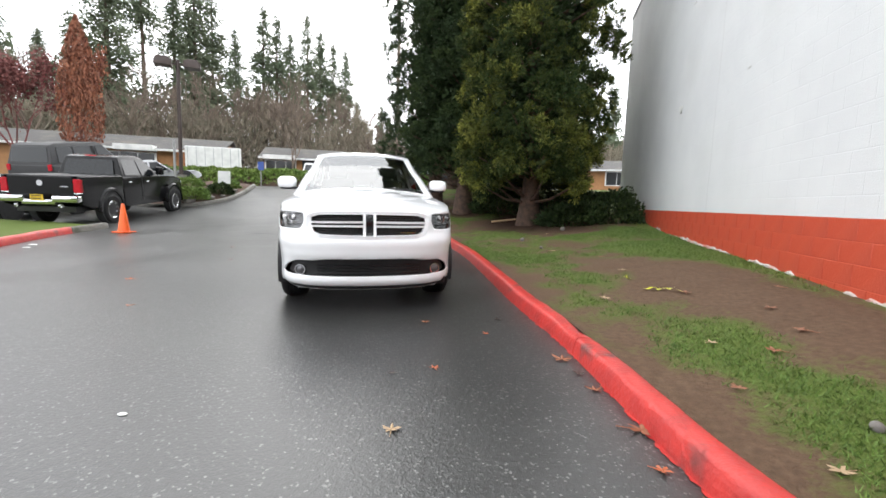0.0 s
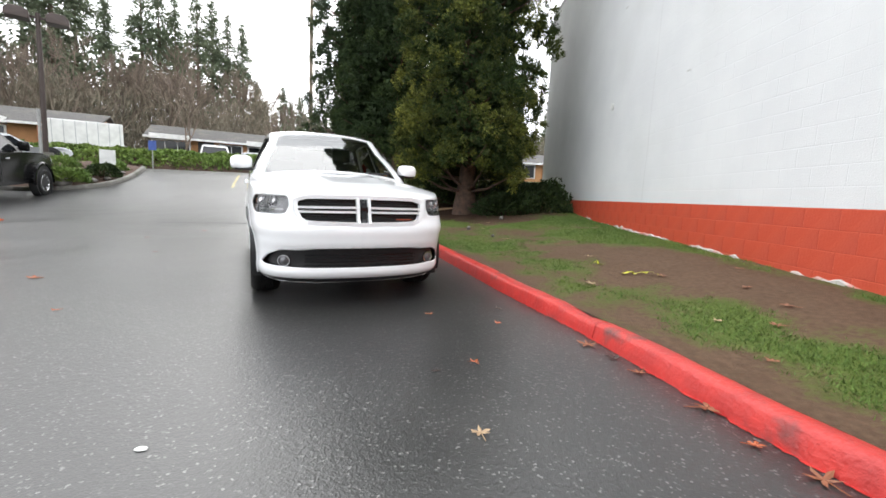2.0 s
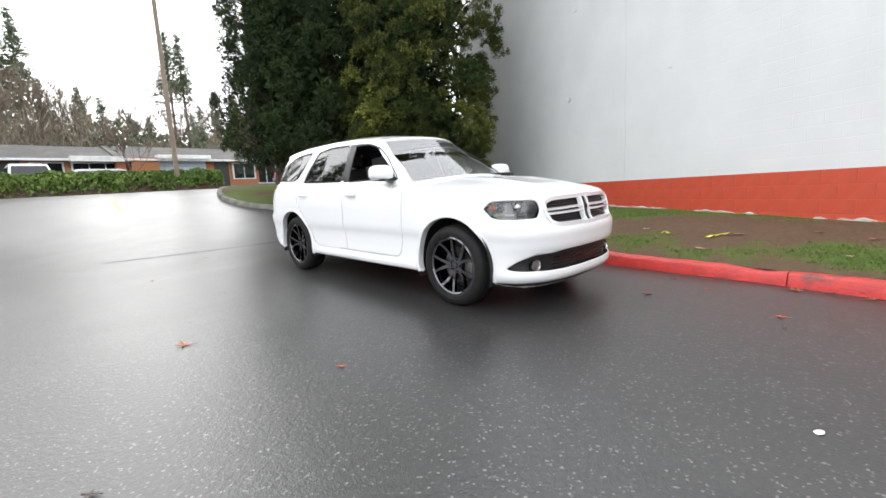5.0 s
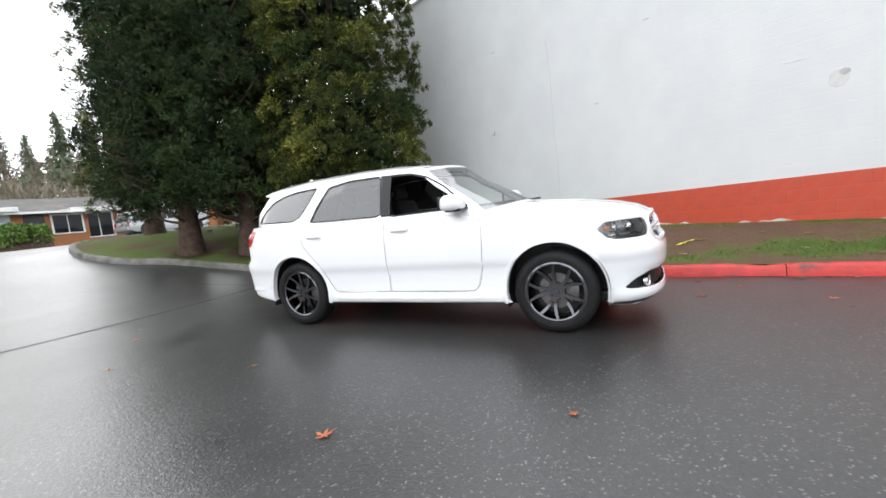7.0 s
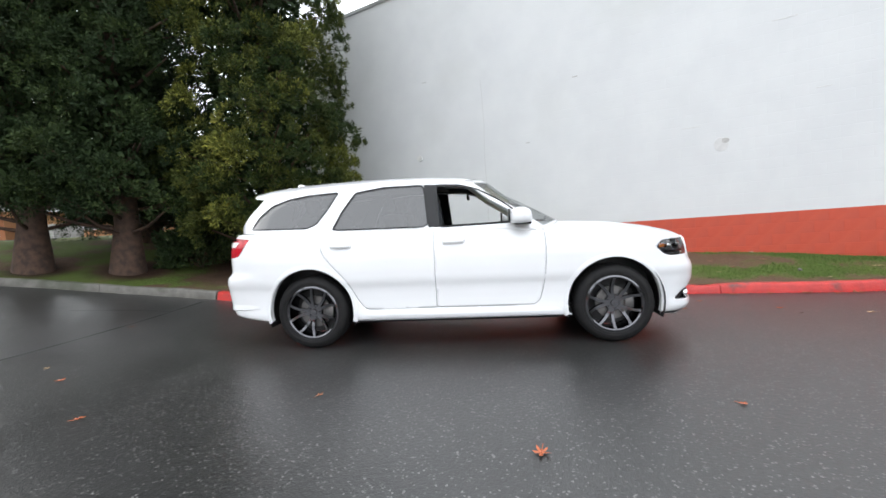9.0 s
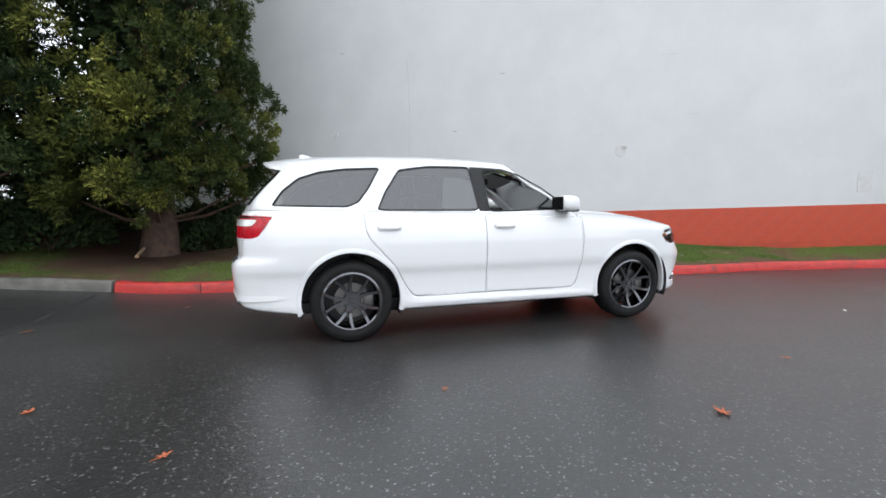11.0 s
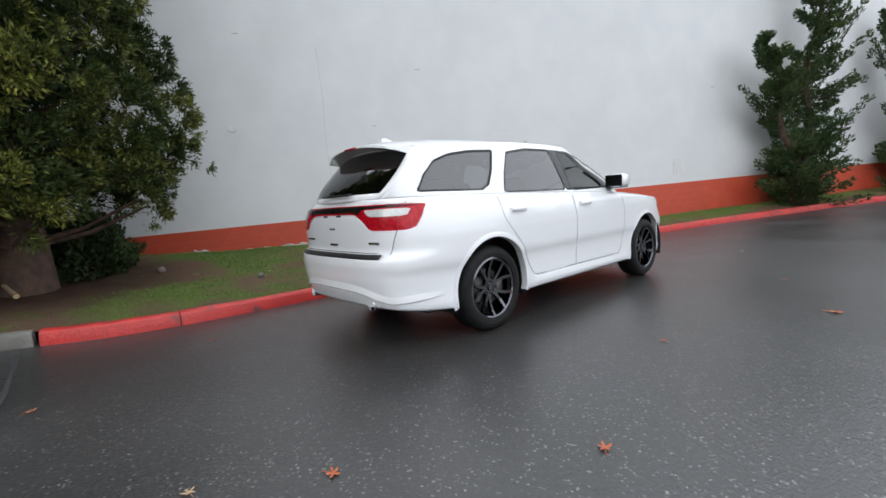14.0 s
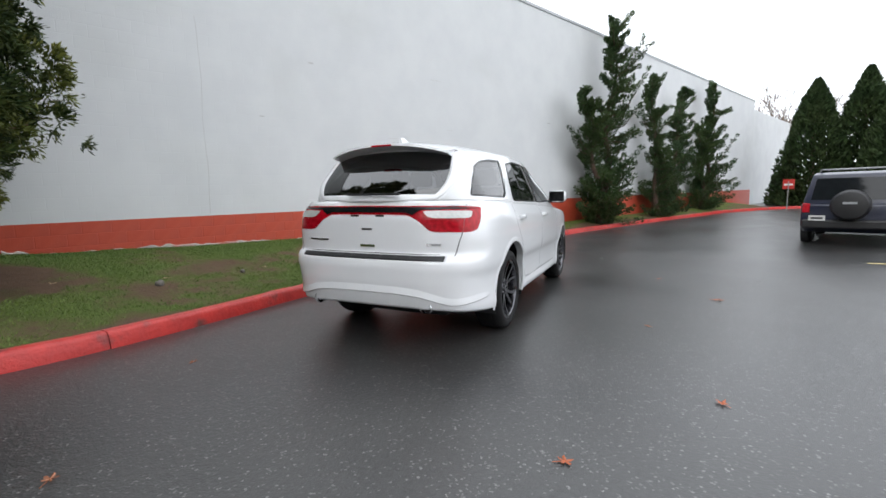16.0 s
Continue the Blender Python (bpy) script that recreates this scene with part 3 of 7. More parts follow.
def cedar(x, y, z, height, radius, skirt, seed, material, label, fine=1.0):
    """A broad columnar cedar: one thick trunk, limbs, a crown of billowing sprays."""
    rng = np.random.default_rng(seed)
    thing = empty("cedar_tree", Matrix.Translation((x, y, z)), label, "tree", "big cedars")
    vs, fs = [], []
    zz = np.linspace(-0.15, height * 0.97, 14)
    tube(vs, fs, [(0.05 * math.sin(k), 0.05 * math.cos(2 * k), h) for k, h in enumerate(zz)],
         [0.21 * (1 - h / height) ** 0.8 + 0.03 + 0.12 * math.exp(-(h + 0.15) / 0.3) for h in zz], 12)
    n_cl = int(620 * radius / 2.1 * height / 13)
    cs, ways, tones = [], [], []
    for k in range(n_cl):
        h = skirt + (height - skirt) * rng.uniform(0, 1) ** 1.3
        f = (h - skirt) / (height - skirt)
        a = rng.uniform(0, 2 * math.pi)
        lobe = 1 + 0.11 * math.sin(3 * a + h * 1.3 + seed) + 0.10 * math.sin(5 * a - h * 2.1)
        rad = radius * lobe * (0.80 + 0.20 * min(1, f / 0.10)) * (1 - f ** 2.2) ** 0.75
        depth = rng.uniform(0.45, 1.0) ** 0.45
        c = np.array([math.cos(a) * rad * depth, math.sin(a) * rad * depth, h])
        out = np.array([math.cos(a), math.sin(a), 0.30])
        size = rng.uniform(0.22, 0.50)
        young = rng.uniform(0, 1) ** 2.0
        # each bough ends in several rounded tufts, every tuft a fan of sprays
        for j in range(int(5 + 14 * size)):
            d = rng.normal(0, 1, 3)
            d = d / np.linalg.norm(d) + out * 0.75 + [0, 0, 0.15]
            d /= np.linalg.norm(d)
            q = c + d * size * rng.uniform(0.55, 1.1) * np.array([1, 1, 0.8])
            m = int(rng.uniform(24, 44) * fine)
            p = rng.normal(0, 1, (m, 3))
            p = p / np.linalg.norm(p, axis=1)[:, None] + d * 0.8
            p /= np.linalg.norm(p, axis=1)[:, None]
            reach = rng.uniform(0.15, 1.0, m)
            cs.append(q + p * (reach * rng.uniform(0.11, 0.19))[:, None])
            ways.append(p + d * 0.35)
            # young yellow tips, and the shade inside each tuft put into the tone
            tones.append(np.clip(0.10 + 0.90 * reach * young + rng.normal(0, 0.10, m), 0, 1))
        if k % 6 == 0:
            b0 = np.array([0, 0, max(0.5, h - 0.5)])
            tube(vs, fs, [b0, (b0 + c) / 2 + [0, 0, -0.1], c], [0.05, 0.035, 0.015], 5)
    mesh_obj("trunk", vs, fs, BARK, thing, "reddish brown fissured trunk and limbs", smooth=True)
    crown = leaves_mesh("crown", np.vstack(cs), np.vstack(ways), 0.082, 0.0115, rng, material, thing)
    crown.data.attributes.new("growth_shade", "FLOAT", "FACE").data.foreach_set("value", np.concatenate(tones).astype(np.float32))
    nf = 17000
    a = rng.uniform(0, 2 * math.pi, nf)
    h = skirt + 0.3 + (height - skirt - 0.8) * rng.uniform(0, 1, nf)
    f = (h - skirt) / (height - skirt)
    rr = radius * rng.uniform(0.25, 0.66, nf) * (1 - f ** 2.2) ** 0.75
    # the shade deep in the crown is put into these leaves' darker colour
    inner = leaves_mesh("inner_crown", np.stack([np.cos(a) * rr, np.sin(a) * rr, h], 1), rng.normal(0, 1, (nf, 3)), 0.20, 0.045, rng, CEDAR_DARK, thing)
    inner.data.attributes.new("growth_shade", "FLOAT", "FACE").data.foreach_set("value", np.full(nf, 0.2, np.float32))
    return thing


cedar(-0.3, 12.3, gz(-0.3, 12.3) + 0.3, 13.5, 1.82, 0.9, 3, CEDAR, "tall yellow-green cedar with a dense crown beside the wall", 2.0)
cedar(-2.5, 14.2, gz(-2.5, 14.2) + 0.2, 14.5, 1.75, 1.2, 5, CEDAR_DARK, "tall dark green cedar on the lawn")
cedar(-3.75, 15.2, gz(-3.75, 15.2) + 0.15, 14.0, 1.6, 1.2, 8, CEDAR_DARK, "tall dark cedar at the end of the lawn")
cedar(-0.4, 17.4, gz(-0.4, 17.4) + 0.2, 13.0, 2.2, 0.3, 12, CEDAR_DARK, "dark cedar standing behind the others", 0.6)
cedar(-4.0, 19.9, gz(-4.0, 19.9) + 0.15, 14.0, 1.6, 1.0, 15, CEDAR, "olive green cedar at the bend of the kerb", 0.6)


def juniper(x, y, z, stems, seed, label):
    """A twisted upright juniper: bent stems, up-swept limbs, tufts of scale foliage."""
    rng = np.random.default_rng(seed)
    thing = empty("juniper_tree", Matrix.Translation((x, y, z)), label, "tree", "trees along the wall")
    vs, fs, cs, ways = [], [], [], []
    for dx, dy, height, lean, rad in stems:
        sp = [np.array([dx + 0.1 * math.sin(k * 1.3 + seed), dy + lean * (k / 9) ** 1.4 + 0.12 * math.sin(k * 1.7), height * k / 9]) for k in range(10)]
        tube(vs, fs, sp, [0.13 * (1 - k / 9.5) + 0.015 for k in range(10)], 8)
        nb = int(height * 12)
        for b in range(nb):
            f = ((b + rng.uniform()) / nb) ** 1.15
            k = f * 8.99
            p0 = sp[int(k)] * (1 - k % 1) + sp[int(k) + 1] * (k % 1)
            a = rng.uniform(0, 2 * math.pi)
            long = f > 0.25 and rng.uniform() > 0.84
            r = rad * (0.85 + 0.2 * min(1, f / 0.15) - 0.88 * f) * rng.uniform(0.6, 1.05) * (1.6 if long else 1.0) + 0.14
            up = r * (rng.uniform(0.45, 0.95) if long else rng.uniform(0.0, 0.6))
            p1 = p0 + np.array([math.cos(a) * r * (1.05 if math.cos(a) < 0 else 0.45), math.sin(a) * r, up])
            bow = (p0 + p1) / 2 - [0, 0, r * 0.12 + up * 0.2]
            tube(vs, fs, [p0, bow, p1], [0.03, 0.02, 0.008], 4)
            for q in np.linspace(0.15, 1.03, 11):
                c = p0 * (1 - q) ** 2 + 2 * bow * q * (1 - q) + p1 * q * q + rng.normal(0, 0.035, 3)
                m = 26
                size = 0.20 * (1.15 - 0.65 * q) * (1.05 - 0.35 * f) + 0.02
                o = rng.normal(0, 1, (m, 3))
                o *= size / (np.linalg.norm(o, axis=1)[:, None] + 0.4)
                cs.append(c + o)
                ways.append(np.tile((p1 - p0) / r + [0, 0, 0.5], (m, 1)) + o / size)
    mesh_obj("trunk", vs, fs, BARK, thing, "bent grey-brown stems", smooth=True)
    leaves_mesh("crown", np.vstack(cs), np.vstack(ways), 0.11, 0.020, rng, JUNIPER, thing)
    return thing


juniper(2.0, -5.75, 0.22, [(0, 0, 7.7, -0.9, 1.6), (-0.1, 0.35, 4.8, 1.3, 1.2)], 21, "upright green juniper with up-swept twisted limbs against the wall")
juniper(2.0, -11.2, 0.22, [(0, 0.5, 6.2, 0.9, 1.25), (0, -0.8, 6.1, -1.5, 1.25)], 24, "twin-stemmed green juniper against the white wall")
juniper(2.0, -17.0, 0.22, [(0, 0, 6.9, -0.7, 1.5), (0, 0.3, 4.5, 1.2, 1.1)], 27, "green juniper at the far end of the wall")


def bush(name, x, y, z, sx, sy, sz, n, material, seed, label, leaf=0.07):
    rng = np.random.default_rng(seed)
    thing = empty(name, Matrix.Translation((x, y, z)), label, "shrub")
    p = rng.normal(0, 1, (n, 3))
    p /= np.linalg.norm(p, axis=1)[:, None]
    p[:, 2] = np.abs(p[:, 2])
    lump = np.array([1 + 0.35 * noise.noise(Vector(q) * 2.4 + Vector((seed, 0, 0))) for q in p])
    c = p * (rng.uniform(0.45, 1, n) ** 0.4 * lump)[:, None] * [sx, sy, sz]
    vs, fs = [], []
    for k in range(9):
        tip = c[rng.integers(n)] * 0.8
        tube(vs, fs, [(0, 0, -0.1), tip * 0.5, tip], [0.025, 0.015, 0.006], 5)
    mesh_obj("stems", vs, fs, BARK, thing)
    ob = leaves_mesh("leaves", c, p + [0, 0, 0.3], leaf * 1.4, leaf * 0.36, rng, material, thing)
    ob.data.attributes.new("growth_shade", "FLOAT", "FACE").data.foreach_set("value", rng.uniform(0, 0.6, n).astype(np.float32))
    return thing


bush("bush", 1.8, 12.6, gz(1.8, 12.6) + 0.3, 1.05, 0.8, 1.0, 5500, CEDAR_DARK, 31, "low dark green bush under the cedar by the wall")
bush("bush", 0.9, 12.0, gz(0.9, 12.0) + 0.25, 0.9, 0.5, 0.75, 3600, CEDAR_DARK, 32, "low dark green bush on the lawn under the cedar")


bush("bush", -1.2, 13.7, gz(-1.2, 13.7) + 0.25, 0.95, 0.8, 1.1, 5000, CEDAR_DARK, 33, "dark green bush between the cedar trunks")
bush("bush", 0.2, 14.6, gz(0.2, 14.6) + 0.25, 1.2, 0.9, 1.5, 6500, CEDAR_DARK, 34, "broad dark bush behind the yellow-green cedar")


def fir_tree(seed, height, radius, skirt, bare):
    """One far fir, built at the origin: straight trunk, drooping whorls."""
    rng = np.random.default_rng(seed)
    thing = empty("fir_tree", Matrix(), "tall dark green fir far behind the houses", "tree", "far woods")
    vs, fs = [], []
    tube(vs, fs, [(0, 0, -0.5), (0, 0, height * 0.5), (0, 0, height)], [0.36, 0.22, 0.03], 6)
    cs, ways = [], []
    nb = int(height * (15 if skirt < 0.35 else 8))
    for b in range(nb):
        f = rng.uniform(0, 1)
        h = height * (skirt + (1 - skirt) * f)
        if f < bare and rng.uniform() < 0.75:
            continue
        r = 1.35 * radius * (1 - f) ** 0.95 * rng.uniform(0.55, 1.1) + 0.3
        a = rng.uniform(0, 2 * math.pi)
        m = max(8, int(r * 13))
        q = rng.uniform(0.1, 1, m)
        c = np.stack([math.cos(a) * r * q, math.sin(a) * r * q, h - 0.28 * r * q ** 1.5], 1) + rng.normal(0, 0.26, (m, 3))
        cs.append(c)
        ways.append(np.tile([math.cos(a), math.sin(a), -0.3], (m, 1)))
    mesh_obj("trunk", vs, fs, BARK, thing)
    leaves_mesh("crown", np.vstack(cs), np.vstack(ways), 0.55, 0.085, rng, FIR, thing, droop=0.1)
    return thing


def bare_tree(seed, height, spread, twig, leafy=None, name="bare_tree", label="leafless brown tree far behind the houses"):
    rng = np.random.default_rng(seed)
    thing = empty(name, Matrix(), label, "tree", "far woods")
    vs, fs, tips = [], [], []

    def grow(p, d, length, r, level):
        q = p + d * length
        mid = (p + q) / 2 + rng.normal(0, 0.05 * length, 3)
        r = max(r, 0.022)
        tube(vs, fs, [p, mid, q], [r, r * 0.8, r * 0.6], 3 if level > 1 else 6)
        tips.append(q)
        if level >= 6:
            return
        for k in range(rng.integers(2, 4) if level else 4):
            e = d + rng.normal(0, spread, 3) + [0, 0, 0.15]
            grow(p + (q - p) * rng.uniform(0.6, 1.0), e / np.linalg.norm(e), length * rng.uniform(0.6, 0.82), r * 0.58, level + 1)

    grow(np.array([0, 0, -0.3]), np.array([0, 0, 1.0]), height * 0.27, height * 0.009, 0)
    mesh_obj("limb", vs, fs, twig, thing)
    if leafy:
        t = np.array(tips[5:])
        c = np.repeat(t, 8, axis=0) + rng.normal(0, 0.22, (len(t) * 8, 3))
        leaves_mesh("leaves", c, rng.normal(0, 1, c.shape), 0.17, 0.06, rng, leafy, thing)
    return thing


rng = np.random.default_rng(77)
firs = [fir_tree(40 + k, h, r, s, b) for k, (h, r, s, b) in enumerate([(26, 3.4, 0.06, 0), (22, 2.8, 0.3, 0.2), (28, 3.0, 0.42, 0.3), (17, 2.5, 0.05, 0), (30, 2.6, 0.5, 0.3)])]
bares = [bare_tree(60 + k, h, 0.36, TWIG) for k, h in enumerate([14, 15.5, 17])]


def stand(src, x, y, scale, first=set()):
    m = Matrix.Translation((x, y, gz(x, y))) @ Matrix.Rotation(rng.uniform(0, 6.28), 4, "Z")
    if src.name not in first:
        first.add(src.name)
        src.matrix_world = m @ Matrix.Diagonal((scale, scale, scale, 1))
        return src
    ob = copy_thing(src, m)
    ob.scale = (scale, scale, scale)
    return ob


# bearing from +y (degrees, to the left), distance, kind, scale
for b, d, k, s in [(62, 50, 3, 0.9), (58, 55, 0, 0.68), (55, 60, 1, 0.72), (52.5, 54, 3, 0.95), (49.8, 56, 0, 1.10), (46.8, 60, 4, 0.95), (44, 66, 4, 0.9), (42, 62, 0, 1.10),
                   (40.3, 64, 2, 0.95), (38, 72, 4, 0.8), (35, 66, 2, 0.92), (33.5, 64, 2, 0.85), (32, 70, 4, 0.8), (30, 62, 2, 0.85), (28.5, 66, 4, 0.78), (27, 68, 2, 0.8),
                   (25.5, 66, 4, 0.7), (24, 74, 3, 0.9), (21, 80, 3, 0.95), (19, 90, 3, 1.0), (17, 84, 3, 0.8), (15, 95, 3, 0.9), (13.5, 70, 4, 0.75), (12.5, 66, 4, 0.7),
                   (11, 92, 3, 0.9), (9, 80, 3, 1.0), (7, 84, 1, 0.8), (5, 75, 1, 0.85), (3, 72, 1, 0.8), (1.5, 66, 0, 0.7), (-0.5, 70, 1, 0.95), (-2.5, 64, 1, 0.8), (-5, 72, 0, 0.8),
                   (23, 100, 3, 1.0), (20, 105, 3, 1.1), (16, 110, 3, 1.0), (10, 100, 3, 1.1), (-8, 70, 3, 1.0), (-12, 75, 0, 0.7),
                   # these four stand out of view, added for reflections in the car
                   (75, 60, 0, 0.9), (85, 60, 1, 0.9), (95, 55, 3, 1.1), (105, 60, 0, 0.8)]:
    stand(firs[k], -math.sin(radians(b)) * d, math.cos(radians(b)) * d, s * 0.94)
for b, d, k, s in [(48, 46, 0, 0.9), (45, 48, 1, 0.8), (42, 47, 2, 0.75), (40, 50, 0, 1.0), (37.5, 48, 1, 0.9), (35, 50, 2, 0.8), (33, 47, 0, 1.0), (31, 49, 1, 0.9), (29, 50, 2, 0.85),
                   (27, 48, 1, 0.9), (25, 52, 0, 1.0), (22, 56, 1, 0.8), (15.5, 54, 0, 1.0), (14, 60, 1, 0.8), (10, 56, 0, 0.9), (56, 44, 1, 0.9), (5, 54, 1, 0.8), (2, 56, 0, 0.9),
                   (38, 58, 2, 0.9), (30, 58, 2, 0.9), (44, 58, 2, 0.9), (34, 60, 1, 1.0)]:
    stand(bares[k], -math.sin(radians(b)) * d, math.cos(radians(b)) * d, s)

rust = bare_tree(71, 7.6, 0.2, RED_TWIG, RUST_LEAF, "beech_tree", "narrow tree holding rust-brown dead leaves")
rb = np.random.default_rng(72)
fz = rb.uniform(0, 1, 5200)
fr = 1.75 * np.sin(math.pi * fz ** 0.7) ** 0.8 * rb.uniform(0.3, 1, 5200) ** 0.5
fa = rb.uniform(0, 2 * math.pi, 5200)
leaves_mesh("crown", np.stack([np.cos(fa) * fr, np.sin(fa) * fr, 1.1 + 5.6 * fz], 1), rb.normal(0, 1, (5200, 3)), 0.19, 0.06, rb, RUST_LEAF, rust)
rust.matrix_world = Matrix.Translation((-22.0, 17.1, gz(-22, 17.1))) @ Matrix.Diagonal((0.55, 0.55, 1.25, 1))
plum = bare_tree(73, 9.5, 0.34, RED_TWIG, RED_TWIG, "plum_tree", "leafless tree with dark red twigs")
plum.matrix_world = Matrix.Translation((-27.0, 17.5, gz(-27, 17.5)))
st = bare_tree(75, 6.0, 0.34, TWIG, None, "young_tree", "small leafless street tree in front of the houses")
st.matrix_world = Matrix.Translation((-12.2, 31.0, gz(-12, 31)))
stb = bare_tree(76, 9.0, 0.3, TWIG, None, "young_tree", "bare brown tree in front of the houses")
stb.matrix_world = Matrix.Translation((-18.6, 30.0, gz(-18, 30)))


def hedge_run(line, width, height, n, seed, label):
    """A bank of ground-cover leaves over a mound."""
    rg = np.random.default_rng(seed)
    thing = empty("hedge", Matrix(), label, "hedge")
    ln = spline(line, 60)
    d = np.gradient(ln, axis=0)
    d /= np.linalg.norm(d, axis=1)[:, None]
    nr = np.stack([-d[:, 1], d[:, 0]], 1)
    vs, fs = [], []
    m = 9
    for k in range(60):
        for j in range(m):
            u = j / (m - 1) * 2 - 1
            x, y = ln[k] + nr[k] * u * width / 2
            vs.append((x, y, gz(x, y) - 0.05 + (height * 0.9 + 0.15 * bumpy(x, y, 0.6)) * max(0, 1 - u * u) ** 0.45))
    fs = [(k * m + j, k * m + j + 1, (k + 1) * m + j + 1, (k + 1) * m + j) for k in range(59) for j in range(m - 1)]
    mesh_obj("mound", vs, fs, BARK, thing)
    k = rg.integers(0, 59, n)
    u = rg.uniform(-1, 1, n)
    xy = ln[k] + (ln[k + 1] - ln[k]) * rg.uniform(0, 1, n)[:, None] + nr[k] * (u * width / 2)[:, None]
    lump = np.array([0.22 * noise.noise(Vector((a * 0.9, b * 0.9, seed))) + 0.12 * noise.noise(Vector((a * 2.7, b * 2.7, seed))) for a, b in xy])
    z = ground_z(xy[:, 0], xy[:, 1]) + height * np.maximum(0, 1 - u * u) ** 0.45 + lump * height + rg.uniform(-0.05, 0.1, n)
    c = np.column_stack([xy, z])
    leaves_mesh("leaves", c, np.tile([0.2, -0.5, 0.7], (n, 1)) + rg.normal(0, 0.5, (n, 3)), 0.17, 0.07, rg, HEDGE, thing)
    return thing


hedge_run([(-27, 17.5), (-22, 20.5), (-17.5, 23.8), (-12, 26.4), (-7.2, 27.6)], 2.6, 0.95, 26000, 81, "rough green ground-cover hedge along the upper lot")

# the leafless brush under the far firs: past counting
rg = np.random.default_rng(91)
nb = 90000
bear = radians(68) - radians(88) * rg.uniform(0, 1, nb)
dist = rg.uniform(47, 60, nb)
bx, by = -np.sin(bear) * dist, np.cos(bear) * dist
crest = np.array([7.0 + 2.6 * noise.noise(Vector((b * 9, d * 0.12, 0))) + 1.8 * noise.noise(Vector((b * 30, d * 0.3, 5))) for b, d in zip(bear, dist)])
crest *= np.where(bear > radians(22), 1.0, np.where(bear > radians(12), 0.55, 0.7))
bz = ground_z(bx, by) + crest * rg.uniform(0, 1, nb) ** 0.8
thicket = leaves_mesh("far_thicket", np.stack([bx, by, bz], 1), np.tile([0, 0, 1.0], (nb, 1)) + rg.normal(0, 0.35, (nb, 3)), 1.1, 0.034, rg, THICKET, None)
tagged(thicket, "brown leafless brush and thin stems far behind the houses", "woods", kind="stuff")
nb = 52000
bear = radians(70) - radians(95) * rg.uniform(0, 1, nb)
dist = rg.uniform(62, 76, nb)
bx, by = -np.sin(bear) * dist, np.cos(bear) * dist
crest = np.array([8.5 + 3.5 * noise.noise(Vector((b * 14, 2, 0))) + 2.5 * abs(noise.noise(Vector((b * 60, 7, 5)))) for b in bear])
crest *= np.where(bear > radians(25), 1.55, np.where(bear > radians(12), 0.9, 1.0))
bz = ground_z(bx, by) + crest * rg.uniform(0, 1, nb) ** 1.25
dark = leaves_mesh("far_woods", np.stack([bx, by, bz], 1), np.tile([0, 0, -0.4], (nb, 1)) + rg.normal(0, 0.6, (nb, 3)), 0.9, 0.15, rg, FIR, None)
tagged(dark, "dark green woods on the slope behind the houses", "woods", kind="stuff")


# ---- vehicles ----
from mathutils import geometry
def smooth_poly(pts, cut=0.12):
    """Rounds a closed polygon's corners."""
    p = np.array(pts, float)
    for _ in range(2):
        q = np.roll(p, -1, 0)
        p = np.stack([(1 - cut) * p + cut * q, cut * p + (1 - cut) * q], 1).reshape(-1, 2)
    return [tuple(v) for v in p]


def circle(cx, cz, r, n=64):
    return [(cx + r * math.cos(2 * math.pi * k / n), cz + r * math.sin(2 * math.pi * k / n)) for k in range(n)]


class Wrap:
    """The lower body of a car as stacked plan outlines; half of it, y >= 0, mirrored when built."""

    def __init__(self, spec, zs, n=330):
        self.zs = np.array(zs)
        self.xy, self.s = [], []
        for z in zs:
            f = lambda k: float(np.interp(z, spec[k][0], spec[k][1]))
            xf, xr, w = f("xf"), f("xr"), f("w")
            pts = [(xf, 0), (xf - .008, .25), (xf - .036, .47), (xf - .100, .66), (xf - .22, .81), (xf - .45, .905), (1.45, .943), (.9, .953), (0, .962), (-.9, .962),
                   (-1.5, .962), (-2.0, .942), (xr + .30, .89), (xr + .12, .79), (xr + .035, .58), (xr + .008, .3), (xr, 0)]
            pts = [(x, y * w) for x, y in pts]
            o = spline(pts, n)
            o[:, 1] = np.maximum(o[:, 1], 0)
            o[0, 1] = o[-1, 1] = 0
            self.xy.append(o)
            self.s.append(np.concatenate([[0], np.cumsum(np.linalg.norm(np.diff(o, axis=0), axis=1))]))
        self.n = n

    def level(self, z):
        k = float(np.interp(z, self.zs, np.arange(len(self.zs))))
        i = min(int(k), len(self.zs) - 2)
        return i, k - i

    def at(self, a, z):
        """The point at arc length a from the nose (negative: from the tail), height z."""
        i, f = self.level(z)
        r = []
        for q in (i, i + 1):
            aa = a if a >= 0 else self.s[q][-1] + a
            r.append((np.interp(aa, self.s[q], self.xy[q][:, 0]), np.interp(aa, self.s[q], self.xy[q][:, 1])))
        return np.array([r[0][0] * (1 - f) + r[1][0] * f, r[0][1] * (1 - f) + r[1][1] * f, z])

    def side(self, x, z):
        i, f = self.level(z)
        y = [np.interp(-x, -self.xy[q][:, 0], self.xy[q][:, 1]) for q in (i, i + 1)]
        return float(y[0] * (1 - f) + y[1] * f)

    def arc_of_x(self, x, z):
        i, f = self.level(z)
        return float(np.interp(-x, -self.xy[i][:, 0], self.s[i]))


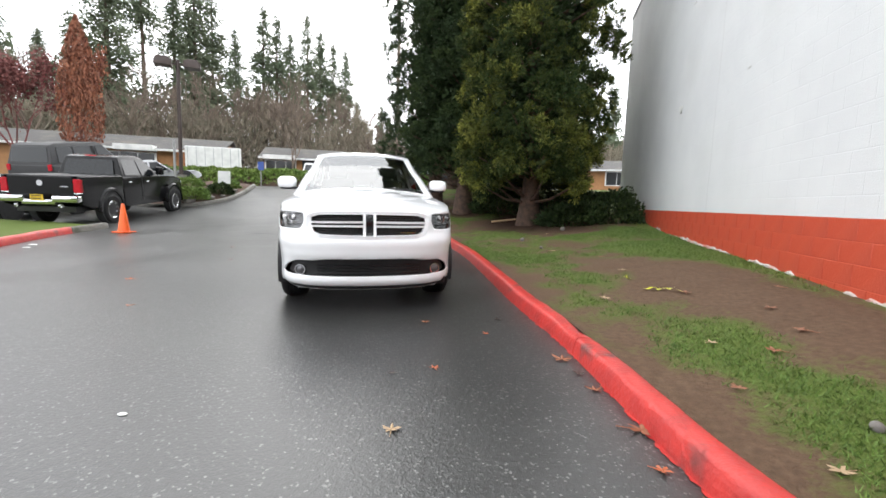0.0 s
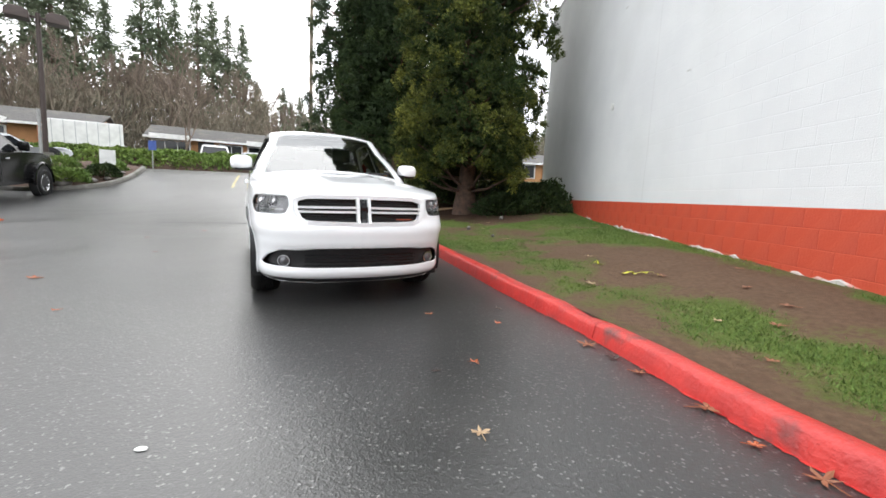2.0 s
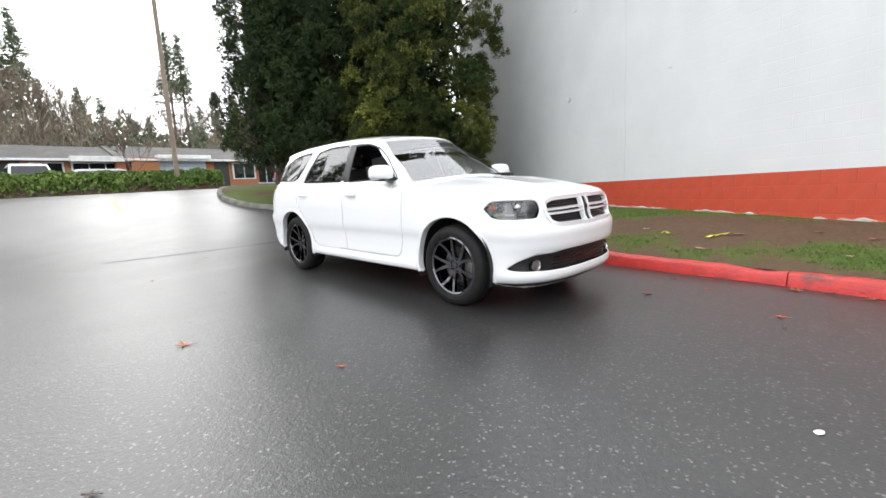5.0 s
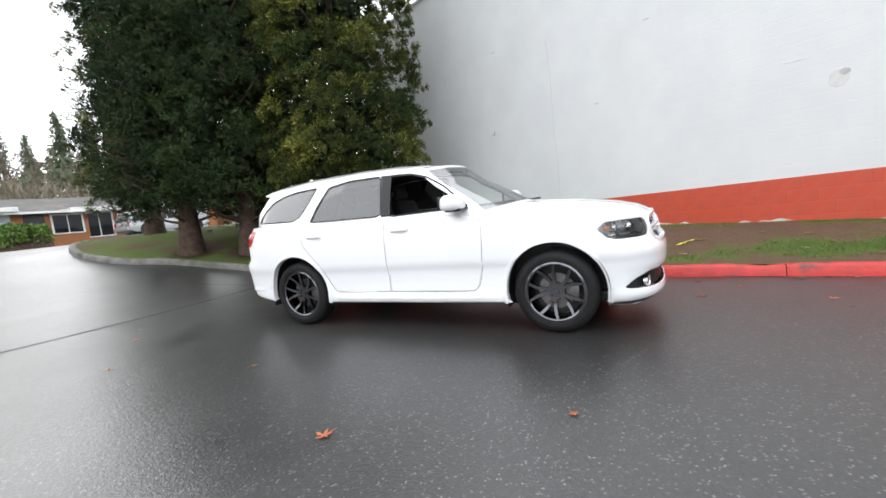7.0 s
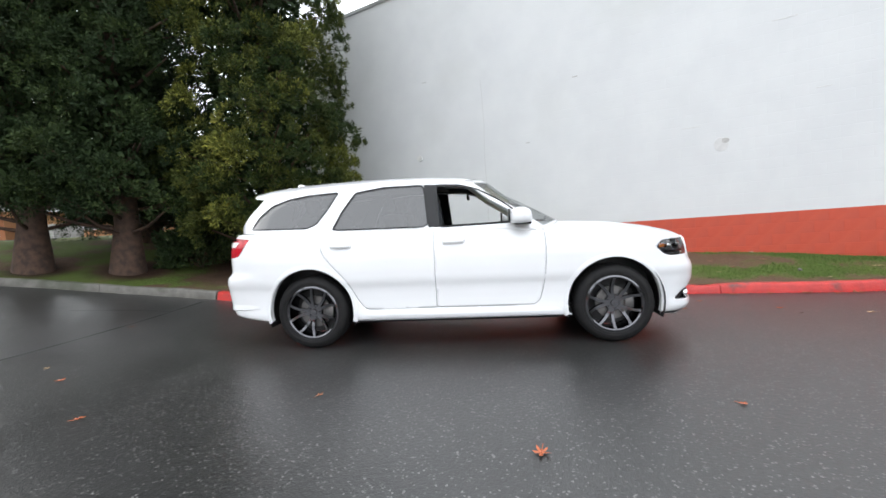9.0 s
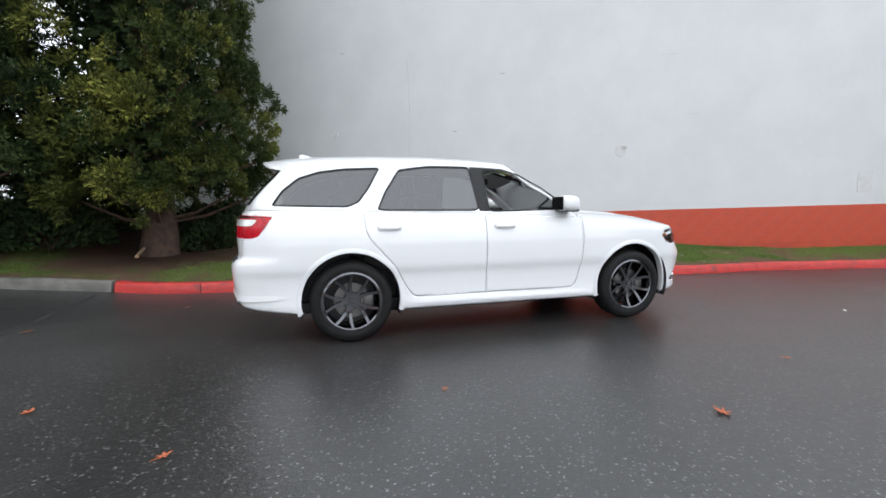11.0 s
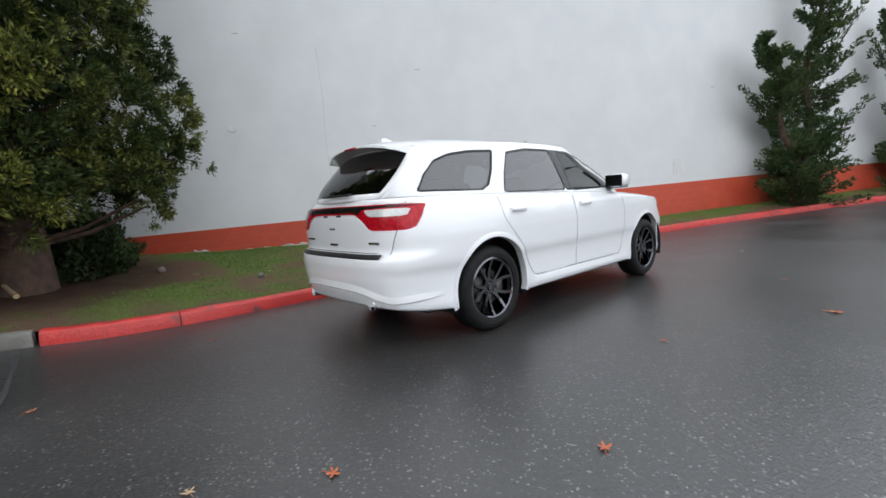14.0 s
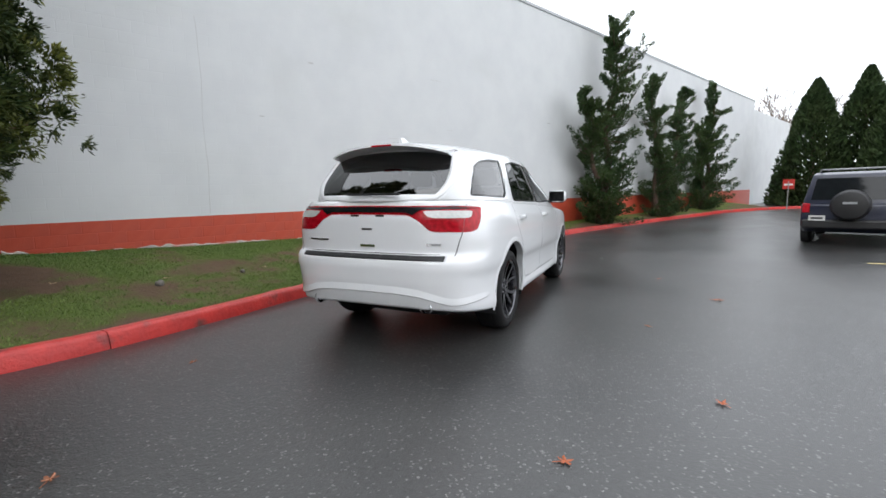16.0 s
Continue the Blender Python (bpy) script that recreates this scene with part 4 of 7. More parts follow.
def cut_sheet(outer, loops, us, nz, lo, hi, place):
    """Triangles over a flat outline, cut along the loops, and their places in space."""
    pts, edges = [], []

    def add(loop):
        b0 = len(pts)
        pts.extend(loop)
        edges.extend((b0 + k, b0 + (k + 1) % len(loop)) for k in range(len(loop)))

    add(outer)
    for lp in loops.values():
        add(lp)
    fixed = np.array(pts)
    poly = np.array(outer)
    for u in us[1:-1]:
        a, b = lo(u), hi(u)
        near = fixed[np.abs(fixed[:, 0] - u) < 0.012]
        for z in np.linspace(a, b, nz)[1:-1]:
            if len(near) and np.min(np.hypot(near[:, 0] - u, near[:, 1] - z)) < 0.008:
                continue
            pts.append((u, z))
    out = geometry.delaunay_2d_cdt([Vector(q) for q in pts], edges, [], 0, 1e-5)
    uz = np.array([tuple(v) for v in out[0]])
    tri = np.array([t for t in out[2]])
    cen = uz[tri].mean(1)
    keep = inside(cen, poly)
    return np.array([place(u, z) for u, z in uz]), tri[keep], uz


def inside(p, poly):
    poly = np.asarray(poly)
    q = np.roll(poly, -1, 0)
    res = np.zeros(len(p), bool)
    for (x0, y0), (x1, y1) in zip(poly, q):
        if y0 == y1:
            continue
        cr = (y0 > p[:, 1]) != (y1 > p[:, 1])
        res ^= cr & (p[:, 0] < (x1 - x0) * (p[:, 1] - y0) / (y1 - y0) + x0)
    return res


def classify(tri, uz, loops, order, rest):
    cen = uz[tri].mean(1)
    left = np.ones(len(tri), bool)
    g = {}
    for k in order:
        m = inside(cen, loops[k]) & left
        g[k] = [tuple(int(i) for i in t) for t in tri[m]]
        left &= ~m
    g[rest] = [tuple(int(i) for i in t) for t in tri[left]]
    return g


def mirrored(vs, fs):
    vs = np.asarray(vs, float)
    n = len(vs)
    return np.vstack([vs, vs * [1, -1, 1]]), list(fs) + [tuple(n + i for i in f[::-1]) for f in fs]


def used_only(vs, fs):
    ids = sorted({i for f in fs for i in f})
    m = {i: k for k, i in enumerate(ids)}
    return np.asarray(vs)[ids], [tuple(m[i] for i in f) for f in fs]


def shells(name, vs, fs, material, parent, label="", thick=0.0):
    """The same piece on both flanks, as two objects."""
    return [shell(name, np.asarray(vs) * [1, s, 1], fs, material, parent, label, thick, False) for s in (1, -1)]


def shell(name, vs, fs, material, parent, label="", thick=0.0, both=True, offset=0.0):
    v, f = used_only(vs, fs)
    if both:
        v, f = mirrored(v, f)
    bm = bmesh.new()
    bv = [bm.verts.new(p) for p in v]
    for q in f:
        try:
            bm.faces.new([bv[i] for i in dict.fromkeys(q)])
        except ValueError:
            pass
    bmesh.ops.remove_doubles(bm, verts=bm.verts, dist=0.0004)
    bm.normal_update()
    flip = [f for f in bm.faces if f.normal.dot(f.calc_center_median() - Vector((f.calc_center_median().x * 0.75, 0, 0.75))) < 0]
    bmesh.ops.reverse_faces(bm, faces=flip)
    me = bpy.data.meshes.new(name)
    bm.to_mesh(me)
    bm.free()
    me.materials.append(material)
    me.shade_smooth()
    me.set_sharp_from_angle(angle=radians(32))
    ob = new(name, me)
    ob.parent = parent
    if thick:
        so = ob.modifiers.new("thickness", "SOLIDIFY")
        so.thickness, so.offset = thick, -1.0
    return tagged(ob, label) if label else ob


def ribbon(pts, nrm, width, lift):
    """A thin strip along points on a surface."""
    pts, nrm = np.array(pts), np.array(nrm)
    d = np.gradient(pts, axis=0)
    side = np.cross(d, nrm)
    side /= np.linalg.norm(side, axis=1)[:, None] + 1e-9
    a, b = pts + side * width / 2 + nrm * lift, pts - side * width / 2 + nrm * lift
    n = len(pts)
    return np.vstack([a, b]), [(k, k + 1, n + k + 1, n + k) for k in range(n - 1)]


def wheel(parent, x, y, r, flip, tyre_w=0.265, rim_r=0.252, rim_mat=RIM, spokes=5, back="spoke"):
    """Tyre, alloy with paired spokes, disc, hub and bolts; the outer face looks along +y before flip."""
    m = Matrix.Translation((x, y, r)) @ (Matrix() if flip else Matrix.Rotation(math.pi, 4, "Z"))
    h = tyre_w / 2
    bm = bmesh.new()
    lathe(bm, [(rim_r, -h * 0.8), (rim_r + 0.02, -h * 0.96), (r - 0.05, -h), (r - 0.018, -h * 0.86), (r - 0.002, -h * 0.6), (r, -h * 0.42), (r - 0.007, -h * 0.40), (r - 0.007, -h * 0.34), (r, -h * 0.32),
               (r, 0.0 - 0.006), (r - 0.007, -0.004), (r - 0.007, 0.004), (r, 0.006), (r, h * 0.32), (r - 0.007, h * 0.34), (r - 0.007, h * 0.40), (r, h * 0.42), (r - 0.002, h * 0.6), (r - 0.018, h * 0.86),
               (r - 0.05, h), (r - 0.075, h * 1.0), (r - 0.078, h * 0.97), (rim_r + 0.02, h * 0.96), (rim_r, h * 0.8)], 64)
    ty = part("wheel", bm, TYRE, parent, "black rubber tyre", smooth=True)
    ty.matrix_local = m
    bm = bmesh.new()
    lathe(bm, [(rim_r + 0.002, -h * 0.8), (rim_r - 0.02, -h * 0.7), (rim_r - 0.03, 0), (rim_r - 0.022, h * 0.6), (rim_r - 0.016, h * 0.86), (rim_r - 0.004, h * 0.93), (rim_r + 0.012, h * 0.9), (rim_r + 0.012, h * 0.8)], 56)
    ri = part("rim", bm, rim_mat, ty, "", smooth=True)
    bm = bmesh.new()
    for k in range(spokes):
        for sgn in (-1, 1):
            a0 = 2 * math.pi * k / spokes
            rows = []
            for q in np.linspace(0, 1, 7):
                rad = 0.05 + (rim_r - 0.065) * q
                ang = a0 + sgn * (0.16 + 0.17 * q ** 1.6)
                wdt = 0.0150 - 0.0025 * q
                yo = h * (0.58 + 0.30 * q ** 2)
                c = np.array([rad * math.cos(ang), yo, rad * math.sin(ang)])
                t = np.array([-math.sin(ang), 0, math.cos(ang)])
                rows.append([bm.verts.new(c - t * wdt * 1.25 + [0, -0.03, 0]), bm.verts.new(c - t * wdt), bm.verts.new(c + t * wdt), bm.verts.new(c + t * wdt * 1.25 + [0, -0.03, 0])])
            for q in range(6):
                for j in range(3):
                    bm.faces.new((rows[q][j], rows[q + 1][j], rows[q + 1][j + 1], rows[q][j + 1]))
    part("spokes", bm, rim_mat, ty, "", smooth=True)
    bm = bmesh.new()
    lathe(bm, [(0.0, h * 0.66), (0.028, h * 0.65), (0.032, h * 0.55), (0.075, h * 0.55), (0.085, h * 0.40), (0.085, 0)], 28)
    for k in range(5):
        a = 2 * math.pi * (k + 0.5) / 5
        cyl_bm(bm, 0.011, 0.009, 0.03, Matrix.Translation((0.057 * math.cos(a), h * 0.6, 0.057 * math.sin(a))) @ Matrix.Rotation(-math.pi / 2, 4, "X"), 8)
    part("hub", bm, rim_mat, ty, "", smooth=True)
    bm = bmesh.new()
    lathe(bm, [(0.05, h * 0.25), (0.165, h * 0.25), (0.165, h * 0.1), (0.05, h * 0.1)], 36)
    box_bm(bm, (-0.20, -h * 0.1, -0.06), (-0.11, h * 0.4, 0.06), 0.01)
    part("brake", bm, STEEL, ty, "steel brake disc and caliper", smooth=True)
    bm = bmesh.new()
    lathe(bm, [(0.05, -h * 0.5), (rim_r - 0.03, -h * 0.5), (rim_r - 0.03, -h * 0.55), (0.05, -h * 0.55)], 32)
    part("backing_plate", bm, BLACK, ty)
    return ty


def white_suv():
    car = empty("car", TILT @ Matrix.Translation((-2.54, 6.09, 0.0)) @ Matrix.Rotation(radians(-65.5), 4, "Z"),
                "white sport utility vehicle with dark alloy wheels on wet asphalt", "car")
    zs = np.concatenate([np.linspace(0.2, 1.02, 62), np.linspace(1.02, 1.24, 20)[1:]])
    spec = {
        "xf": ([.20, .25, .29, .33, .36, .42, .52, .58, .68, .72, .76, .80, .84, .90, .96, 1.0, 1.05], [2.28, 2.36, 2.415, 2.43, 2.42, 2.415, 2.43, 2.45, 2.452, 2.445, 2.425, 2.398, 2.388, 2.378, 2.36, 2.335, 2.29]),
        "xr": ([.20, .28, .36, .46, .58, .70, .755, .775, .80, .83, .95, 1.08, 1.14, 1.22], [-2.40, -2.50, -2.56, -2.595, -2.612, -2.618, -2.610, -2.595, -2.562, -2.552, -2.556, -2.556, -2.545, -2.49]),
        "w": ([.20, .27, .31, .36, .42, .50, .58, .63, .655, .68, .72, .80, .92, 1.0, 1.08, 1.16, 1.24], [.90, .94, .962, .970, .966, .966, .970, .976, .984, .992, .998, 1.0, .998, .99, .973, .942, .905]),
    }
    wr = Wrap(spec, zs)
    sh = lambda x: float(np.interp(x, [-2.5, -2, -1, 0, .5, 1.0, 1.5, 1.8, 2.1, 2.35], [1.225, 1.222, 1.20, 1.175, 1.155, 1.115, 1.075, 1.05, 1.02, 0.995]))
    bot = lambda x: float(np.interp(x, [-2.62, -2.5, -2.3, -2.0, -1.0, 1.0, 1.9, 2.2, 2.45], [.385, .365, .33, .30, .285, .285, .27, .235, .22]))
    arches = [circle(1.521, .395, .447), circle(-1.521, .395, .447)]
    A_GRILLE = smooth_poly([(-.3, .995), (.50, .985), (.595, .955), (.60, .88), (.56, .79), (.49, .76), (-.3, .748)])
    A_INTAKE = smooth_poly([(-.3, .548), (.42, .545), (.52, .53), (.72, .525), (.86, .475), (.955, .405), (.90, .388), (.5, .375), (-.3, .371)])
    A_HEAD = smooth_poly([(.64, .985), (.90, .987), (1.04, .978), (1.125, .918), (1.07, .85), (1.0, .826), (.67, .83), (.632, .90)])
    B_TAIL = smooth_poly([(-1.02, 1.172), (-.80, 1.184), (.3, 1.19), (.3, 1.118), (-.36, 1.118), (-.46, 1.07), (-.56, .985), (-.88, .982), (-.96, 1.0), (-1.01, 1.08)])
    doors = {"front_door": smooth_poly([(.86, 1.24), (.88, 1.0), (.86, .66), (.80, .44), (.76, .405), (-.17, .405), (-.21, .412), (-.21, .45), (-.21, 1.24)]),
             "rear_door": smooth_poly([(-.215, 1.24), (-.215, .45), (-.215, .412), (-.25, .405), (-.90, .405), (-.95, .415), (-1.02, .50), (-1.12, .70), (-1.26, .86), (-1.37, 1.0), (-1.40, 1.24)])}
    n = wr.n
    # the skin is laid out flat, u = share of the outline from nose to tail, cut along all outlines, then wrapped
    LEN = 7.2
    L_at = lambda z: float(np.interp(z, wr.zs, [q[-1] for q in wr.s]))
    dense = lambda poly, k=5: [tuple(np.array(p0) + (np.array(p1) - np.array(p0)) * t) for p0, p1 in zip(poly, poly[1:] + poly[:1]) for t in np.linspace(0, 1, k, endpoint=False)]
    flat_a = lambda poly: [(max(0.0, q) / L_at(z) * LEN, z) for q, z in dense(poly)]
    flat_b = lambda poly: [((L_at(z) + min(0.0, q)) / L_at(z) * LEN, z) for q, z in dense(poly)]
    flat_x = lambda poly: [(wr.arc_of_x(q, z) / L_at(z) * LEN, z) for q, z in dense(poly, 3)]
    x_of_u = lambda u, z: wr.at(u / LEN * L_at(z), z)[0]
    us = np.linspace(0, LEN, 300)
    bot_z = [bot(x_of_u(u, .4)) for u in us]
    top_z = [sh(x_of_u(u, 1.1)) for u in us]
    clip = lambda poly: [(u, min(max(z, np.interp(u, us, bot_z) + .004), np.interp(u, us, top_z) - .004)) for u, z in poly]
    loops = {"grille": clip(flat_a(A_GRILLE)), "intake": clip(flat_a(A_INTAKE)), "head": clip(flat_a(A_HEAD)), "tail": clip(flat_b(B_TAIL)), "arch": clip(flat_x(arches[0])), "arch_b": clip(flat_x(arches[1])),
             "front_door": clip(flat_x(doors["front_door"])), "rear_door": clip(flat_x(doors["rear_door"])),
             "tail_clear": clip(flat_b(smooth_poly([(-.91, 1.146), (-.70, 1.15), (-.49, 1.147), (-.53, 1.108), (-.58, 1.092), (-.89, 1.092)]))),
             "tail_dark": clip(flat_b([(-.98, 1.166), (-.80, 1.175), (.0, 1.181), (.0, 1.134), (-.34, 1.134), (-.41, 1.115), (-.47, 1.155)])),
             "step_pad": clip(flat_b([(-.68, .762), (0, .762), (0, .796), (-.68, .796)])),
             "chin": clip(flat_a([(0, .20), (1.0, .20), (1.0, .272), (0, .272)]))}
    outer = [(u, z) for u, z in zip(us, bot_z)] + [(LEN, z) for z in np.linspace(bot_z[-1], top_z[-1], 46)[1:-1]]
    outer += [(u, z) for u, z in zip(us[::-1], top_z[::-1])] + [(0.0, z) for z in np.linspace(top_z[0], bot_z[0], 46)[1:-1]]
    vs, tris, uvz = cut_sheet(outer, loops, us[::1], 46, lambda u: np.interp(u, us, bot_z), lambda u: np.interp(u, us, top_z), lambda u, z: wr.at(u / LEN * L_at(z), z) if u < LEN / 2 else wr.at((u - LEN) / LEN * L_at(z) - 1e-9, z))
    loops["arch"], loops["arch_b"] = flat_x(arches[0]), flat_x(arches[1])
    groups = classify(tris, uvz, loops, ["grille", "intake", "head", "tail_clear", "tail_dark", "tail", "arch", "arch_b", "front_door", "rear_door", "step_pad", "chin"], "body")
    groups["tail_all"] = groups["tail"] + groups["tail_clear"] + groups["tail_dark"]
    top_line = np.array([wr.at(u / LEN * L_at(z), z) for u, z in zip(us, top_z)])
    shell("body", vs, groups["body"], PAINT, car, "glossy white painted bodywork", 0.012)
    for key in ("front_door", "rear_door"):
        for sgn in (1, -1):
            d = shell(key, vs * [1, sgn, 1], groups[key], PAINT, car, "closed white door", 0.012, both=False)
            hx = -0.02 if key == "front_door" else -1.17
            bm = bmesh.new()
            y = wr.side(hx, 1.06)
            pr = [(hx - .115, -.002), (hx - .10, .026), (hx - .05, .036), (hx + .05, .036), (hx + .10, .026), (hx + .115, -.002)]
            rows = []
            for x, o in pr:
                rows.append([bm.verts.new((x, sgn * (y + o * q), 1.06 + w)) for q, w in ((0.85, .02), (1, .012), (1, -.012), (0.85, -.018), (0.2, -.01), (0.2, .012))])
            for k in range(len(rows) - 1):
                for q in range(6):
                    bm.faces.new((rows[k][q], rows[k + 1][q], rows[k + 1][(q + 1) % 6], rows[k][(q + 1) % 6]))
            part("handle", bm, PAINT, d, "white pull handle", smooth=True)
    shell("front_lip", vs, groups["chin"], BLACK, car, "black plastic lip under the bumper", 0.012)
    shell("step_pad", vs + [-.004, 0, 0.004], groups["step_pad"], BLACK, car, "black ribbed pad on the rear bumper", 0.01)

    # wheel arch lips and wells
    for cx in (1.521, -1.521):
        for sgn in (1, -1):
            bm = bmesh.new()
            ring = []
            for k in range(41):
                t = radians(-14 + 208 * k / 40)
                x, z = cx + .447 * math.cos(t), .395 + .447 * math.sin(t)
                if z < bot(x) + 0.005:
                    z = bot(x) + 0.005
                y = wr.side(x, max(z, .3))
                x2, z2 = cx + .464 * math.cos(t), .395 + .464 * math.sin(t)
                ring.append([bm.verts.new((x, sgn * (y - .06), z)), bm.verts.new((x, sgn * (y + .006), z)), bm.verts.new((x2, sgn * (wr.side(x2, max(z2, .3)) + .010), z2)),
                             bm.verts.new((cx + .492 * math.cos(t), sgn * (wr.side(cx + .492 * math.cos(t), max(.3, .395 + .492 * math.sin(t))) - .001), .395 + .492 * math.sin(t)))])
            for k in range(40):
                for q in range(3):
                    bm.faces.new((ring[k][q], ring[k + 1][q], ring[k + 1][q + 1], ring[k][q + 1]))
            part("arch_lip", bm, PAINT, car, "", smooth=True)
            bm = bmesh.new()
            ring = []
            for k in range(25):
                t = radians(-20 + 220 * k / 24)
                x, z = cx + .47 * math.cos(t), .40 + .47 * math.sin(t)
                ring.append([bm.verts.new((x, sgn * .92, z)), bm.verts.new((x, sgn * .55, z)), bm.verts.new((cx, sgn * .55, .4))])
            for k in range(24):
                bm.faces.new((ring[k][0], ring[k + 1][0], ring[k + 1][1], ring[k][1]))
                bm.faces.new((ring[k][1], ring[k + 1][1], ring[k + 1][2], ring[k][2]))
            part("wheel_well", bm, BLACK, car, "dark wheel well liner")
    for cx in (1.521, -1.521):
        for sgn in (1, -1):
            wheel(car, cx, sgn * 0.79, .382, sgn > 0, rim_r=.266)

    # gaps between panels
    def gap(pts, label="dark panel gap"):
        vv, ff, base = [], [], 0
        p = spline(pts, 40)
        surf = [(x, wr.side(x, z), z) for x, z in p]
        v, f = ribbon(surf, np.tile([0, 1.0, 0.05], (40, 1)), .004, .0015)
        for s_ in (1, -1):
            mesh_obj("panel_gap", v * [1, s_, 1], f, SEAM, car, label)

    gap([(.86, 1.15), (.88, 1.0), (.86, .66), (.80, .44), (.72, .405), (.2, .405), (-.33, .405), (-.9, .405), (-.97, .44), (-1.04, .55), (-1.12, .70), (-1.26, .86), (-1.37, 1.0), (-1.40, 1.19)])
    gap([(-.213, 1.17), (-.213, .8), (-.213, .41)])
    # the sill
    def moulding(pts, w, lift):
        p = spline(pts, 60)
        surf = np.array([(x, wr.side(x, z), z) for x, z in p])
        env = np.sin(np.linspace(0, math.pi, 60)) ** 0.3
        rows = [(-w, -.002), (-w * .4, lift), (w * .1, lift * 1.1), (w, -.002)]
        vv = [surf[k] + [0, o * (env[k] if o > 0 else 1), dz] for k in range(60) for dz, o in rows]
        ff = [(k * 4 + q, k * 4 + q + 1, (k + 1) * 4 + q + 1, (k + 1) * 4 + q) for k in range(59) for q in range(3)]
        shells("moulding", np.array(vv), ff, PAINT, car)

    moulding([(1.02, .345), (0, .345), (-1.0, .35)], .045, .012)

    # underbody
    box("floor_pan", (-2.1, -.66, .24), (2.2, .80, .34), BLACK, car, "dark underbody", 0.02)
    # the next two boxes are added to stop light passing under the car
    box("light_stop_plate", (-1.04, -.64, .21), (1.04, .64, .27), BLACK, car, "dark plate added between the axles to stop light from the far side", 0.02)
    box("light_stop_block", (-1.9, -.42, .15), (1.7, .42, .25), BLACK, car, "dark block for exhaust and driveline, added to stop light under the floor", 0.03)

    # hood
    top = top_line[top_line[:, 0] > 0.50]
    zc = lambda x: float(np.interp(x, [.5, .95, 1.2, 1.6, 2.0, 2.2, 2.27, 2.33], [1.20, 1.205, 1.192, 1.165, 1.115, 1.07, 1.035, .998]))
    hv, hf, m = [], [], 22
    for k, e in enumerate(top):
        xs = min(e[0] + 0.0, 2.33) if e[1] < 0.4 else e[0] + 0.10 * min(1, max(0, (e[0] - 1.2)))
        xs = min(xs, 2.325)
        for j in range(m):
            r = j / (m - 1)
            x = e[0] + (xs - e[0]) * r
            y = e[1] * (1 - r)
            zz = zc(x)
            h = 1 - (1 - r) ** 2.4
            bulge = 0.018 * math.exp(-((y - 0.30) / 0.10) ** 2) * max(0, min(1, (2.25 - x) / 0.6)) * max(0, min(1, (x - .75) / 0.5)) if y < .5 else 0
            hv.append((x, y, e[2] + max(0, zz - e[2]) * h + bulge * (e[1] > .5)))
    hf = [(k * m + j, k * m + j + 1, (k + 1) * m + j + 1, (k + 1) * m + j) for k in range(len(top) - 1) for j in range(m - 1)]
    shell("hood", np.array(hv), hf, PAINT, car, "broad white hood with a raised middle")

    # greenhouse
    zre = lambda x: float(np.interp(x, [-2.2, -2.05, -1.5, -.8, -.3, .02, .12, .22, .36], [1.625, 1.645, 1.69, 1.71, 1.708, 1.69, 1.67, 1.645, 1.60]))
    yb = lambda x: wr.side(x, sh(x)) - .006 - 0.10 * max(0, (-2.0 - x) / .4) ** 2
    yt = lambda x: float(np.interp(x, [-2.2, -2.0, -1.5, -.8, -.2, .15], [.58, .62, .66, .675, .665, .645]))
    xa = lambda v: .82 - .72 * v + .06 * math.sin(math.pi * v)
    xd = lambda v: -2.41 + .36 * v ** 1.2

    def gh(x, z):
        z0, z1 = sh(x), zre(x)
        v = max(0, min(1.05, (z - z0) / (z1 - z0)))
        return yb(x) + (yt(x) - yb(x)) * (0.86 * v + 0.14 * v ** 3)

    wins = {"front_window": smooth_poly([(-.16, 1.205), (-.175, 1.40), (-.19, 1.640), (.05, 1.63), (.24, 1.575), (.46, 1.45), (.75, 1.225)], .06),
            "rear_window": smooth_poly([(-1.265, 1.225), (-1.18, 1.40), (-1.04, 1.605), (-.74, 1.645), (-.32, 1.645), (-.265, 1.215)], .06),
            "quarter_window": smooth_poly([(-2.19, 1.27), (-2.10, 1.40), (-1.96, 1.515), (-1.78, 1.575), (-1.56, 1.605), (-1.23, 1.62), (-1.34, 1.43), (-1.44, 1.30), (-1.54, 1.258), (-1.85, 1.262)], .06)}
    pillar = [(-.265, 1.208), (-.315, 1.65), (-.185, 1.645), (-.16, 1.205)]
    vv_ = np.linspace(0, 1, 40)
    front = [(xa(v), sh(xa(v)) + (zre(xa(v)) - sh(xa(v))) * v) for v in vv_]
    back = [(xd(v), sh(xd(v)) + (zre(xd(v)) - sh(xd(v))) * v) for v in vv_]
    xs_b = np.linspace(xd(0), xa(0), 120)[1:-1]
    xs_t = np.linspace(xd(1), xa(1), 120)[1:-1]
    outer = back[::-1] + [(x, sh(x)) for x in xs_b] + front + [(x, zre(x)) for x in xs_t[::-1]]
    gl_loops = {k: dense(w, 3) for k, w in wins.items()}
    gl_loops["pillar"] = dense(pillar, 12)
    gvs, gtr, gu = cut_sheet(outer, gl_loops, np.linspace(xd(0), xa(0), 150), 24, lambda x: sh(x), lambda x: zre(min(x, .36)), lambda x, z: np.array([x, gh(x, z), z]))
    gg = classify(gtr, gu, gl_loops, ["front_window", "rear_window", "quarter_window", "pillar"], "cabin")
    shell("cabin_frame", gvs, gg["cabin"], PAINT, car, "white pillars and window surrounds", 0.03)
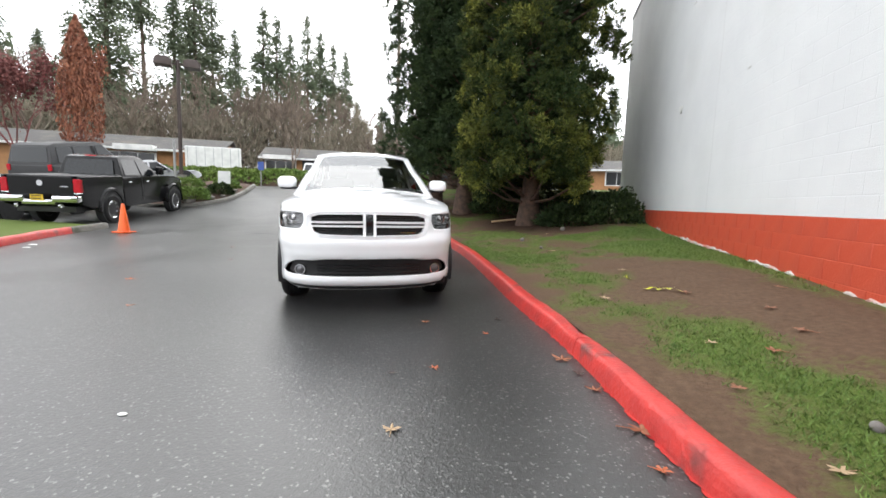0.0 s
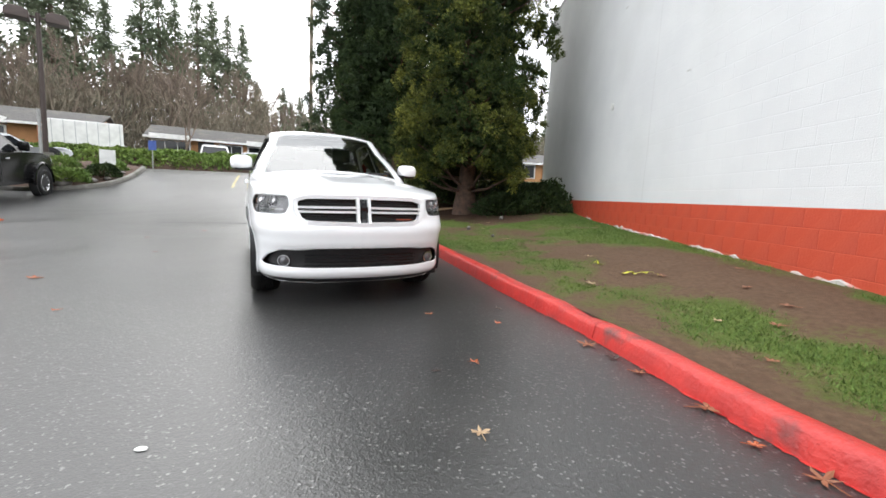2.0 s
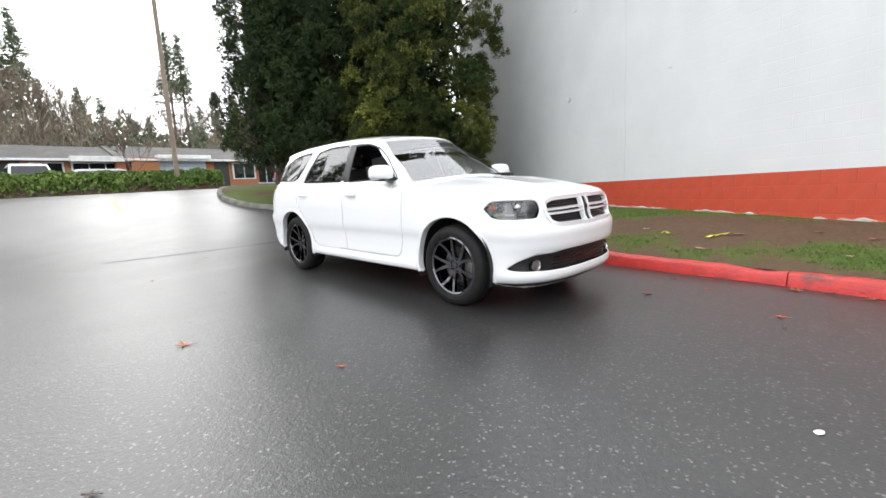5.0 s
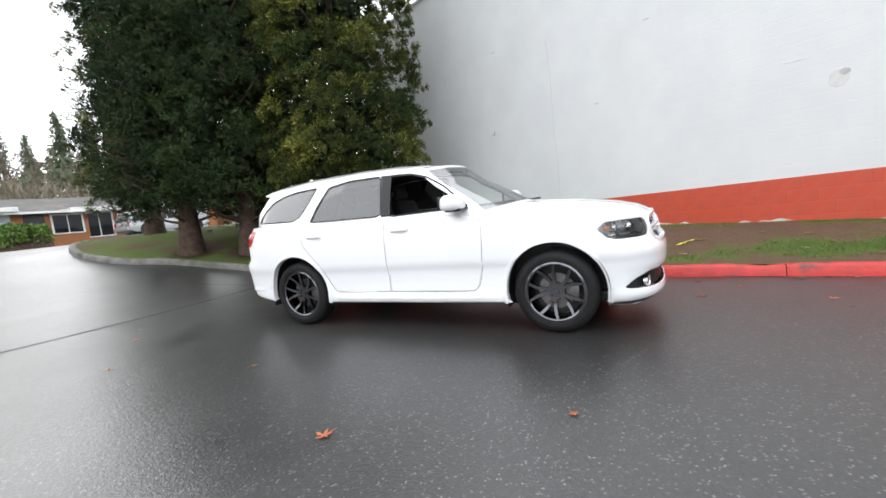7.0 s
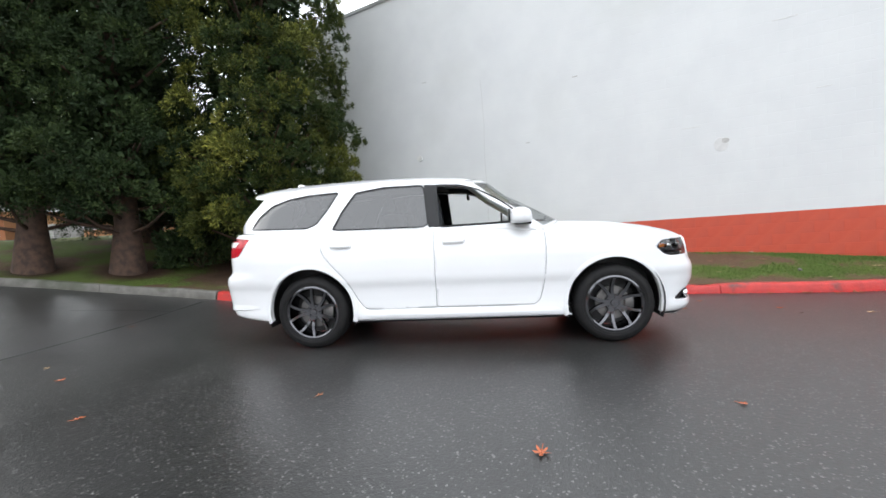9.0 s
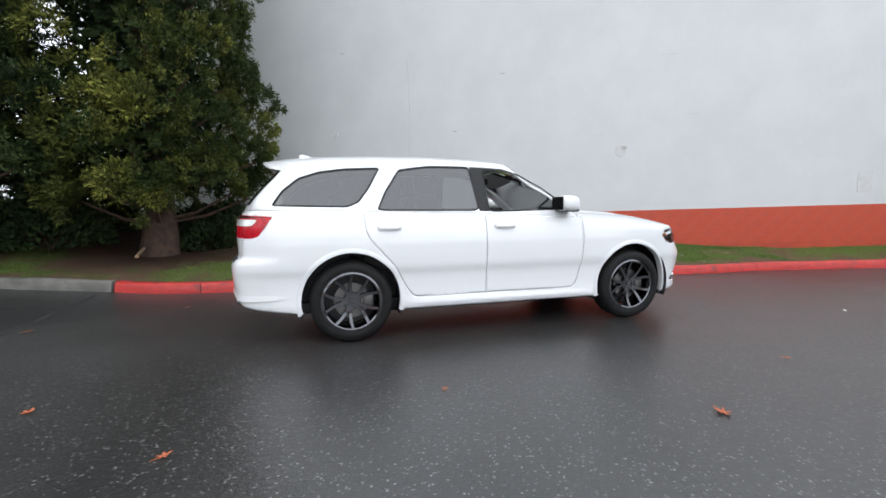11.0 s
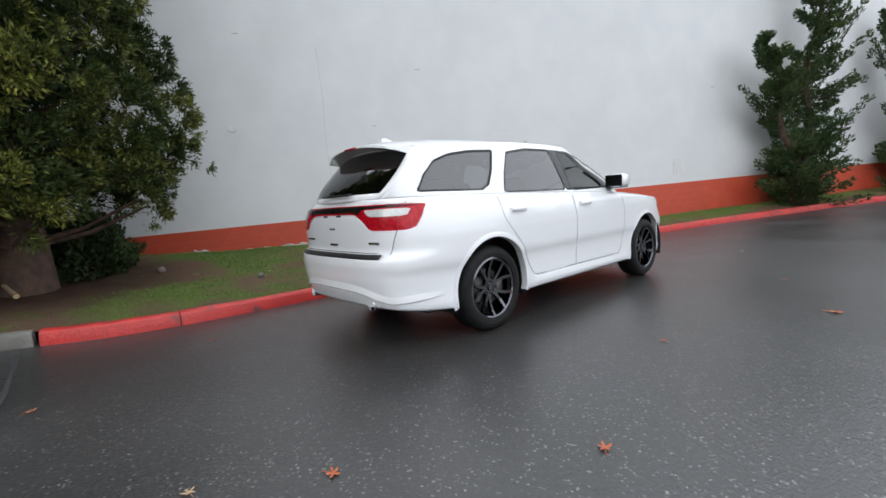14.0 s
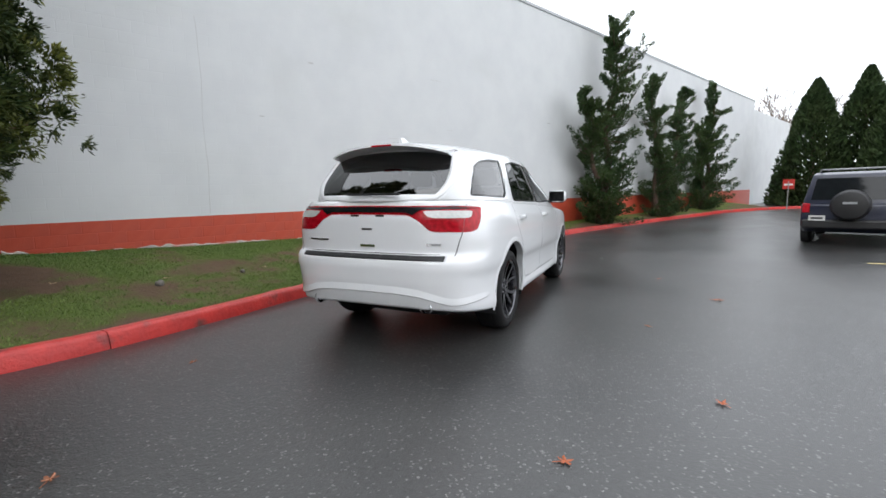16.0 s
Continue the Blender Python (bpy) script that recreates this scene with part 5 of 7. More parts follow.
    shell("pillar_lining", gvs - [0, .034, 0], gg["cabin"], LEATHER, car, "dark lining inside the pillars", 0.004)
    shells("pillar_trim", gvs, gg["pillar"], GLOSS_BLACK, car, "gloss black pillar between the doors", 0.02)
    for w in ("rear_window", "quarter_window"):
        for sgn in (1, -1):
            g = shell(w, (gvs - [0, .006, 0]) * [1, sgn, 1], gg[w], TINT, car, "dark tinted window", both=False)
            g.visible_shadow = False
    # black seals round the side windows
    for poly in wins.values():
        p = np.array(poly + poly[:1])
        for k in range(1):
            q = []
            for a, b in zip(p[:-1], p[1:]):
                for t in np.linspace(0, 1, 4, endpoint=False):
                    q.append(a + (b - a) * t)
            q.append(p[0])
            surf = np.array([(x, gh(x, z), z) for x, z in q])
            v, f = ribbon(surf, np.tile([0, .94, .33], (len(q), 1)), .016, .002)
            for s_ in (1, -1):
                mesh_obj("window_seal", v * [1, s_, 1], f, GLOSS_BLACK, car)

    # windshield, rear glass
    def cross(xs, xc, lift, name, frame_w, glass, label, front):
        m1, m2 = 30, 25
        P = np.zeros((m2, m1, 3))
        for j in range(m2):
            v = j / (m2 - 1)
            xe = xs(v)
            ye, ze = gh(xe, sh(xe) + (zre(xe) - sh(xe)) * v), sh(xe) + (zre(xe) - sh(xe)) * v
            for i in range(m1):
                u = i / (m1 - 1)
                P[j, i] = (xc(v) + (xe - xc(v)) * u ** 2.2, ye * u, ze + lift(v) * (1 - u * u))
        pv = P.reshape(-1, 3)
        fr, gl = [], []
        for j in range(m2 - 1):
            for i in range(m1 - 1):
                f = (j * m1 + i, j * m1 + i + 1, (j + 1) * m1 + i + 1, (j + 1) * m1 + i)
                f = f if front else f[::-1]
                (gl if i < m1 - frame_w and (1 if front else 3) <= j < m2 - 2 else fr).append(f)
        shell(name + "_frame", pv, fr, PAINT, car, "", 0.02)
        g = shell(name, pv, gl, glass, car, label)
        g.visible_shadow = False
        return P

    cross(xa, lambda v: 1.13 - .81 * v, lambda v: .05 * (1 - v) + .035, "windshield", 5, CLEAR, "raked clear windshield", True)
    cross(xd, lambda v: -2.515 + .375 * v ** 1.2, lambda v: .03 * v, "rear_glass", 4, TINT, "dark tinted rear glass", False)
    wiper = bmesh.new()
    for y0, y1 in ((-.62, -.02), (.05, .62)):
        box_bm(wiper, (0, 0, 0), (abs(y1 - y0), .02, .02), .005, Matrix.Translation((1.00 - .16 * abs(y0), y0, 1.205 + 0.01)) @ Matrix.Rotation(radians(90 + (5 if y0 < 0 else -12)), 4, "Z"))
    part("wipers", wiper, BLACK, car, "black wiper arms")
    wb = bmesh.new()
    box_bm(wb, (-2.522, -.28, 1.27), (-2.49, .22, 1.288), .006)
    part("rear_wiper", wb, BLACK, car, "black rear wiper")

    # roof
    nr, m = 90, 20
    rv = []
    ztop = lambda x: float(np.interp(x, [-2.3, -2.1, -1.7, -1.2, -.7, -.3, .06, .20, .32], [1.70, 1.735, 1.775, 1.79, 1.79, 1.776, 1.742, 1.715, 1.688]))
    for k in range(nr):
        t = k / (nr - 1)
        xe = xa(1) + (xd(1) - xa(1)) * t
        xc = .315 + (-2.15 - .315) * t
        for j in range(m):
            r = j / (m - 1)
            x = xe + (xc - xe) * (1 - (1 - r) ** 2.2)
            y = yt(xe) * (1 - r)
            rv.append((x, y, zre(xe) + (ztop(x) - zre(xe)) * (1 - (1 - r) ** 2.3)))
    rf = [(k * m + j, (k + 1) * m + j, (k + 1) * m + j + 1, k * m + j + 1) for k in range(nr - 1) for j in range(m - 1)]
    shell("roof", np.array(rv), rf, PAINT, car, "white roof panel")
    # spoiler
    sv, sf = [], []
    for k, y in enumerate(np.linspace(-.575, .575, 25)):
        q = 1 - (abs(y) / .66) ** 4 * 0.55
        for x, z in ((-1.96, 1.756), (-2.14, 1.738), (-2.28 - .03 * q, 1.708), (-2.285 - .03 * q, 1.688), (-2.20, 1.668), (-2.0, 1.668)):
            drop = .088 * (abs(y) / .62) ** 2.2
            sv.append((x + .10 * (abs(y) / .62) ** 3, y, z - drop))
    sf = [(k * 6 + j, k * 6 + (j + 1) % 6, (k + 1) * 6 + (j + 1) % 6, (k + 1) * 6 + j) for k in range(24) for j in range(6)]
    sf += [tuple(range(6)), tuple(24 * 6 + j for j in range(5, -1, -1))]
    sp = mesh_obj("spoiler", sv, sf, PAINT, car, "white roof spoiler over the rear glass", smooth=True)
    sp.data.set_sharp_from_angle(angle=radians(40))
    box("brake_light", (-2.318, -.10, 1.684), (-2.30, .10, 1.700), RED_LAMP, sp, "dark red high brake light", 0.004)
    bm = bmesh.new()
    fin = [bm.verts.new(p) for p in ((-1.80, 0.02, 1.76), (-1.80, -.02, 1.76), (-1.98, -.025, 1.745), (-1.98, .025, 1.745), (-1.93, 0.006, 1.806), (-1.93, -0.006, 1.806), (-1.97, 0, 1.80))]
    bmesh.ops.convex_hull(bm, input=bm.verts)
    part("antenna_fin", bm, PAINT, car, "white antenna fin", smooth=False)

    # mirrors
    for sgn in (1, -1):
        bm = bmesh.new()
        bmesh.ops.create_uvsphere(bm, u_segments=24, v_segments=16, radius=1)
        for v in bm.verts:
            x, y, z = v.co
            p = lambda c, e: math.copysign(abs(c) ** e, c)
            v.co = Vector((.64 + .112 * p(x, .75) * (1 - .2 * z), sgn * (.995 + .118 * p(y, .6)), 1.282 + .080 * p(z, .62)))
        mi = part("side_mirror", bm, PAINT, car, "white door mirror housing", smooth=True)
        box("mirror_arm", (.58, sgn * .95 - .12, 1.195), (.74, sgn * .95 + .12, 1.228), GLOSS_BLACK, mi, "black mirror foot", 0.015)
        box("mirror_glass", (.524, sgn * .995 - .10, 1.215), (.540, sgn * .995 + .10, 1.348), GLOSS_BLACK, mi, "", 0.004)

    # front: grille, intake, lamps
    def pulled(key, d, name, material, label, grow=1.0):
        ids = sorted({i for f in groups[key] for i in f})
        v = vs.copy()
        for i in ids:
            p = v[i]
            cx = np.array([p[0] - 1.9 if p[0] > 0 else p[0] + 1.9, p[1] * .45, 0])
            v[i] = p - cx / np.linalg.norm(cx) * d
        return (shells if key == "head" else shell)(name, v, groups[key], material, car, label)

    pulled("grille", .055, "grille_mesh", BLACK, "black mesh behind the grille bars")
    pulled("intake", .05, "lower_intake", BLACK, "black lower air intake")
    fx = lambda y, z: float(wr.at(np.interp(abs(y), [0, .25, .47, .66, .81], [0, .25, .472, .675, .875]), z)[0])
    # grille surround and cross-hair
    def bar(pts, hw, deep, material, name, parent, label=""):
        """A bar on the nose along (y, z) points, proud of the mesh."""
        p = np.array(pts, float)
        d = np.gradient(p, axis=0)
        d /= np.linalg.norm(d, axis=1)[:, None]
        nn = np.stack([-d[:, 1], d[:, 0]], 1)
        vv = []
        for k, (y, z) in enumerate(p):
            x = fx(y, z)
            for o, q in ((-hw, -.03), (-hw * .8, deep), (hw * .8, deep), (hw, -.03)):
                vv.append((x + q, y + nn[k, 0] * o, z + nn[k, 1] * o))
        ff = [(k * 4 + j, k * 4 + j + 1, (k + 1) * 4 + j + 1, (k + 1) * 4 + j) for k in range(len(p) - 1) for j in range(3)]
        ff += [(0, 1, 2, 3), tuple((len(p) - 1) * 4 + j for j in (3, 2, 1, 0))]
        return mesh_obj(name, vv, ff, material, parent, label, smooth=False)

    gr = [(a * 0.955, z) for a, z in A_GRILLE if a > 0.02]
    half = [(0.0, .99)] + [q for q in gr] + [(0.0, .752)]
    loop = half + [(-y, z) for y, z in half[::-1]]
    grille = bar(loop, .021, .010, PAINT, "grille_frame", car, "white surround of the grille")
    for sgn in (1, -1):
        yy = np.linspace(.055, .585, 12) * sgn
        bar([(y, .900 - .012 * abs(y)) for y in yy], .011, .006, PAINT, "grille_bar", grille, "white cross bar")
        bar([(y, .860 - .004 * abs(y)) for y in yy], .011, .006, PAINT, "grille_bar", grille, "white cross bar")
        bar([(.050 * sgn, z) for z in np.linspace(.762, .985, 6)], .016, .010, PAINT, "grille_post", grille, "white upright bar")
    bar([(0, z) for z in np.linspace(.752, .99, 6)], .028, .002, GLOSS_BLACK, "grille_centre", grille, "black centre of the cross-hair grille")
    bar([(y, .880) for y in np.linspace(-.058, .058, 4)], .03, .004, GLOSS_BLACK, "grille_centre", grille)
    bar([(y, .80) for y in np.linspace(.30, .46, 4)], .006, -.012, CHROME, "grille_badge", grille, "small chrome badge bar")
    for z in (.775, .795, .815, .835, .92, .94, .96, .975):
        bar([(y, z) for y in np.linspace(-.55, .55, 20)], .003, -.035, GLOSS_BLACK, "mesh_bar", grille)
    for z in (.39, .42, .45, .48):
        bar([(y, z) for y in np.linspace(-.50, .50, 20)], .004, -.03, GLOSS_BLACK, "intake_bar", car)
    for sgn in (1, -1):
        y, z = .665 * sgn, .428
        x = fx(y, z)
        bm = bmesh.new()
        lathe(bm, [(0.0, -.01), (.036, -.004), (.044, .012), (.052, .012), (.054, -.02)], 28)
        fl = part("fog_lamp", bm, CHROME, car, "round chrome-ringed fog lamp", smooth=True)
        fl.matrix_local = Matrix.Translation((x - .028, y, z)) @ Matrix.Rotation(radians(-90 + 14 * sgn), 4, "Z")
        bm = bmesh.new()
        lathe(bm, [(0.0, .010), (.03, .006), (.038, .0)], 24)
        part("lens", bm, LAMP_BACK, fl, "", smooth=True)
    # headlamps
    pulled("head", .055, "headlamp_housing", LAMP_BACK, "dark headlamp housing")
    hl = pulled("head", .002, "headlamp_lens", LENS, "clear smoked headlamp lens")
    lenses = {1: hl[0], -1: hl[1]}
    for sgn in (1, -1):
        hl = lenses[sgn]
        hl.visible_shadow = False
        for a, r in ((.78, .050), (.93, .040)):
            p = wr.at(a, .925)
            dirv = np.array([p[0] - 1.6, p[1] * .5])
            bm = bmesh.new()
            lathe(bm, [(0.0, .03), (r * .6, .022), (r * .95, 0), (r, -.01), (r * 1.15, .008), (r * 1.2, -.05)], 24)
            pj = part("projector", bm, CHROME, hl, "chrome projector lamp", smooth=True)
            pj.matrix_local = Matrix.Translation((p[0] - .055, sgn * (p[1] - .02), .925)) @ Matrix.Rotation(radians(-90 + 22 * sgn), 4, "Z")
        bm = bmesh.new()
        rows = []
        for a in np.linspace(.69, 1.03, 14):
            p = wr.at(a, .862 + .02 * max(0, a - .9))
            rows.append([bm.verts.new((p[0] - .02, sgn * (p[1] - .012), p[2] + o)) for o in (-.006, .012)])
        for k in range(13):
            bm.faces.new((rows[k][0], rows[k + 1][0], rows[k + 1][1], rows[k][1]))
        part("reflector_strip", bm, CHROME, hl)
        p = wr.at(1.02, .92)
        box("side_marker", (p[0] - .06, sgn * (p[1] - .02) - .01, .905), (p[0] - .01, sgn * (p[1] - .02) + .01, .945), AMBER, hl, "amber marker", 0.005)

    # tail lamp band: dark smoked back, red loop, clear window
    tl = pulled("tail_all", -.003, "tail_lamp", RED_LAMP, "wide red tail lamp band across the tailgate")
    off = vs.copy()
    for i in {i for f in groups["tail_clear"] + groups["tail_dark"] for i in f}:
        q = np.array([off[i][0] + 1.9, off[i][1] * .45, 0])
        off[i] = off[i] + q / np.linalg.norm(q) * .008
    shells("clear_lens", off, groups["tail_clear"], WHITE_LAMP, tl, "clear reversing lamp")
    shell("dark_strip", off, groups["tail_dark"], GLOSS_BLACK, tl, "smoked black strip")
    # tailgate details
    gate_x = lambda y, z: float(wr.at(-max(1e-3, np.interp(abs(y), [0, .3, .58, .79], [0.002, .3, .585, .82])), z)[0])
    def rear_bar(y0, y1, z, hw, material, name, label, lift=.004, nn=10):
        vv = []
        for y in np.linspace(y0, y1, nn):
            x = gate_x(y, z)
            vv += [(x + .004, y, z - hw), (x - lift, y, z - hw * .8), (x - lift, y, z + hw * .8), (x + .004, y, z + hw)]
        ff = [(k * 4 + j, k * 4 + j + 1, (k + 1) * 4 + j + 1, (k + 1) * 4 + j) for k in range(nn - 1) for j in range(3)]
        return mesh_obj(name, vv, ff, material, car, label)

    rear_bar(-.05, .05, 1.0, .008, BLACK, "gate_latch", "small black tailgate latch", nn=4)
    rear_bar(-.07, .07, .865, .012, CHROME, "badge", "small chrome badge bar", nn=4)
    rear_bar(.40, .62, .905, .008, CHROME, "badge", "row of small chrome badge bars")
    rear_bar(-.64, -.53, .885, .012, CHROME, "badge", "small chrome badge", nn=4)
    for sgn in (1, -1):
        p = [(.80 * sgn, 1.20), (.785 * sgn, 1.0), (.755 * sgn, .90), (.73 * sgn, .80)]
        q = spline([(abs(y), z) for y, z in p], 20)
        surf = np.array([wr.at(-np.interp(y, [0, .3, .58, .79, .9], [0, .3, .585, .82, 1.0]), z) for y, z in q]) * [1, sgn, 1]
        v, f = ribbon(surf, np.tile([-1.0, .3 * sgn, 0], (20, 1)), .008, .002)
        mesh_obj("panel_gap", v, f, SEAM, car)
    rear_bar(-.72, .72, .808, .004, GAP, "panel_gap", "", .002, 24)
    for y0 in (-.16, .08):
        rear_bar(y0, y0 + .08, 1.107, .009, BLACK, "plate_lamp", "small black plate lamp", nn=4)
    # raised edge round the lower half of the rear bumper, dipping to the flanks
    ridge = spline([(.0, .50), (.30, .495), (.50, .475), (.66, .43), (.76, .415), (.95, .425), (1.25, .44)], 60)
    for sgn in (1, -1):
        rows = []
        for k, (a, z) in enumerate(ridge):
            fade = 1 - (k / 59) ** 5
            for dz, o in ((.055, 0), (.022, .010), (.0, .016), (-.012, -.002)):
                q = wr.at(-max(a, 1e-3), z + dz)
                d = np.array([q[0] + 1.9, q[1] * .6, 0])
                rows.append((q + d / np.linalg.norm(d) * (o * fade - .003 * (1 - fade))) * [1, sgn, 1])
        ff = [(k * 4 + j, k * 4 + j + 1, (k + 1) * 4 + j + 1, (k + 1) * 4 + j) for k in range(59) for j in range(3)]
        shell("bumper_crease", np.array(rows), ff, PAINT, car, "", both=False)
    for sgn in (1, -1):
        y = .52 * sgn
        bm = bmesh.new()
        lathe(bm, [(.030, .10), (.038, -.0), (.045, -.075), (.041, -.08), (.036, -.06), (.032, .02), (0.0, .02)], 28)
        ex = part("exhaust_tip", bm, CHROME, car, "round chrome exhaust tip", smooth=True)
        ex.matrix_local = Matrix.Translation((-2.47, y, .385)) @ Matrix.Rotation(radians(-90), 4, "Z") @ Matrix.Scale(1.25, 4, (1, 0, 0))
    # cabin inside
    box("dashboard", (.45, -.74, .80), (.88, .74, 1.16), LEATHER, car, "black dashboard", 0.06)
    for sgn in (1, -1):
        for sx in (-.28, -1.15):
            bm = bmesh.new()
            box_bm(bm, (sx - .25, sgn * .40 - .26, .60), (sx + .28, sgn * .40 + .26, .80), .06)
            box_bm(bm, (-.08, -.25, 0), (.08, .25, .68), .06, Matrix.Translation((sx - .26, sgn * .40, .72)) @ Matrix.Rotation(radians(-17), 4, "Y"))
            seat = part("seat", bm, LEATHER, car, "black leather seat", smooth=True)
            bm = bmesh.new()
            box_bm(bm, (-.05, -.14, 0), (.05, .14, .19), .04, Matrix.Translation((sx - .47, sgn * .40, 1.40)) @ Matrix.Rotation(radians(-12), 4, "Y"))
            part("headrest", bm, LEATHER, seat, "", smooth=True)
    bm = bmesh.new()
    lathe(bm, [(.165 + .015 * math.cos(t), .015 * math.sin(t)) for t in np.linspace(0, 2 * math.pi, 9)], 28)
    box_bm(bm, (-.16, -.012, -.02), (.16, .012, .03), .008)
    stw = part("steering_wheel", bm, BLACK, car, "black steering wheel", smooth=True)
    stw.matrix_local = Matrix.Translation((.30, .38, 1.06)) @ Matrix.Rotation(radians(66), 4, "Y") @ Matrix.Rotation(radians(90), 4, "X")
    box("roof_lining", (-2.0, -.56, 1.655), (-.15, .56, 1.665), LEATHER, car, "", 0.003)
    bm = bmesh.new()
    box_bm(bm, (.10, -.11, 1.50), (.13, .11, 1.57), .012)
    part("rear_view_mirror", bm, BLACK, car, "inside mirror")
    return car


white_suv()


# ---- other vehicles ----
def prism(bm, prof, widths, bevel=0.03):
    """A solid from a side outline of (x, z) points, each with its own half width."""
    a = [bm.verts.new((x, -w, z)) for (x, z), w in zip(prof, widths)]
    b = [bm.verts.new((x, w, z)) for (x, z), w in zip(prof, widths)]
    n = len(prof)
    fs = [bm.faces.new(a), bm.faces.new(b[::-1])]
    for k in range(n):
        fs.append(bm.faces.new((a[k], b[k], b[(k + 1) % n], a[(k + 1) % n])))
    if bevel:
        es = list({e for f in fs for e in f.edges})
        bmesh.ops.bevel(bm, geom=es, offset=bevel, segments=3, affect="EDGES", profile=0.6)


def pane(name, parent, pts, material, label="", out=(0, 0, 0), t=0.012):
    """A flat panel of some thickness through the points given."""
    bm = bmesh.new()
    f = bm.faces.new([bm.verts.new(p) for p in pts])
    bm.normal_update()
    r = bmesh.ops.extrude_face_region(bm, geom=[f])
    bmesh.ops.translate(bm, vec=f.normal * t, verts=[v for v in r["geom"] if isinstance(v, bmesh.types.BMVert)])
    return part(name, bm, material, parent, label)


def on_ground(x, y, heading, wb):
    """Pose of a vehicle standing on the slope, its x axis along heading (degrees from +x)."""
    h = radians(heading)
    d = Vector((math.cos(h), math.sin(h)))
    zf, zr = gz(x + d.x * wb / 2, y + d.y * wb / 2), gz(x - d.x * wb / 2, y - d.y * wb / 2)
    pitch = math.atan2(zf - zr, wb)
    return Matrix.Translation((x, y, (zf + zr) / 2)) @ Matrix.Rotation(h, 4, "Z") @ Matrix.Rotation(-pitch, 4, "Y")


GREY_PAINT = mat("dark_grey_car_paint", (0.006, 0.006, 0.0065), 0.2, spec=0.25, color2=(0.007, 0.007, 0.0075), scale=3)
BLUE_PAINT = mat("dark_blue_car_paint", (0.010, 0.013, 0.032), 0.3, coat=0.4, color2=(0.012, 0.015, 0.036), scale=3)
SILVER_PAINT = mat("silver_car_paint", (0.42, 0.43, 0.44), 0.3, metal=0.3, coat=1.0, scale=3)
PLATE_YELLOW = mat("yellow_plate", (0.65, 0.42, 0.02), 0.5)
ORANGE = mat("orange_cone_plastic", (0.85, 0.13, 0.015), 0.45, color2=(0.75, 0.10, 0.012), scale=8, stain=(0.4, 0.08, 0.02), stain_scale=6, stain_at=(0.6, 0.8))
WHITE_TRIM = mat("white_trim_paint", (0.75, 0.75, 0.73), 0.5, scale=3)
DARK_GLASS = mat("dark_window_glass", (0.012, 0.014, 0.016), 0.04, spec=0.4)


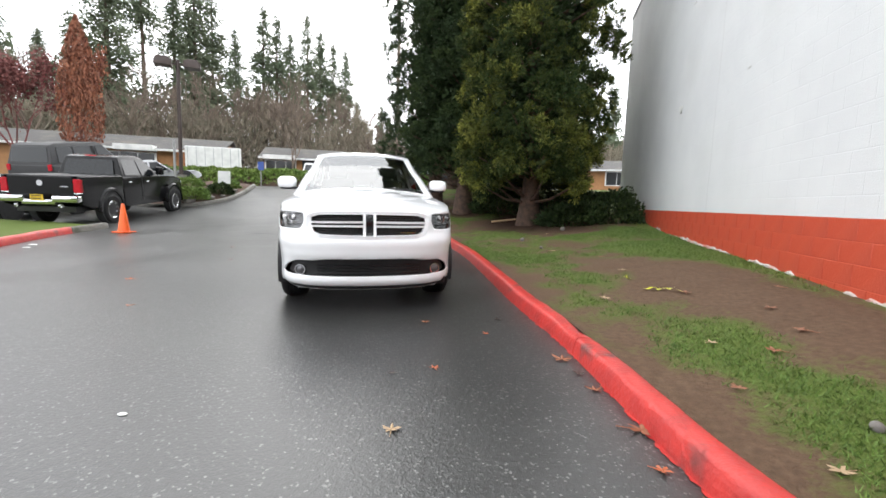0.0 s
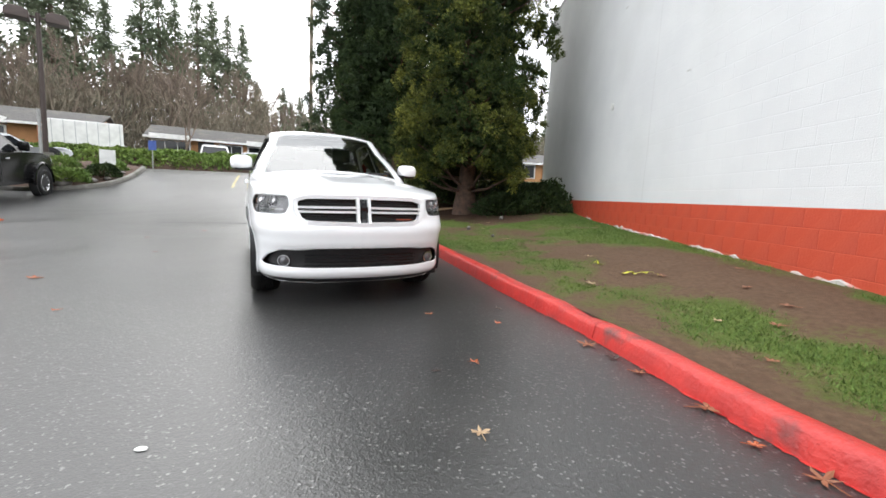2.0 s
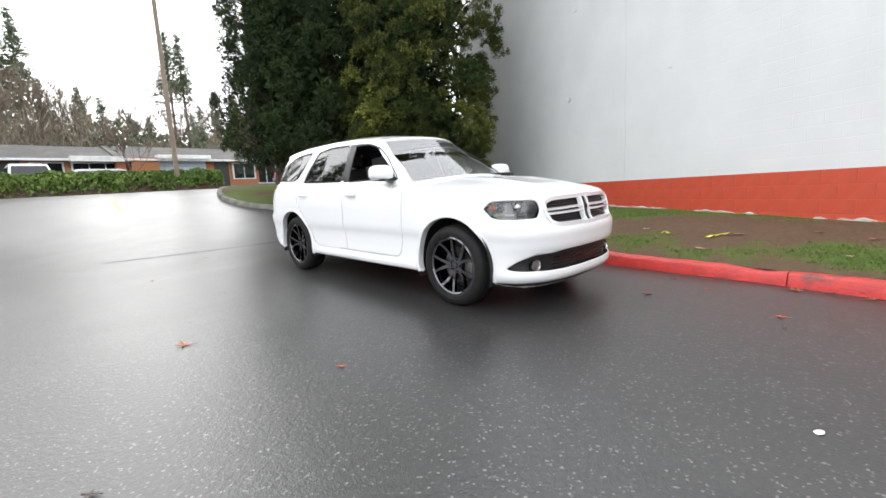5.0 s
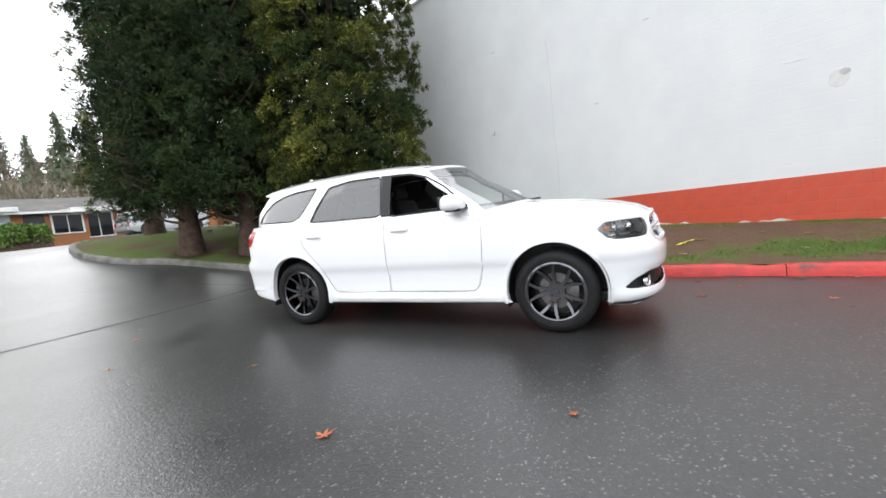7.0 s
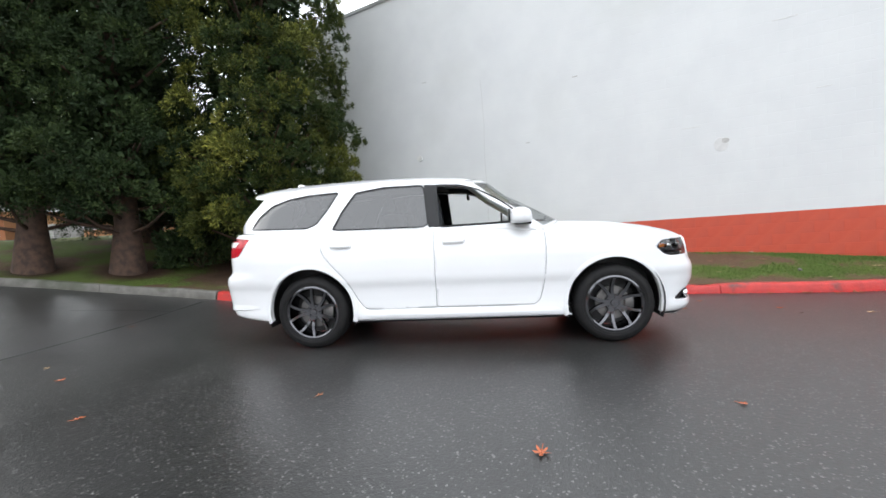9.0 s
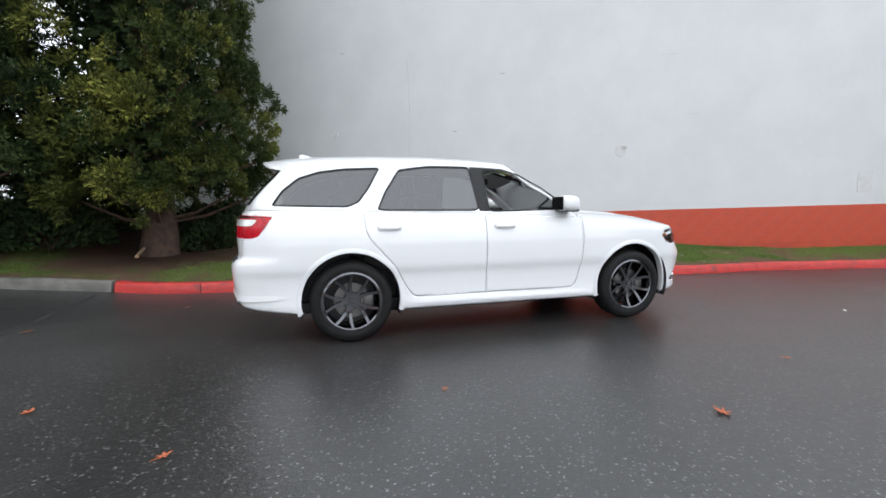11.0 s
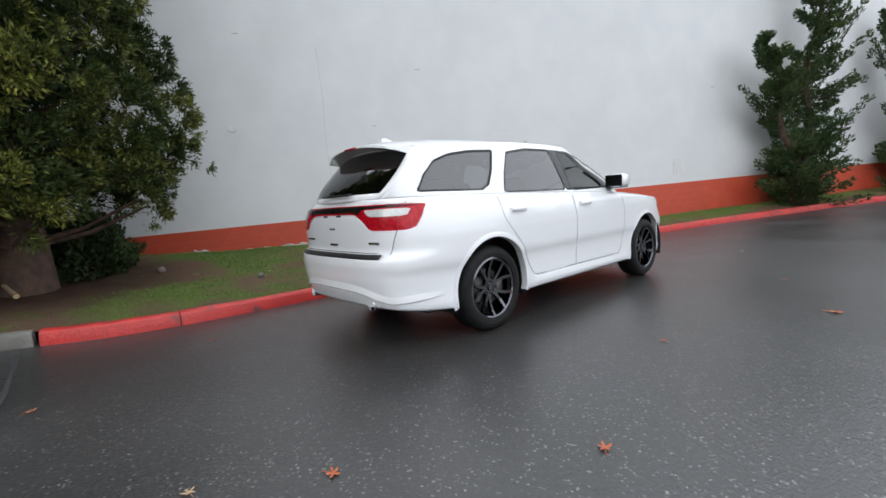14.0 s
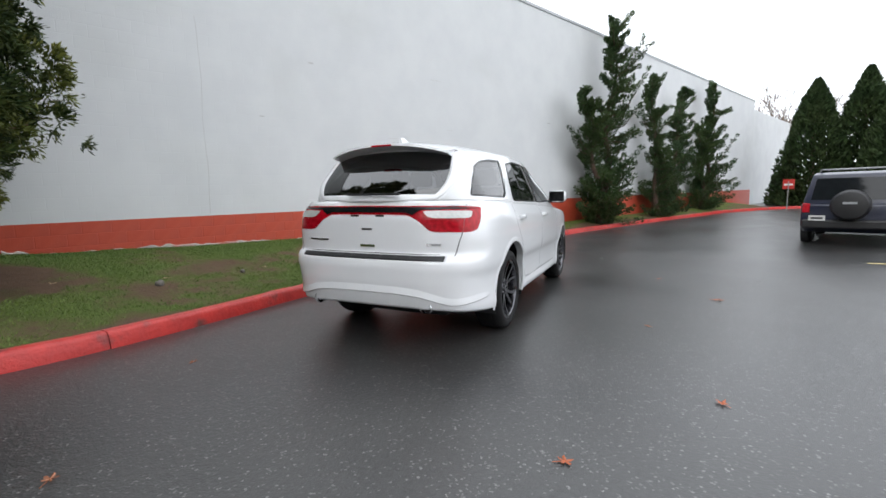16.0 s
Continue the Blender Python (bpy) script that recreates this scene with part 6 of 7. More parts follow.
def pickup():
    car = empty("pickup_truck", on_ground(-13.97, 11.9, 107.8, 3.57) @ Matrix.Diagonal((1, 1, 1.06, 1)), "dark grey crew cab pickup truck with chrome bumper", "truck")
    # cab and nose
    bm = bmesh.new()
    prism(bm, [(-1.16, .50), (-1.16, 1.30), (1.02, 1.30), (1.9, 1.27), (2.55, 1.20), (2.66, 1.02), (2.66, .52), (2.3, .42), (-1.0, .42)],
          [.98, .97, .97, .95, .86, .84, .86, .9, .97], 0.05)
    part("body", bm, GREY_PAINT, car, "", smooth=True)
    bm = bmesh.new()
    prism(bm, [(-1.14, 1.28), (-1.00, 1.86), (-.7, 1.92), (.0, 1.92), (.28, 1.86), (1.02, 1.28)], [.95, .75, .70, .70, .73, .94], 0.04)
    cab = part("cab", bm, GREY_PAINT, car, "", smooth=True)
    pane("rear_window", car, [(-1.165, -.72, 1.36), (-1.06, -.66, 1.78), (-1.06, .66, 1.78), (-1.165, .72, 1.36)], DARK_GLASS, "dark rear window")
    for s in (1, -1):
        for x0, x1, x2, x3 in ((-.98, -.20, -.20, -.88), (-.12, .70, .16, -.12)):
            pts = [(x0, .955 * s, 1.34), (x1, .955 * s, 1.34), (x2, .765 * s, 1.80), (x3, .765 * s, 1.80)]
            pane("side_window", car, pts if s < 0 else pts[::-1], DARK_GLASS, "dark side window")
        box("handle", (-.92, s * .985 - .02, 1.12), (-.74, s * .985 + .02, 1.155), CHROME, car)
        box("handle", (.02, s * .985 - .02, 1.12), (.20, s * .985 + .02, 1.155), CHROME, car)
        bm = bmesh.new()
        box_bm(bm, (.62, s * 1.10 - .13, 1.34), (.76, s * 1.10 + .13, 1.60), .05)
        part("side_mirror", bm, GREY_PAINT, car, "", smooth=True)
        box("panel_gap", (-.172, s * .975 - .006, .55), (-.160, s * .975 + .006, 1.30), GAP, car, "", 0.001)
        # bed side
        bm = bmesh.new()
        prism(bm, [(-2.98, .62), (-2.98, 1.34), (-1.19, 1.34), (-1.19, .50), (-2.6, .50)], [.05] * 5, 0.03)
        bd = part("bed_side", bm, GREY_PAINT, car, "", smooth=True)
        bd.matrix_local = Matrix.Translation((0, s * .94, 0))
        for cx in (1.785, -1.785):
            ring_bm = bmesh.new()
            rr = []
            for k in range(25):
                t = radians(-8 + 196 * k / 24)
                rr.append([ring_bm.verts.new((cx + r * math.cos(t), s * y, .46 + r * math.sin(t))) for r, y in ((.47, .90), (.47, 1.025), (.53, 1.03), (.57, .985))])
            for k in range(24):
                for j in range(3):
                    ring_bm.faces.new((rr[k][j], rr[k + 1][j], rr[k + 1][j + 1], rr[k][j + 1]))
            part("fender_flare", ring_bm, GREY_PAINT, car, "", smooth=True)
            bm = bmesh.new()
            cyl_bm(bm, .47, .47, .20, Matrix.Translation((cx, s * .90, .46)) @ Matrix.Rotation(math.pi / 2, 4, "X"), 28)
            part("wheel_well", bm, GAP, car)
            wheel(car, cx, s * .90, .41, s > 0, 0.275, 0.235, CHROME)
        # tail lamp: red with a clear lower third and a bright rim
        box("tail_lamp", (-3.015, s * .905 - .085, .93), (-2.90, s * .905 + .085, 1.27), RED_LAMP, car, "red tail lamp with chrome rim", 0.012)
        box("lamp_rim", (-3.005, s * .905 - .10, .90), (-2.95, s * .905 + .10, .926), CHROME, car)
        bm = bmesh.new()
        lathe(bm, [(.04, .1), (.055, -.06), (.05, -.07), (.04, 0), (0, .0)], 20)
        ex = part("exhaust_tip", bm, CHROME, car, "", smooth=True)
        ex.matrix_local = Matrix.Translation((-3.10, s * .55, .60)) @ Matrix.Rotation(radians(-90), 4, "Z")
    box("tailgate", (-3.01, -.815, .72), (-2.94, .815, 1.335), GREY_PAINT, car, "closed dark tailgate", 0.02)
    box("bed_floor", (-2.95, -.9, .70), (-1.2, .9, .76), BLACK, car)
    box("tonneau", (-2.98, -.90, 1.335), (-1.2, .90, 1.352), BLACK, car, "black bed cover", 0.006)
    bm = bmesh.new()
    box_bm(bm, (-3.18, -1.0, .68), (-2.96, -.34, .86), .05)
    box_bm(bm, (-3.18, .34, .68), (-2.96, 1.0, .86), .05)
    box_bm(bm, (-3.16, -.42, .62), (-2.96, .42, .76), .04)
    part("bumper", bm, CHROME, car, "chrome rear bumper", smooth=True)
    box("number_plate", (-3.19, -.16, .73), (-3.165, .16, .88), PLATE_YELLOW, car, "yellow dealer plate with dark bars", 0.004)
    for z in (.77, .835):
        box("plate_bar", (-3.194, -.12, z), (-3.188, .12, z + .022), BLACK, car, "", 0.001)
    bm = bmesh.new()
    cyl_bm(bm, .075, .06, .03, Matrix.Translation((-3.02, 0, 1.16)) @ Matrix.Rotation(math.pi / 2, 4, "Y"), 20)
    part("tailgate_badge", bm, CHROME, car, "round chrome badge")
    box("lettering_bar", (-3.016, -.70, 1.07), (-3.008, -.48, 1.09), CHROME, car, "", 0.001)
    box("brake_light", (-1.02, -.16, 1.87), (-.98, .16, 1.90), RED_LAMP, car)
    box("frame_rail", (-2.9, -.75, .42), (2.2, .75, .56), BLACK, car)
    for s in (1, -1):
        box("headlamp", (2.52, s * .70 - .15, .92), (2.65, s * .70 + .15, 1.10), WHITE_LAMP, car, "", 0.02)
    return car


pickup()


def boxy_suv(name, m, paint, label, spare=False, length=4.45, width=1.80, height=1.78, rack=True, cat="car"):
    car = empty(name, m, label, cat)
    h, w, r = length / 2, width / 2, 0.36
    k = height / 1.78
    wb = length * 0.59 / 2
    bm = bmesh.new()
    prism(bm, [(-h, .45), (-h + .02, .98 * k), (.75, 1.0 * k), (h - .35, .94 * k), (h - .05, .80 * k), (h, .45), (h - .3, .30), (-h + .3, .30)],
          [w * .97, w * .97, w * .97, w * .88, w * .80, w * .84, w * .92, w * .95], 0.05)
    part("body", bm, paint, car, "", smooth=True)
    bm = bmesh.new()
    prism(bm, [(-h + .03, .96 * k), (-h + .22, 1.66 * k), (-h + .45, 1.72 * k), (-.1, 1.72 * k), (.12, 1.66 * k), (.78, .98 * k)], [w * .95, w * .80, w * .76, w * .76, w * .79, w * .94], 0.04)
    part("cabin", bm, paint, car, "", smooth=True)
    pane("rear_window", car, [(-h - .0 + .055, -w * .78, 1.08 * k), (-h + .175, -w * .70, 1.58 * k), (-h + .175, w * .70, 1.58 * k), (-h + .055, w * .78, 1.08 * k)], DARK_GLASS, "dark rear window")
    pane("windshield", car, [(.76, w * .82, 1.05 * k), (.20, w * .70, 1.62 * k), (.20, -w * .70, 1.62 * k), (.76, -w * .82, 1.05 * k)], DARK_GLASS)
    for s in (1, -1):
        for a, b, c, d in ((-h + .32, -h + 1.0, -h + 1.0, -h + .42), (-h + 1.08, -.30, -.30, -h + 1.08), (-.22, .56, .12, -.22)):
            pts = [(a, w * .958 * s, 1.06 * k), (b, w * .958 * s, 1.06 * k), (c, w * .825 * s, 1.58 * k), (d, w * .825 * s, 1.58 * k)]
            pane("side_window", car, pts if s < 0 else pts[::-1], DARK_GLASS)
        box("tail_lamp", (-h - .015, s * w * .86 - .07, .78 * k), (-h + .08, s * w * .86 + .07, 1.0 * k), RED_LAMP, car, "red tail lamp", 0.015)
        box("headlamp", (h - .22, s * w * .62 - .14, .66 * k), (h - .04, s * w * .62 + .14, .80 * k), WHITE_LAMP, car, "", 0.03)
        for cx in (wb, -wb):
            bm = bmesh.new()
            cyl_bm(bm, .42, .42, .14, Matrix.Translation((cx, s * (w - .06), .40)) @ Matrix.Rotation(math.pi / 2, 4, "X"), 28)
            part("wheel_well", bm, GAP, car)
            wheel(car, cx, s * (w - .10), r, s > 0, .22, .21, SILVER_PAINT)
        bm = bmesh.new()
        box_bm(bm, (.48, s * (w + .10) - .10, 1.02 * k), (.60, s * (w + .10) + .10, 1.18 * k), .04)
        part("side_mirror", bm, paint, car, "", smooth=True)
        if rack:
            p = spline([(-h + .35, s * w * .66, 1.72 * k), (-h + .5, s * w * .66, 1.79 * k), (-.3, s * w * .66, 1.79 * k), (-.12, s * w * .66, 1.72 * k)], 14)
            vv, ff = [], []
            tube(vv, ff, p, [.018] * 14, 6)
            mesh_obj("roof_rack_rail", vv, ff, BLACK, car, "", smooth=True)
    box("rear_bumper", (-h - .10, -w * .93, .42), (-h + .05, w * .93, .62), BLACK if spare else paint, car, "", 0.04)
    if rack:
        for x in (-h + .8, -h + 1.5):
            box("rack_bar", (x - .03, -w * .66, 1.785 * k), (x + .03, w * .66, 1.81 * k), SILVER_PAINT, car)
    if spare:
        bm = bmesh.new()
        lathe(bm, [(0, -.30), (.20, -.30), (.30, -.275), (.345, -.20), (.35, -.08), (.32, .0)], 40)
        sp = part("spare_wheel", bm, BLACK, car, "spare wheel in a dark cover on the tailgate", smooth=True)
        sp.matrix_local = Matrix.Translation((-h, 0, .96)) @ Matrix.Rotation(radians(-90), 4, "Z")
        box("cover_mark", (-h - .306, -.12, .99), (-h - .298, .12, 1.04), SILVER_PAINT, car, "pale bar on the cover", 0.001)
        box("number_plate", (-h - .115, w * .62 - .15, .60), (-h - .095, w * .62 + .15, .72), WHITE_TRIM, car, "white plate with a dark bar", 0.002)
        box("plate_bar", (-h - .119, w * .62 - .11, .64), (-h - .113, w * .62 + .11, .68), BLACK, car, "", 0.001)
    return car


boxy_suv("car", on_ground(-5.3, -5.4, -88, 2.6), BLUE_PAINT, "dark blue sport utility car with a covered spare wheel", True, 4.35, 1.82, 1.78)
boxy_suv("car", on_ground(-17.9, 14.4, 98, 2.7) @ Matrix.Translation((0.4, 0.6, 0.75)), BLACK, "matt black boxy sport utility car behind the pickup", False, 4.6, 1.9, 1.85, False)
boxy_suv("car", on_ground(-16.75, 10.9, 106, 2.6), SILVER_PAINT, "silver car parked beside the pickup", False, 4.4, 1.78, 1.46, False)
boxy_suv("car", on_ground(-15.9, 28.6, -62, 2.6), WHITE_TRIM, "white sport utility car in front of the houses", False, 4.5, 1.85, 1.75, True)
boxy_suv("car", on_ground(-12.6, 30.4, 27, 2.6), SILVER_PAINT, "silver saloon car parked in front of the houses", False, 4.7, 1.8, 1.42, False)
boxy_suv("car", on_ground(-2.0, 33.2, 20, 2.7), SILVER_PAINT, "silver estate car parked by the far houses", False, 4.7, 1.8, 1.6, True)
boxy_suv("car", on_ground(-19.8, 19.0, 60, 2.6), SILVER_PAINT, "grey car parked by the lamp post", False, 4.3, 1.75, 1.5, False)


def trailer():
    t = empty("box_trailer", on_ground(-20.5, 24.2, 38, 3), "white enclosed box trailer behind the hedge", "trailer")
    box("body", (-1.55, -1.0, .55), (1.55, 1.0, 2.3), WHITE_TRIM, t, "", 0.05)
    for x in (-.5, .5):
        for s in (1, -1):
            wheel(t, x, s * .98, .33, s > 0, .2, .19, SILVER_PAINT)
    for x in np.linspace(-1.4, 1.4, 7):
        box("side_rib", (x - .015, -1.012, .6), (x + .015, -1.004, 2.3), SILVER_PAINT, t, "", 0.001)
    return t


trailer()

# ---- traffic cone ----
cone = empty("traffic_cone", Matrix.Translation((-9.95, 8.62, gz(-9.95, 8.62))), "orange plastic traffic cone on the drive", "cone")
bm = bmesh.new()
box_bm(bm, (-.18, -.18, 0), (.18, .18, .035), .012)
part("base", bm, ORANGE, cone)
bm = bmesh.new()
rings = [(.135, .03), (.128, .06), (.032, .70), (.026, .71), (.022, .69)]
pr = []
for k in range(28):
    a = 2 * math.pi * k / 28
    pr.append([bm.verts.new((r * math.cos(a), r * math.sin(a), z)) for r, z in rings])
for k in range(28):
    for j in range(4):
        bm.faces.new((pr[k][j], pr[(k + 1) % 28][j], pr[(k + 1) % 28][j + 1], pr[k][j + 1]))
part("body", bm, ORANGE, cone, smooth=True)

# ---- street lamps and posts ----
DARK_STEEL = mat("dark_bronze_paint", (0.05, 0.035, 0.03), 0.5, metal=0.3, scale=4)
GALV = mat("grey_galvanised", (0.33, 0.33, 0.32), 0.55, metal=0.5, scale=5)
WOOD_POLE = mat("weathered_pole_wood", (0.25, 0.2, 0.15), 0.85, scale=6, bump=0.5)
lz = gz(-17.9, 18.75)
lamp = empty("street_lamp", Matrix.Translation((-17.9, 18.75, lz)), "tall dark post with two shoebox lamp heads", "street lamp")
bm = bmesh.new()
cyl_bm(bm, .10, .085, 6.3, Matrix.Translation((0, 0, 3.15)), 12)
part("post", bm, DARK_STEEL, lamp, smooth=True)
bm = bmesh.new()
cyl_bm(bm, .26, .24, .8, Matrix.Translation((0, 0, .3)), 16)
part("footing", bm, KERB_GREY, lamp)
for s in (-1, 1):
    bm = bmesh.new()
    prism(bm, [(s * .25, 5.95), (s * .25, 6.25), (s * .45, 6.38), (s * .85, 6.38), (s * 1.0, 6.2), (s * 1.0, 5.95)], [.30, .30, .24, .24, .30, .32], .03)
    hd = part("lamp_head", bm, DARK_STEEL, lamp, "dark box lamp head")
    hd.matrix_local = Matrix.Rotation(radians(38), 4, "Z")
    ar = box("arm", (min(0, s * .3), -.04, 6.08), (max(0, s * .3), .04, 6.16), DARK_STEEL, lamp)
    ar.matrix_local = Matrix.Rotation(radians(38), 4, "Z")
for name, x, y, hh, r, label in (("post", -15.3, 15.7, 2.7, .06, "short grey steel post in the planting bed"), ("utility_pole", -9.0, 26.3, 11.0, .12, "tall grey wooden utility pole at the edge of the lot")):
    bm = bmesh.new()
    cyl_bm(bm, r, r * .8, hh, Matrix.Translation((0, 0, hh / 2 - .1)), 10)
    p = part(name, bm, GALV if r < .1 else WOOD_POLE, smooth=True)
    p.matrix_world = Matrix.Translation((x, y, gz(x, y)))
    tagged(p, label, "post")

# small boards
def board(x, y, yaw, z, w, h, colour, name, label, post=True):
    e = empty(name, Matrix.Translation((x, y, gz(x, y))) @ Matrix.Rotation(radians(yaw), 4, "Z"), label, "sign")
    box("panel", (-w / 2, -.012, z), (w / 2, .012, z + h), colour, e, "", 0.004)
    if post:
        box("leg", (-.025, .015, 0), (.025, .05, z + h * .8), GALV, e, "", 0.004)
    return e


board(-13.9, 16.95, 35, .55, .5, .55, WHITE_TRIM, "notice_board", "small white notice board in the planting bed")
board(-14.2, 20.0, 35, .9, .30, .42, mat("blue_sign_paint", (0.05, 0.1, 0.35), 0.5), "parking_sign", "small blue parking sign on a post")
far = board(-0.9, -21.6, 0, 1.2, .55, .55, mat("sign_red", (0.5, 0.03, 0.02), 0.5), "parking_sign", "small red and white parking sign on a post by the hedge")
box("sign_bar", (-.2, -.02, 1.4), (.2, .0, 1.5), WHITE_TRIM, far, "", 0.002).location.y = 0.035

# ---- planting bed ----
MULCH = mat("brown_mulch", (0.10, 0.055, 0.035), 0.95, color2=(0.05, 0.03, 0.02), scale=25, bump=1.0)
BED = spline([(-16.4, 14.6), (-15.0, 14.35), (-13.9, 14.6), (-13.05, 15.2), (-12.85, 16.0), (-13.2, 17.4), (-14.2, 19.5), (-15.4, 21.2)], 90)
kerb_run("kerb_5", BED, KERB_GREY, -1, "dark weathered kerb round the planting bed", 2.0)
bed_in = inward(BED, -1, 0.15)
vs, fs = [], []
for k in range(90):
    for j in range(6):
        u = j / 5
        x, y = bed_in[k] * (1 - u) + np.array([-17.6, 18.8]) * u
        vs.append((x, y, gz(*bed_in[k]) * (1 - u) + (gz(-17.6, 18.8) + .05) * u + .10 + .22 * math.sin(u * 2.5)))
fs = [(k * 6 + j, k * 6 + j + 1, (k + 1) * 6 + j + 1, (k + 1) * 6 + j) for k in range(89) for j in range(5)]
tagged(mesh_obj("planting_bed", vs, fs, MULCH, smooth=True), "brown mulched planting bed", "flower bed", kind="structure")
for k, (x, y, s, m_, lab) in enumerate([(-13.9, 15.15, .75, HEDGE, "low yellow-green shrub in the bed"), (-13.6, 16.3, .70, CEDAR_DARK, "round dark green shrub in the bed"),
                                        (-14.6, 15.6, .6, CEDAR_DARK, "dark shrub by the post"), (-14.5, 17.8, .7, HEDGE, "green shrub in the bed"), (-16.0, 17.2, .9, HEDGE, "spreading green shrub in the mulched bed")]):
    bush("bush", x, y, gz(x, y) + .2, s * .85, s * .85, s * .68, 2200, m_, 90 + k, lab)
STONE = mat("grey_stone", (0.22, 0.2, 0.18), 0.85, color2=(0.13, 0.12, 0.11), scale=5, bump=0.6)
for k, (x, y, s) in enumerate([(-13.85, 14.85, .26), (-13.35, 15.5, .14), (-13.2, 16.0, .11), (-13.3, 16.6, .12), (-13.6, 17.3, .1)]):
    bm = bmesh.new()
    bmesh.ops.create_icosphere(bm, subdivisions=3, radius=1)
    for v in bm.verts:
        v.co *= (1 + .25 * noise.noise(v.co * 1.5 + Vector((k, 0, 0)))) * s
        v.co.z *= .65
    ob = part("stone", bm, STONE, smooth=True)
    ob.matrix_world = Matrix.Translation((x, y, gz(x, y) + .14 + s * .35))
    tagged(ob, "rough grey stone in the planting bed", "stone", "bed stones")

# ---- houses ----
SIDING = mat("tan_wood_siding", (0.40, 0.20, 0.08), 0.75, color2=(0.34, 0.17, 0.07), scale=4, bump=0.3)
BRICKY = mat("orange_brick", (0.36, 0.15, 0.06), 0.85, color2=(0.28, 0.11, 0.05), scale=12, bump=0.5)
PALE = mat("pale_blue_siding", (0.5, 0.56, 0.6), 0.7, scale=3)
SHINGLE = mat("grey_shingle_roof", (0.10, 0.095, 0.09), 0.9, color2=(0.07, 0.066, 0.063), scale=6, bump=0.6, stain=(0.13, 0.12, 0.10), stain_scale=1.0)


def house(cx, cy, yaw, length, depth, eave, ridge, siding, label, openings):
    """A low house; its front faces local -y. openings: (x, width, sill, height, kind)."""
    m = Matrix.Translation((cx, cy, gz(cx, cy))) @ Matrix.Rotation(radians(yaw), 4, "Z")
    h = empty("house", m, label, "house", "row of low houses")
    L, D = length / 2, depth / 2
    bm = bmesh.new()
    prof = [(-D, -.5), (-D, eave), (0, ridge - .06), (D, eave), (D, -.5)]
    a = [bm.verts.new((-L, y, z)) for y, z in prof]
    b = [bm.verts.new((L, y, z)) for y, z in prof]
    bm.faces.new(a)
    bm.faces.new(b[::-1])
    for k in range(5):
        bm.faces.new((a[k], b[k], b[(k + 1) % 5], a[(k + 1) % 5]))
    part("wall", bm, siding, h)
    for s in (-1, 1):
        o = .55
        sl = (ridge - eave) / D
        pts = [(-L - .35, s * (D + o), eave - sl * o), (L + .35, s * (D + o), eave - sl * o), (L + .35, 0, ridge), (-L - .35, 0, ridge)]
        rf = pane("roof", h, pts if s < 0 else pts[::-1], SHINGLE, "grey shingle roof slope", t=.10)
        box("gutter", (-L - .35, s * (D + o) - .05, eave - sl * o - .10), (L + .35, s * (D + o) + .05, eave - sl * o + .03), WHITE_TRIM if s < 0 else GALV, h, "", 0.01)
    for x, w, sill, hh, kind in openings:
        y = -D
        if kind == "window":
            wn_ = box("window", (x - w / 2, y - .03, sill), (x + w / 2, y + .02, sill + hh), DARK_GLASS, h, "dark window in a white frame", 0.004)
            for q in (-1, 1):
                box("frame", (x + q * w / 2 - .05, y - .06, sill - .05), (x + q * w / 2 + .05, y - .005, sill + hh + .05), WHITE_TRIM, wn_, "", 0.004)
            for zz in (sill - .05, sill + hh - .02):
                box("frame", (x - w / 2, y - .06, zz), (x + w / 2, y - .005, zz + .07), WHITE_TRIM, wn_, "", 0.004)
            for q in np.linspace(-w / 2, w / 2, max(2, int(w / .7) + 1))[1:-1]:
                box("mullion", (x + q - .025, y - .055, sill), (x + q + .025, y - .005, sill + hh), WHITE_TRIM, wn_, "", 0.004)
        elif kind == "garage":
            g = box("garage_door", (x - w / 2, y - .04, 0), (x + w / 2, y + .02, hh), PALE, h, "pale panelled garage door", 0.01)
            for zz in (.55, 1.1, 1.65):
                box("panel_line", (x - w / 2, y - .046, zz), (x + w / 2, y - .038, zz + .03), GALV, g, "", 0.001)
        elif kind == "fascia":
            box("awning", (x - w / 2, y - .75, sill), (x + w / 2, y - .0, sill + hh), WHITE_TRIM, h, "white porch fascia", 0.02)
        elif kind == "pier":
            box("pier", (x - w / 2, y - .5, 0), (x + w / 2, y + .02, hh), BRICKY, h, "orange brick pier", 0.01)
        else:
            box("door", (x - w / 2, y - .03, 0), (x + w / 2, y + .02, hh), BLACK, h, "dark door", 0.01)
    return h


house(-30.5, 24.2, 27, 17.5, 7.0, 2.3, 3.35, SIDING, "long low tan house with a grey shingle roof",
      [(-7.2, 1.8, .9, 1.1, "window"), (-4.0, 1.0, 0, 2.0, "door"), (-1.0, 2.4, .8, 1.2, "window"), (2.4, 1.6, .9, 1.0, "window"), (4.2, 2.2, 2.0, .35, "fascia"), (4.2, 2.0, .7, 1.2, "window"), (7.2, 1.2, 0, 2.2, "pier")])
house(-18.6, 34.8, 27, 8.6, 7.0, 2.25, 3.25, SIDING, "low tan house with a white porch band",
      [(-3.1, 2.4, 1.95, .32, "fascia"), (-3.1, 2.2, .5, 1.4, "window"), (-1.0, 1.0, 0, 2.0, "door"), (.6, 1.4, .8, 1.1, "window"), (2.9, 2.6, 1.95, .32, "fascia"), (2.9, 2.4, .3, 1.6, "window"), (4.0, .5, 0, 2.2, "pier")])
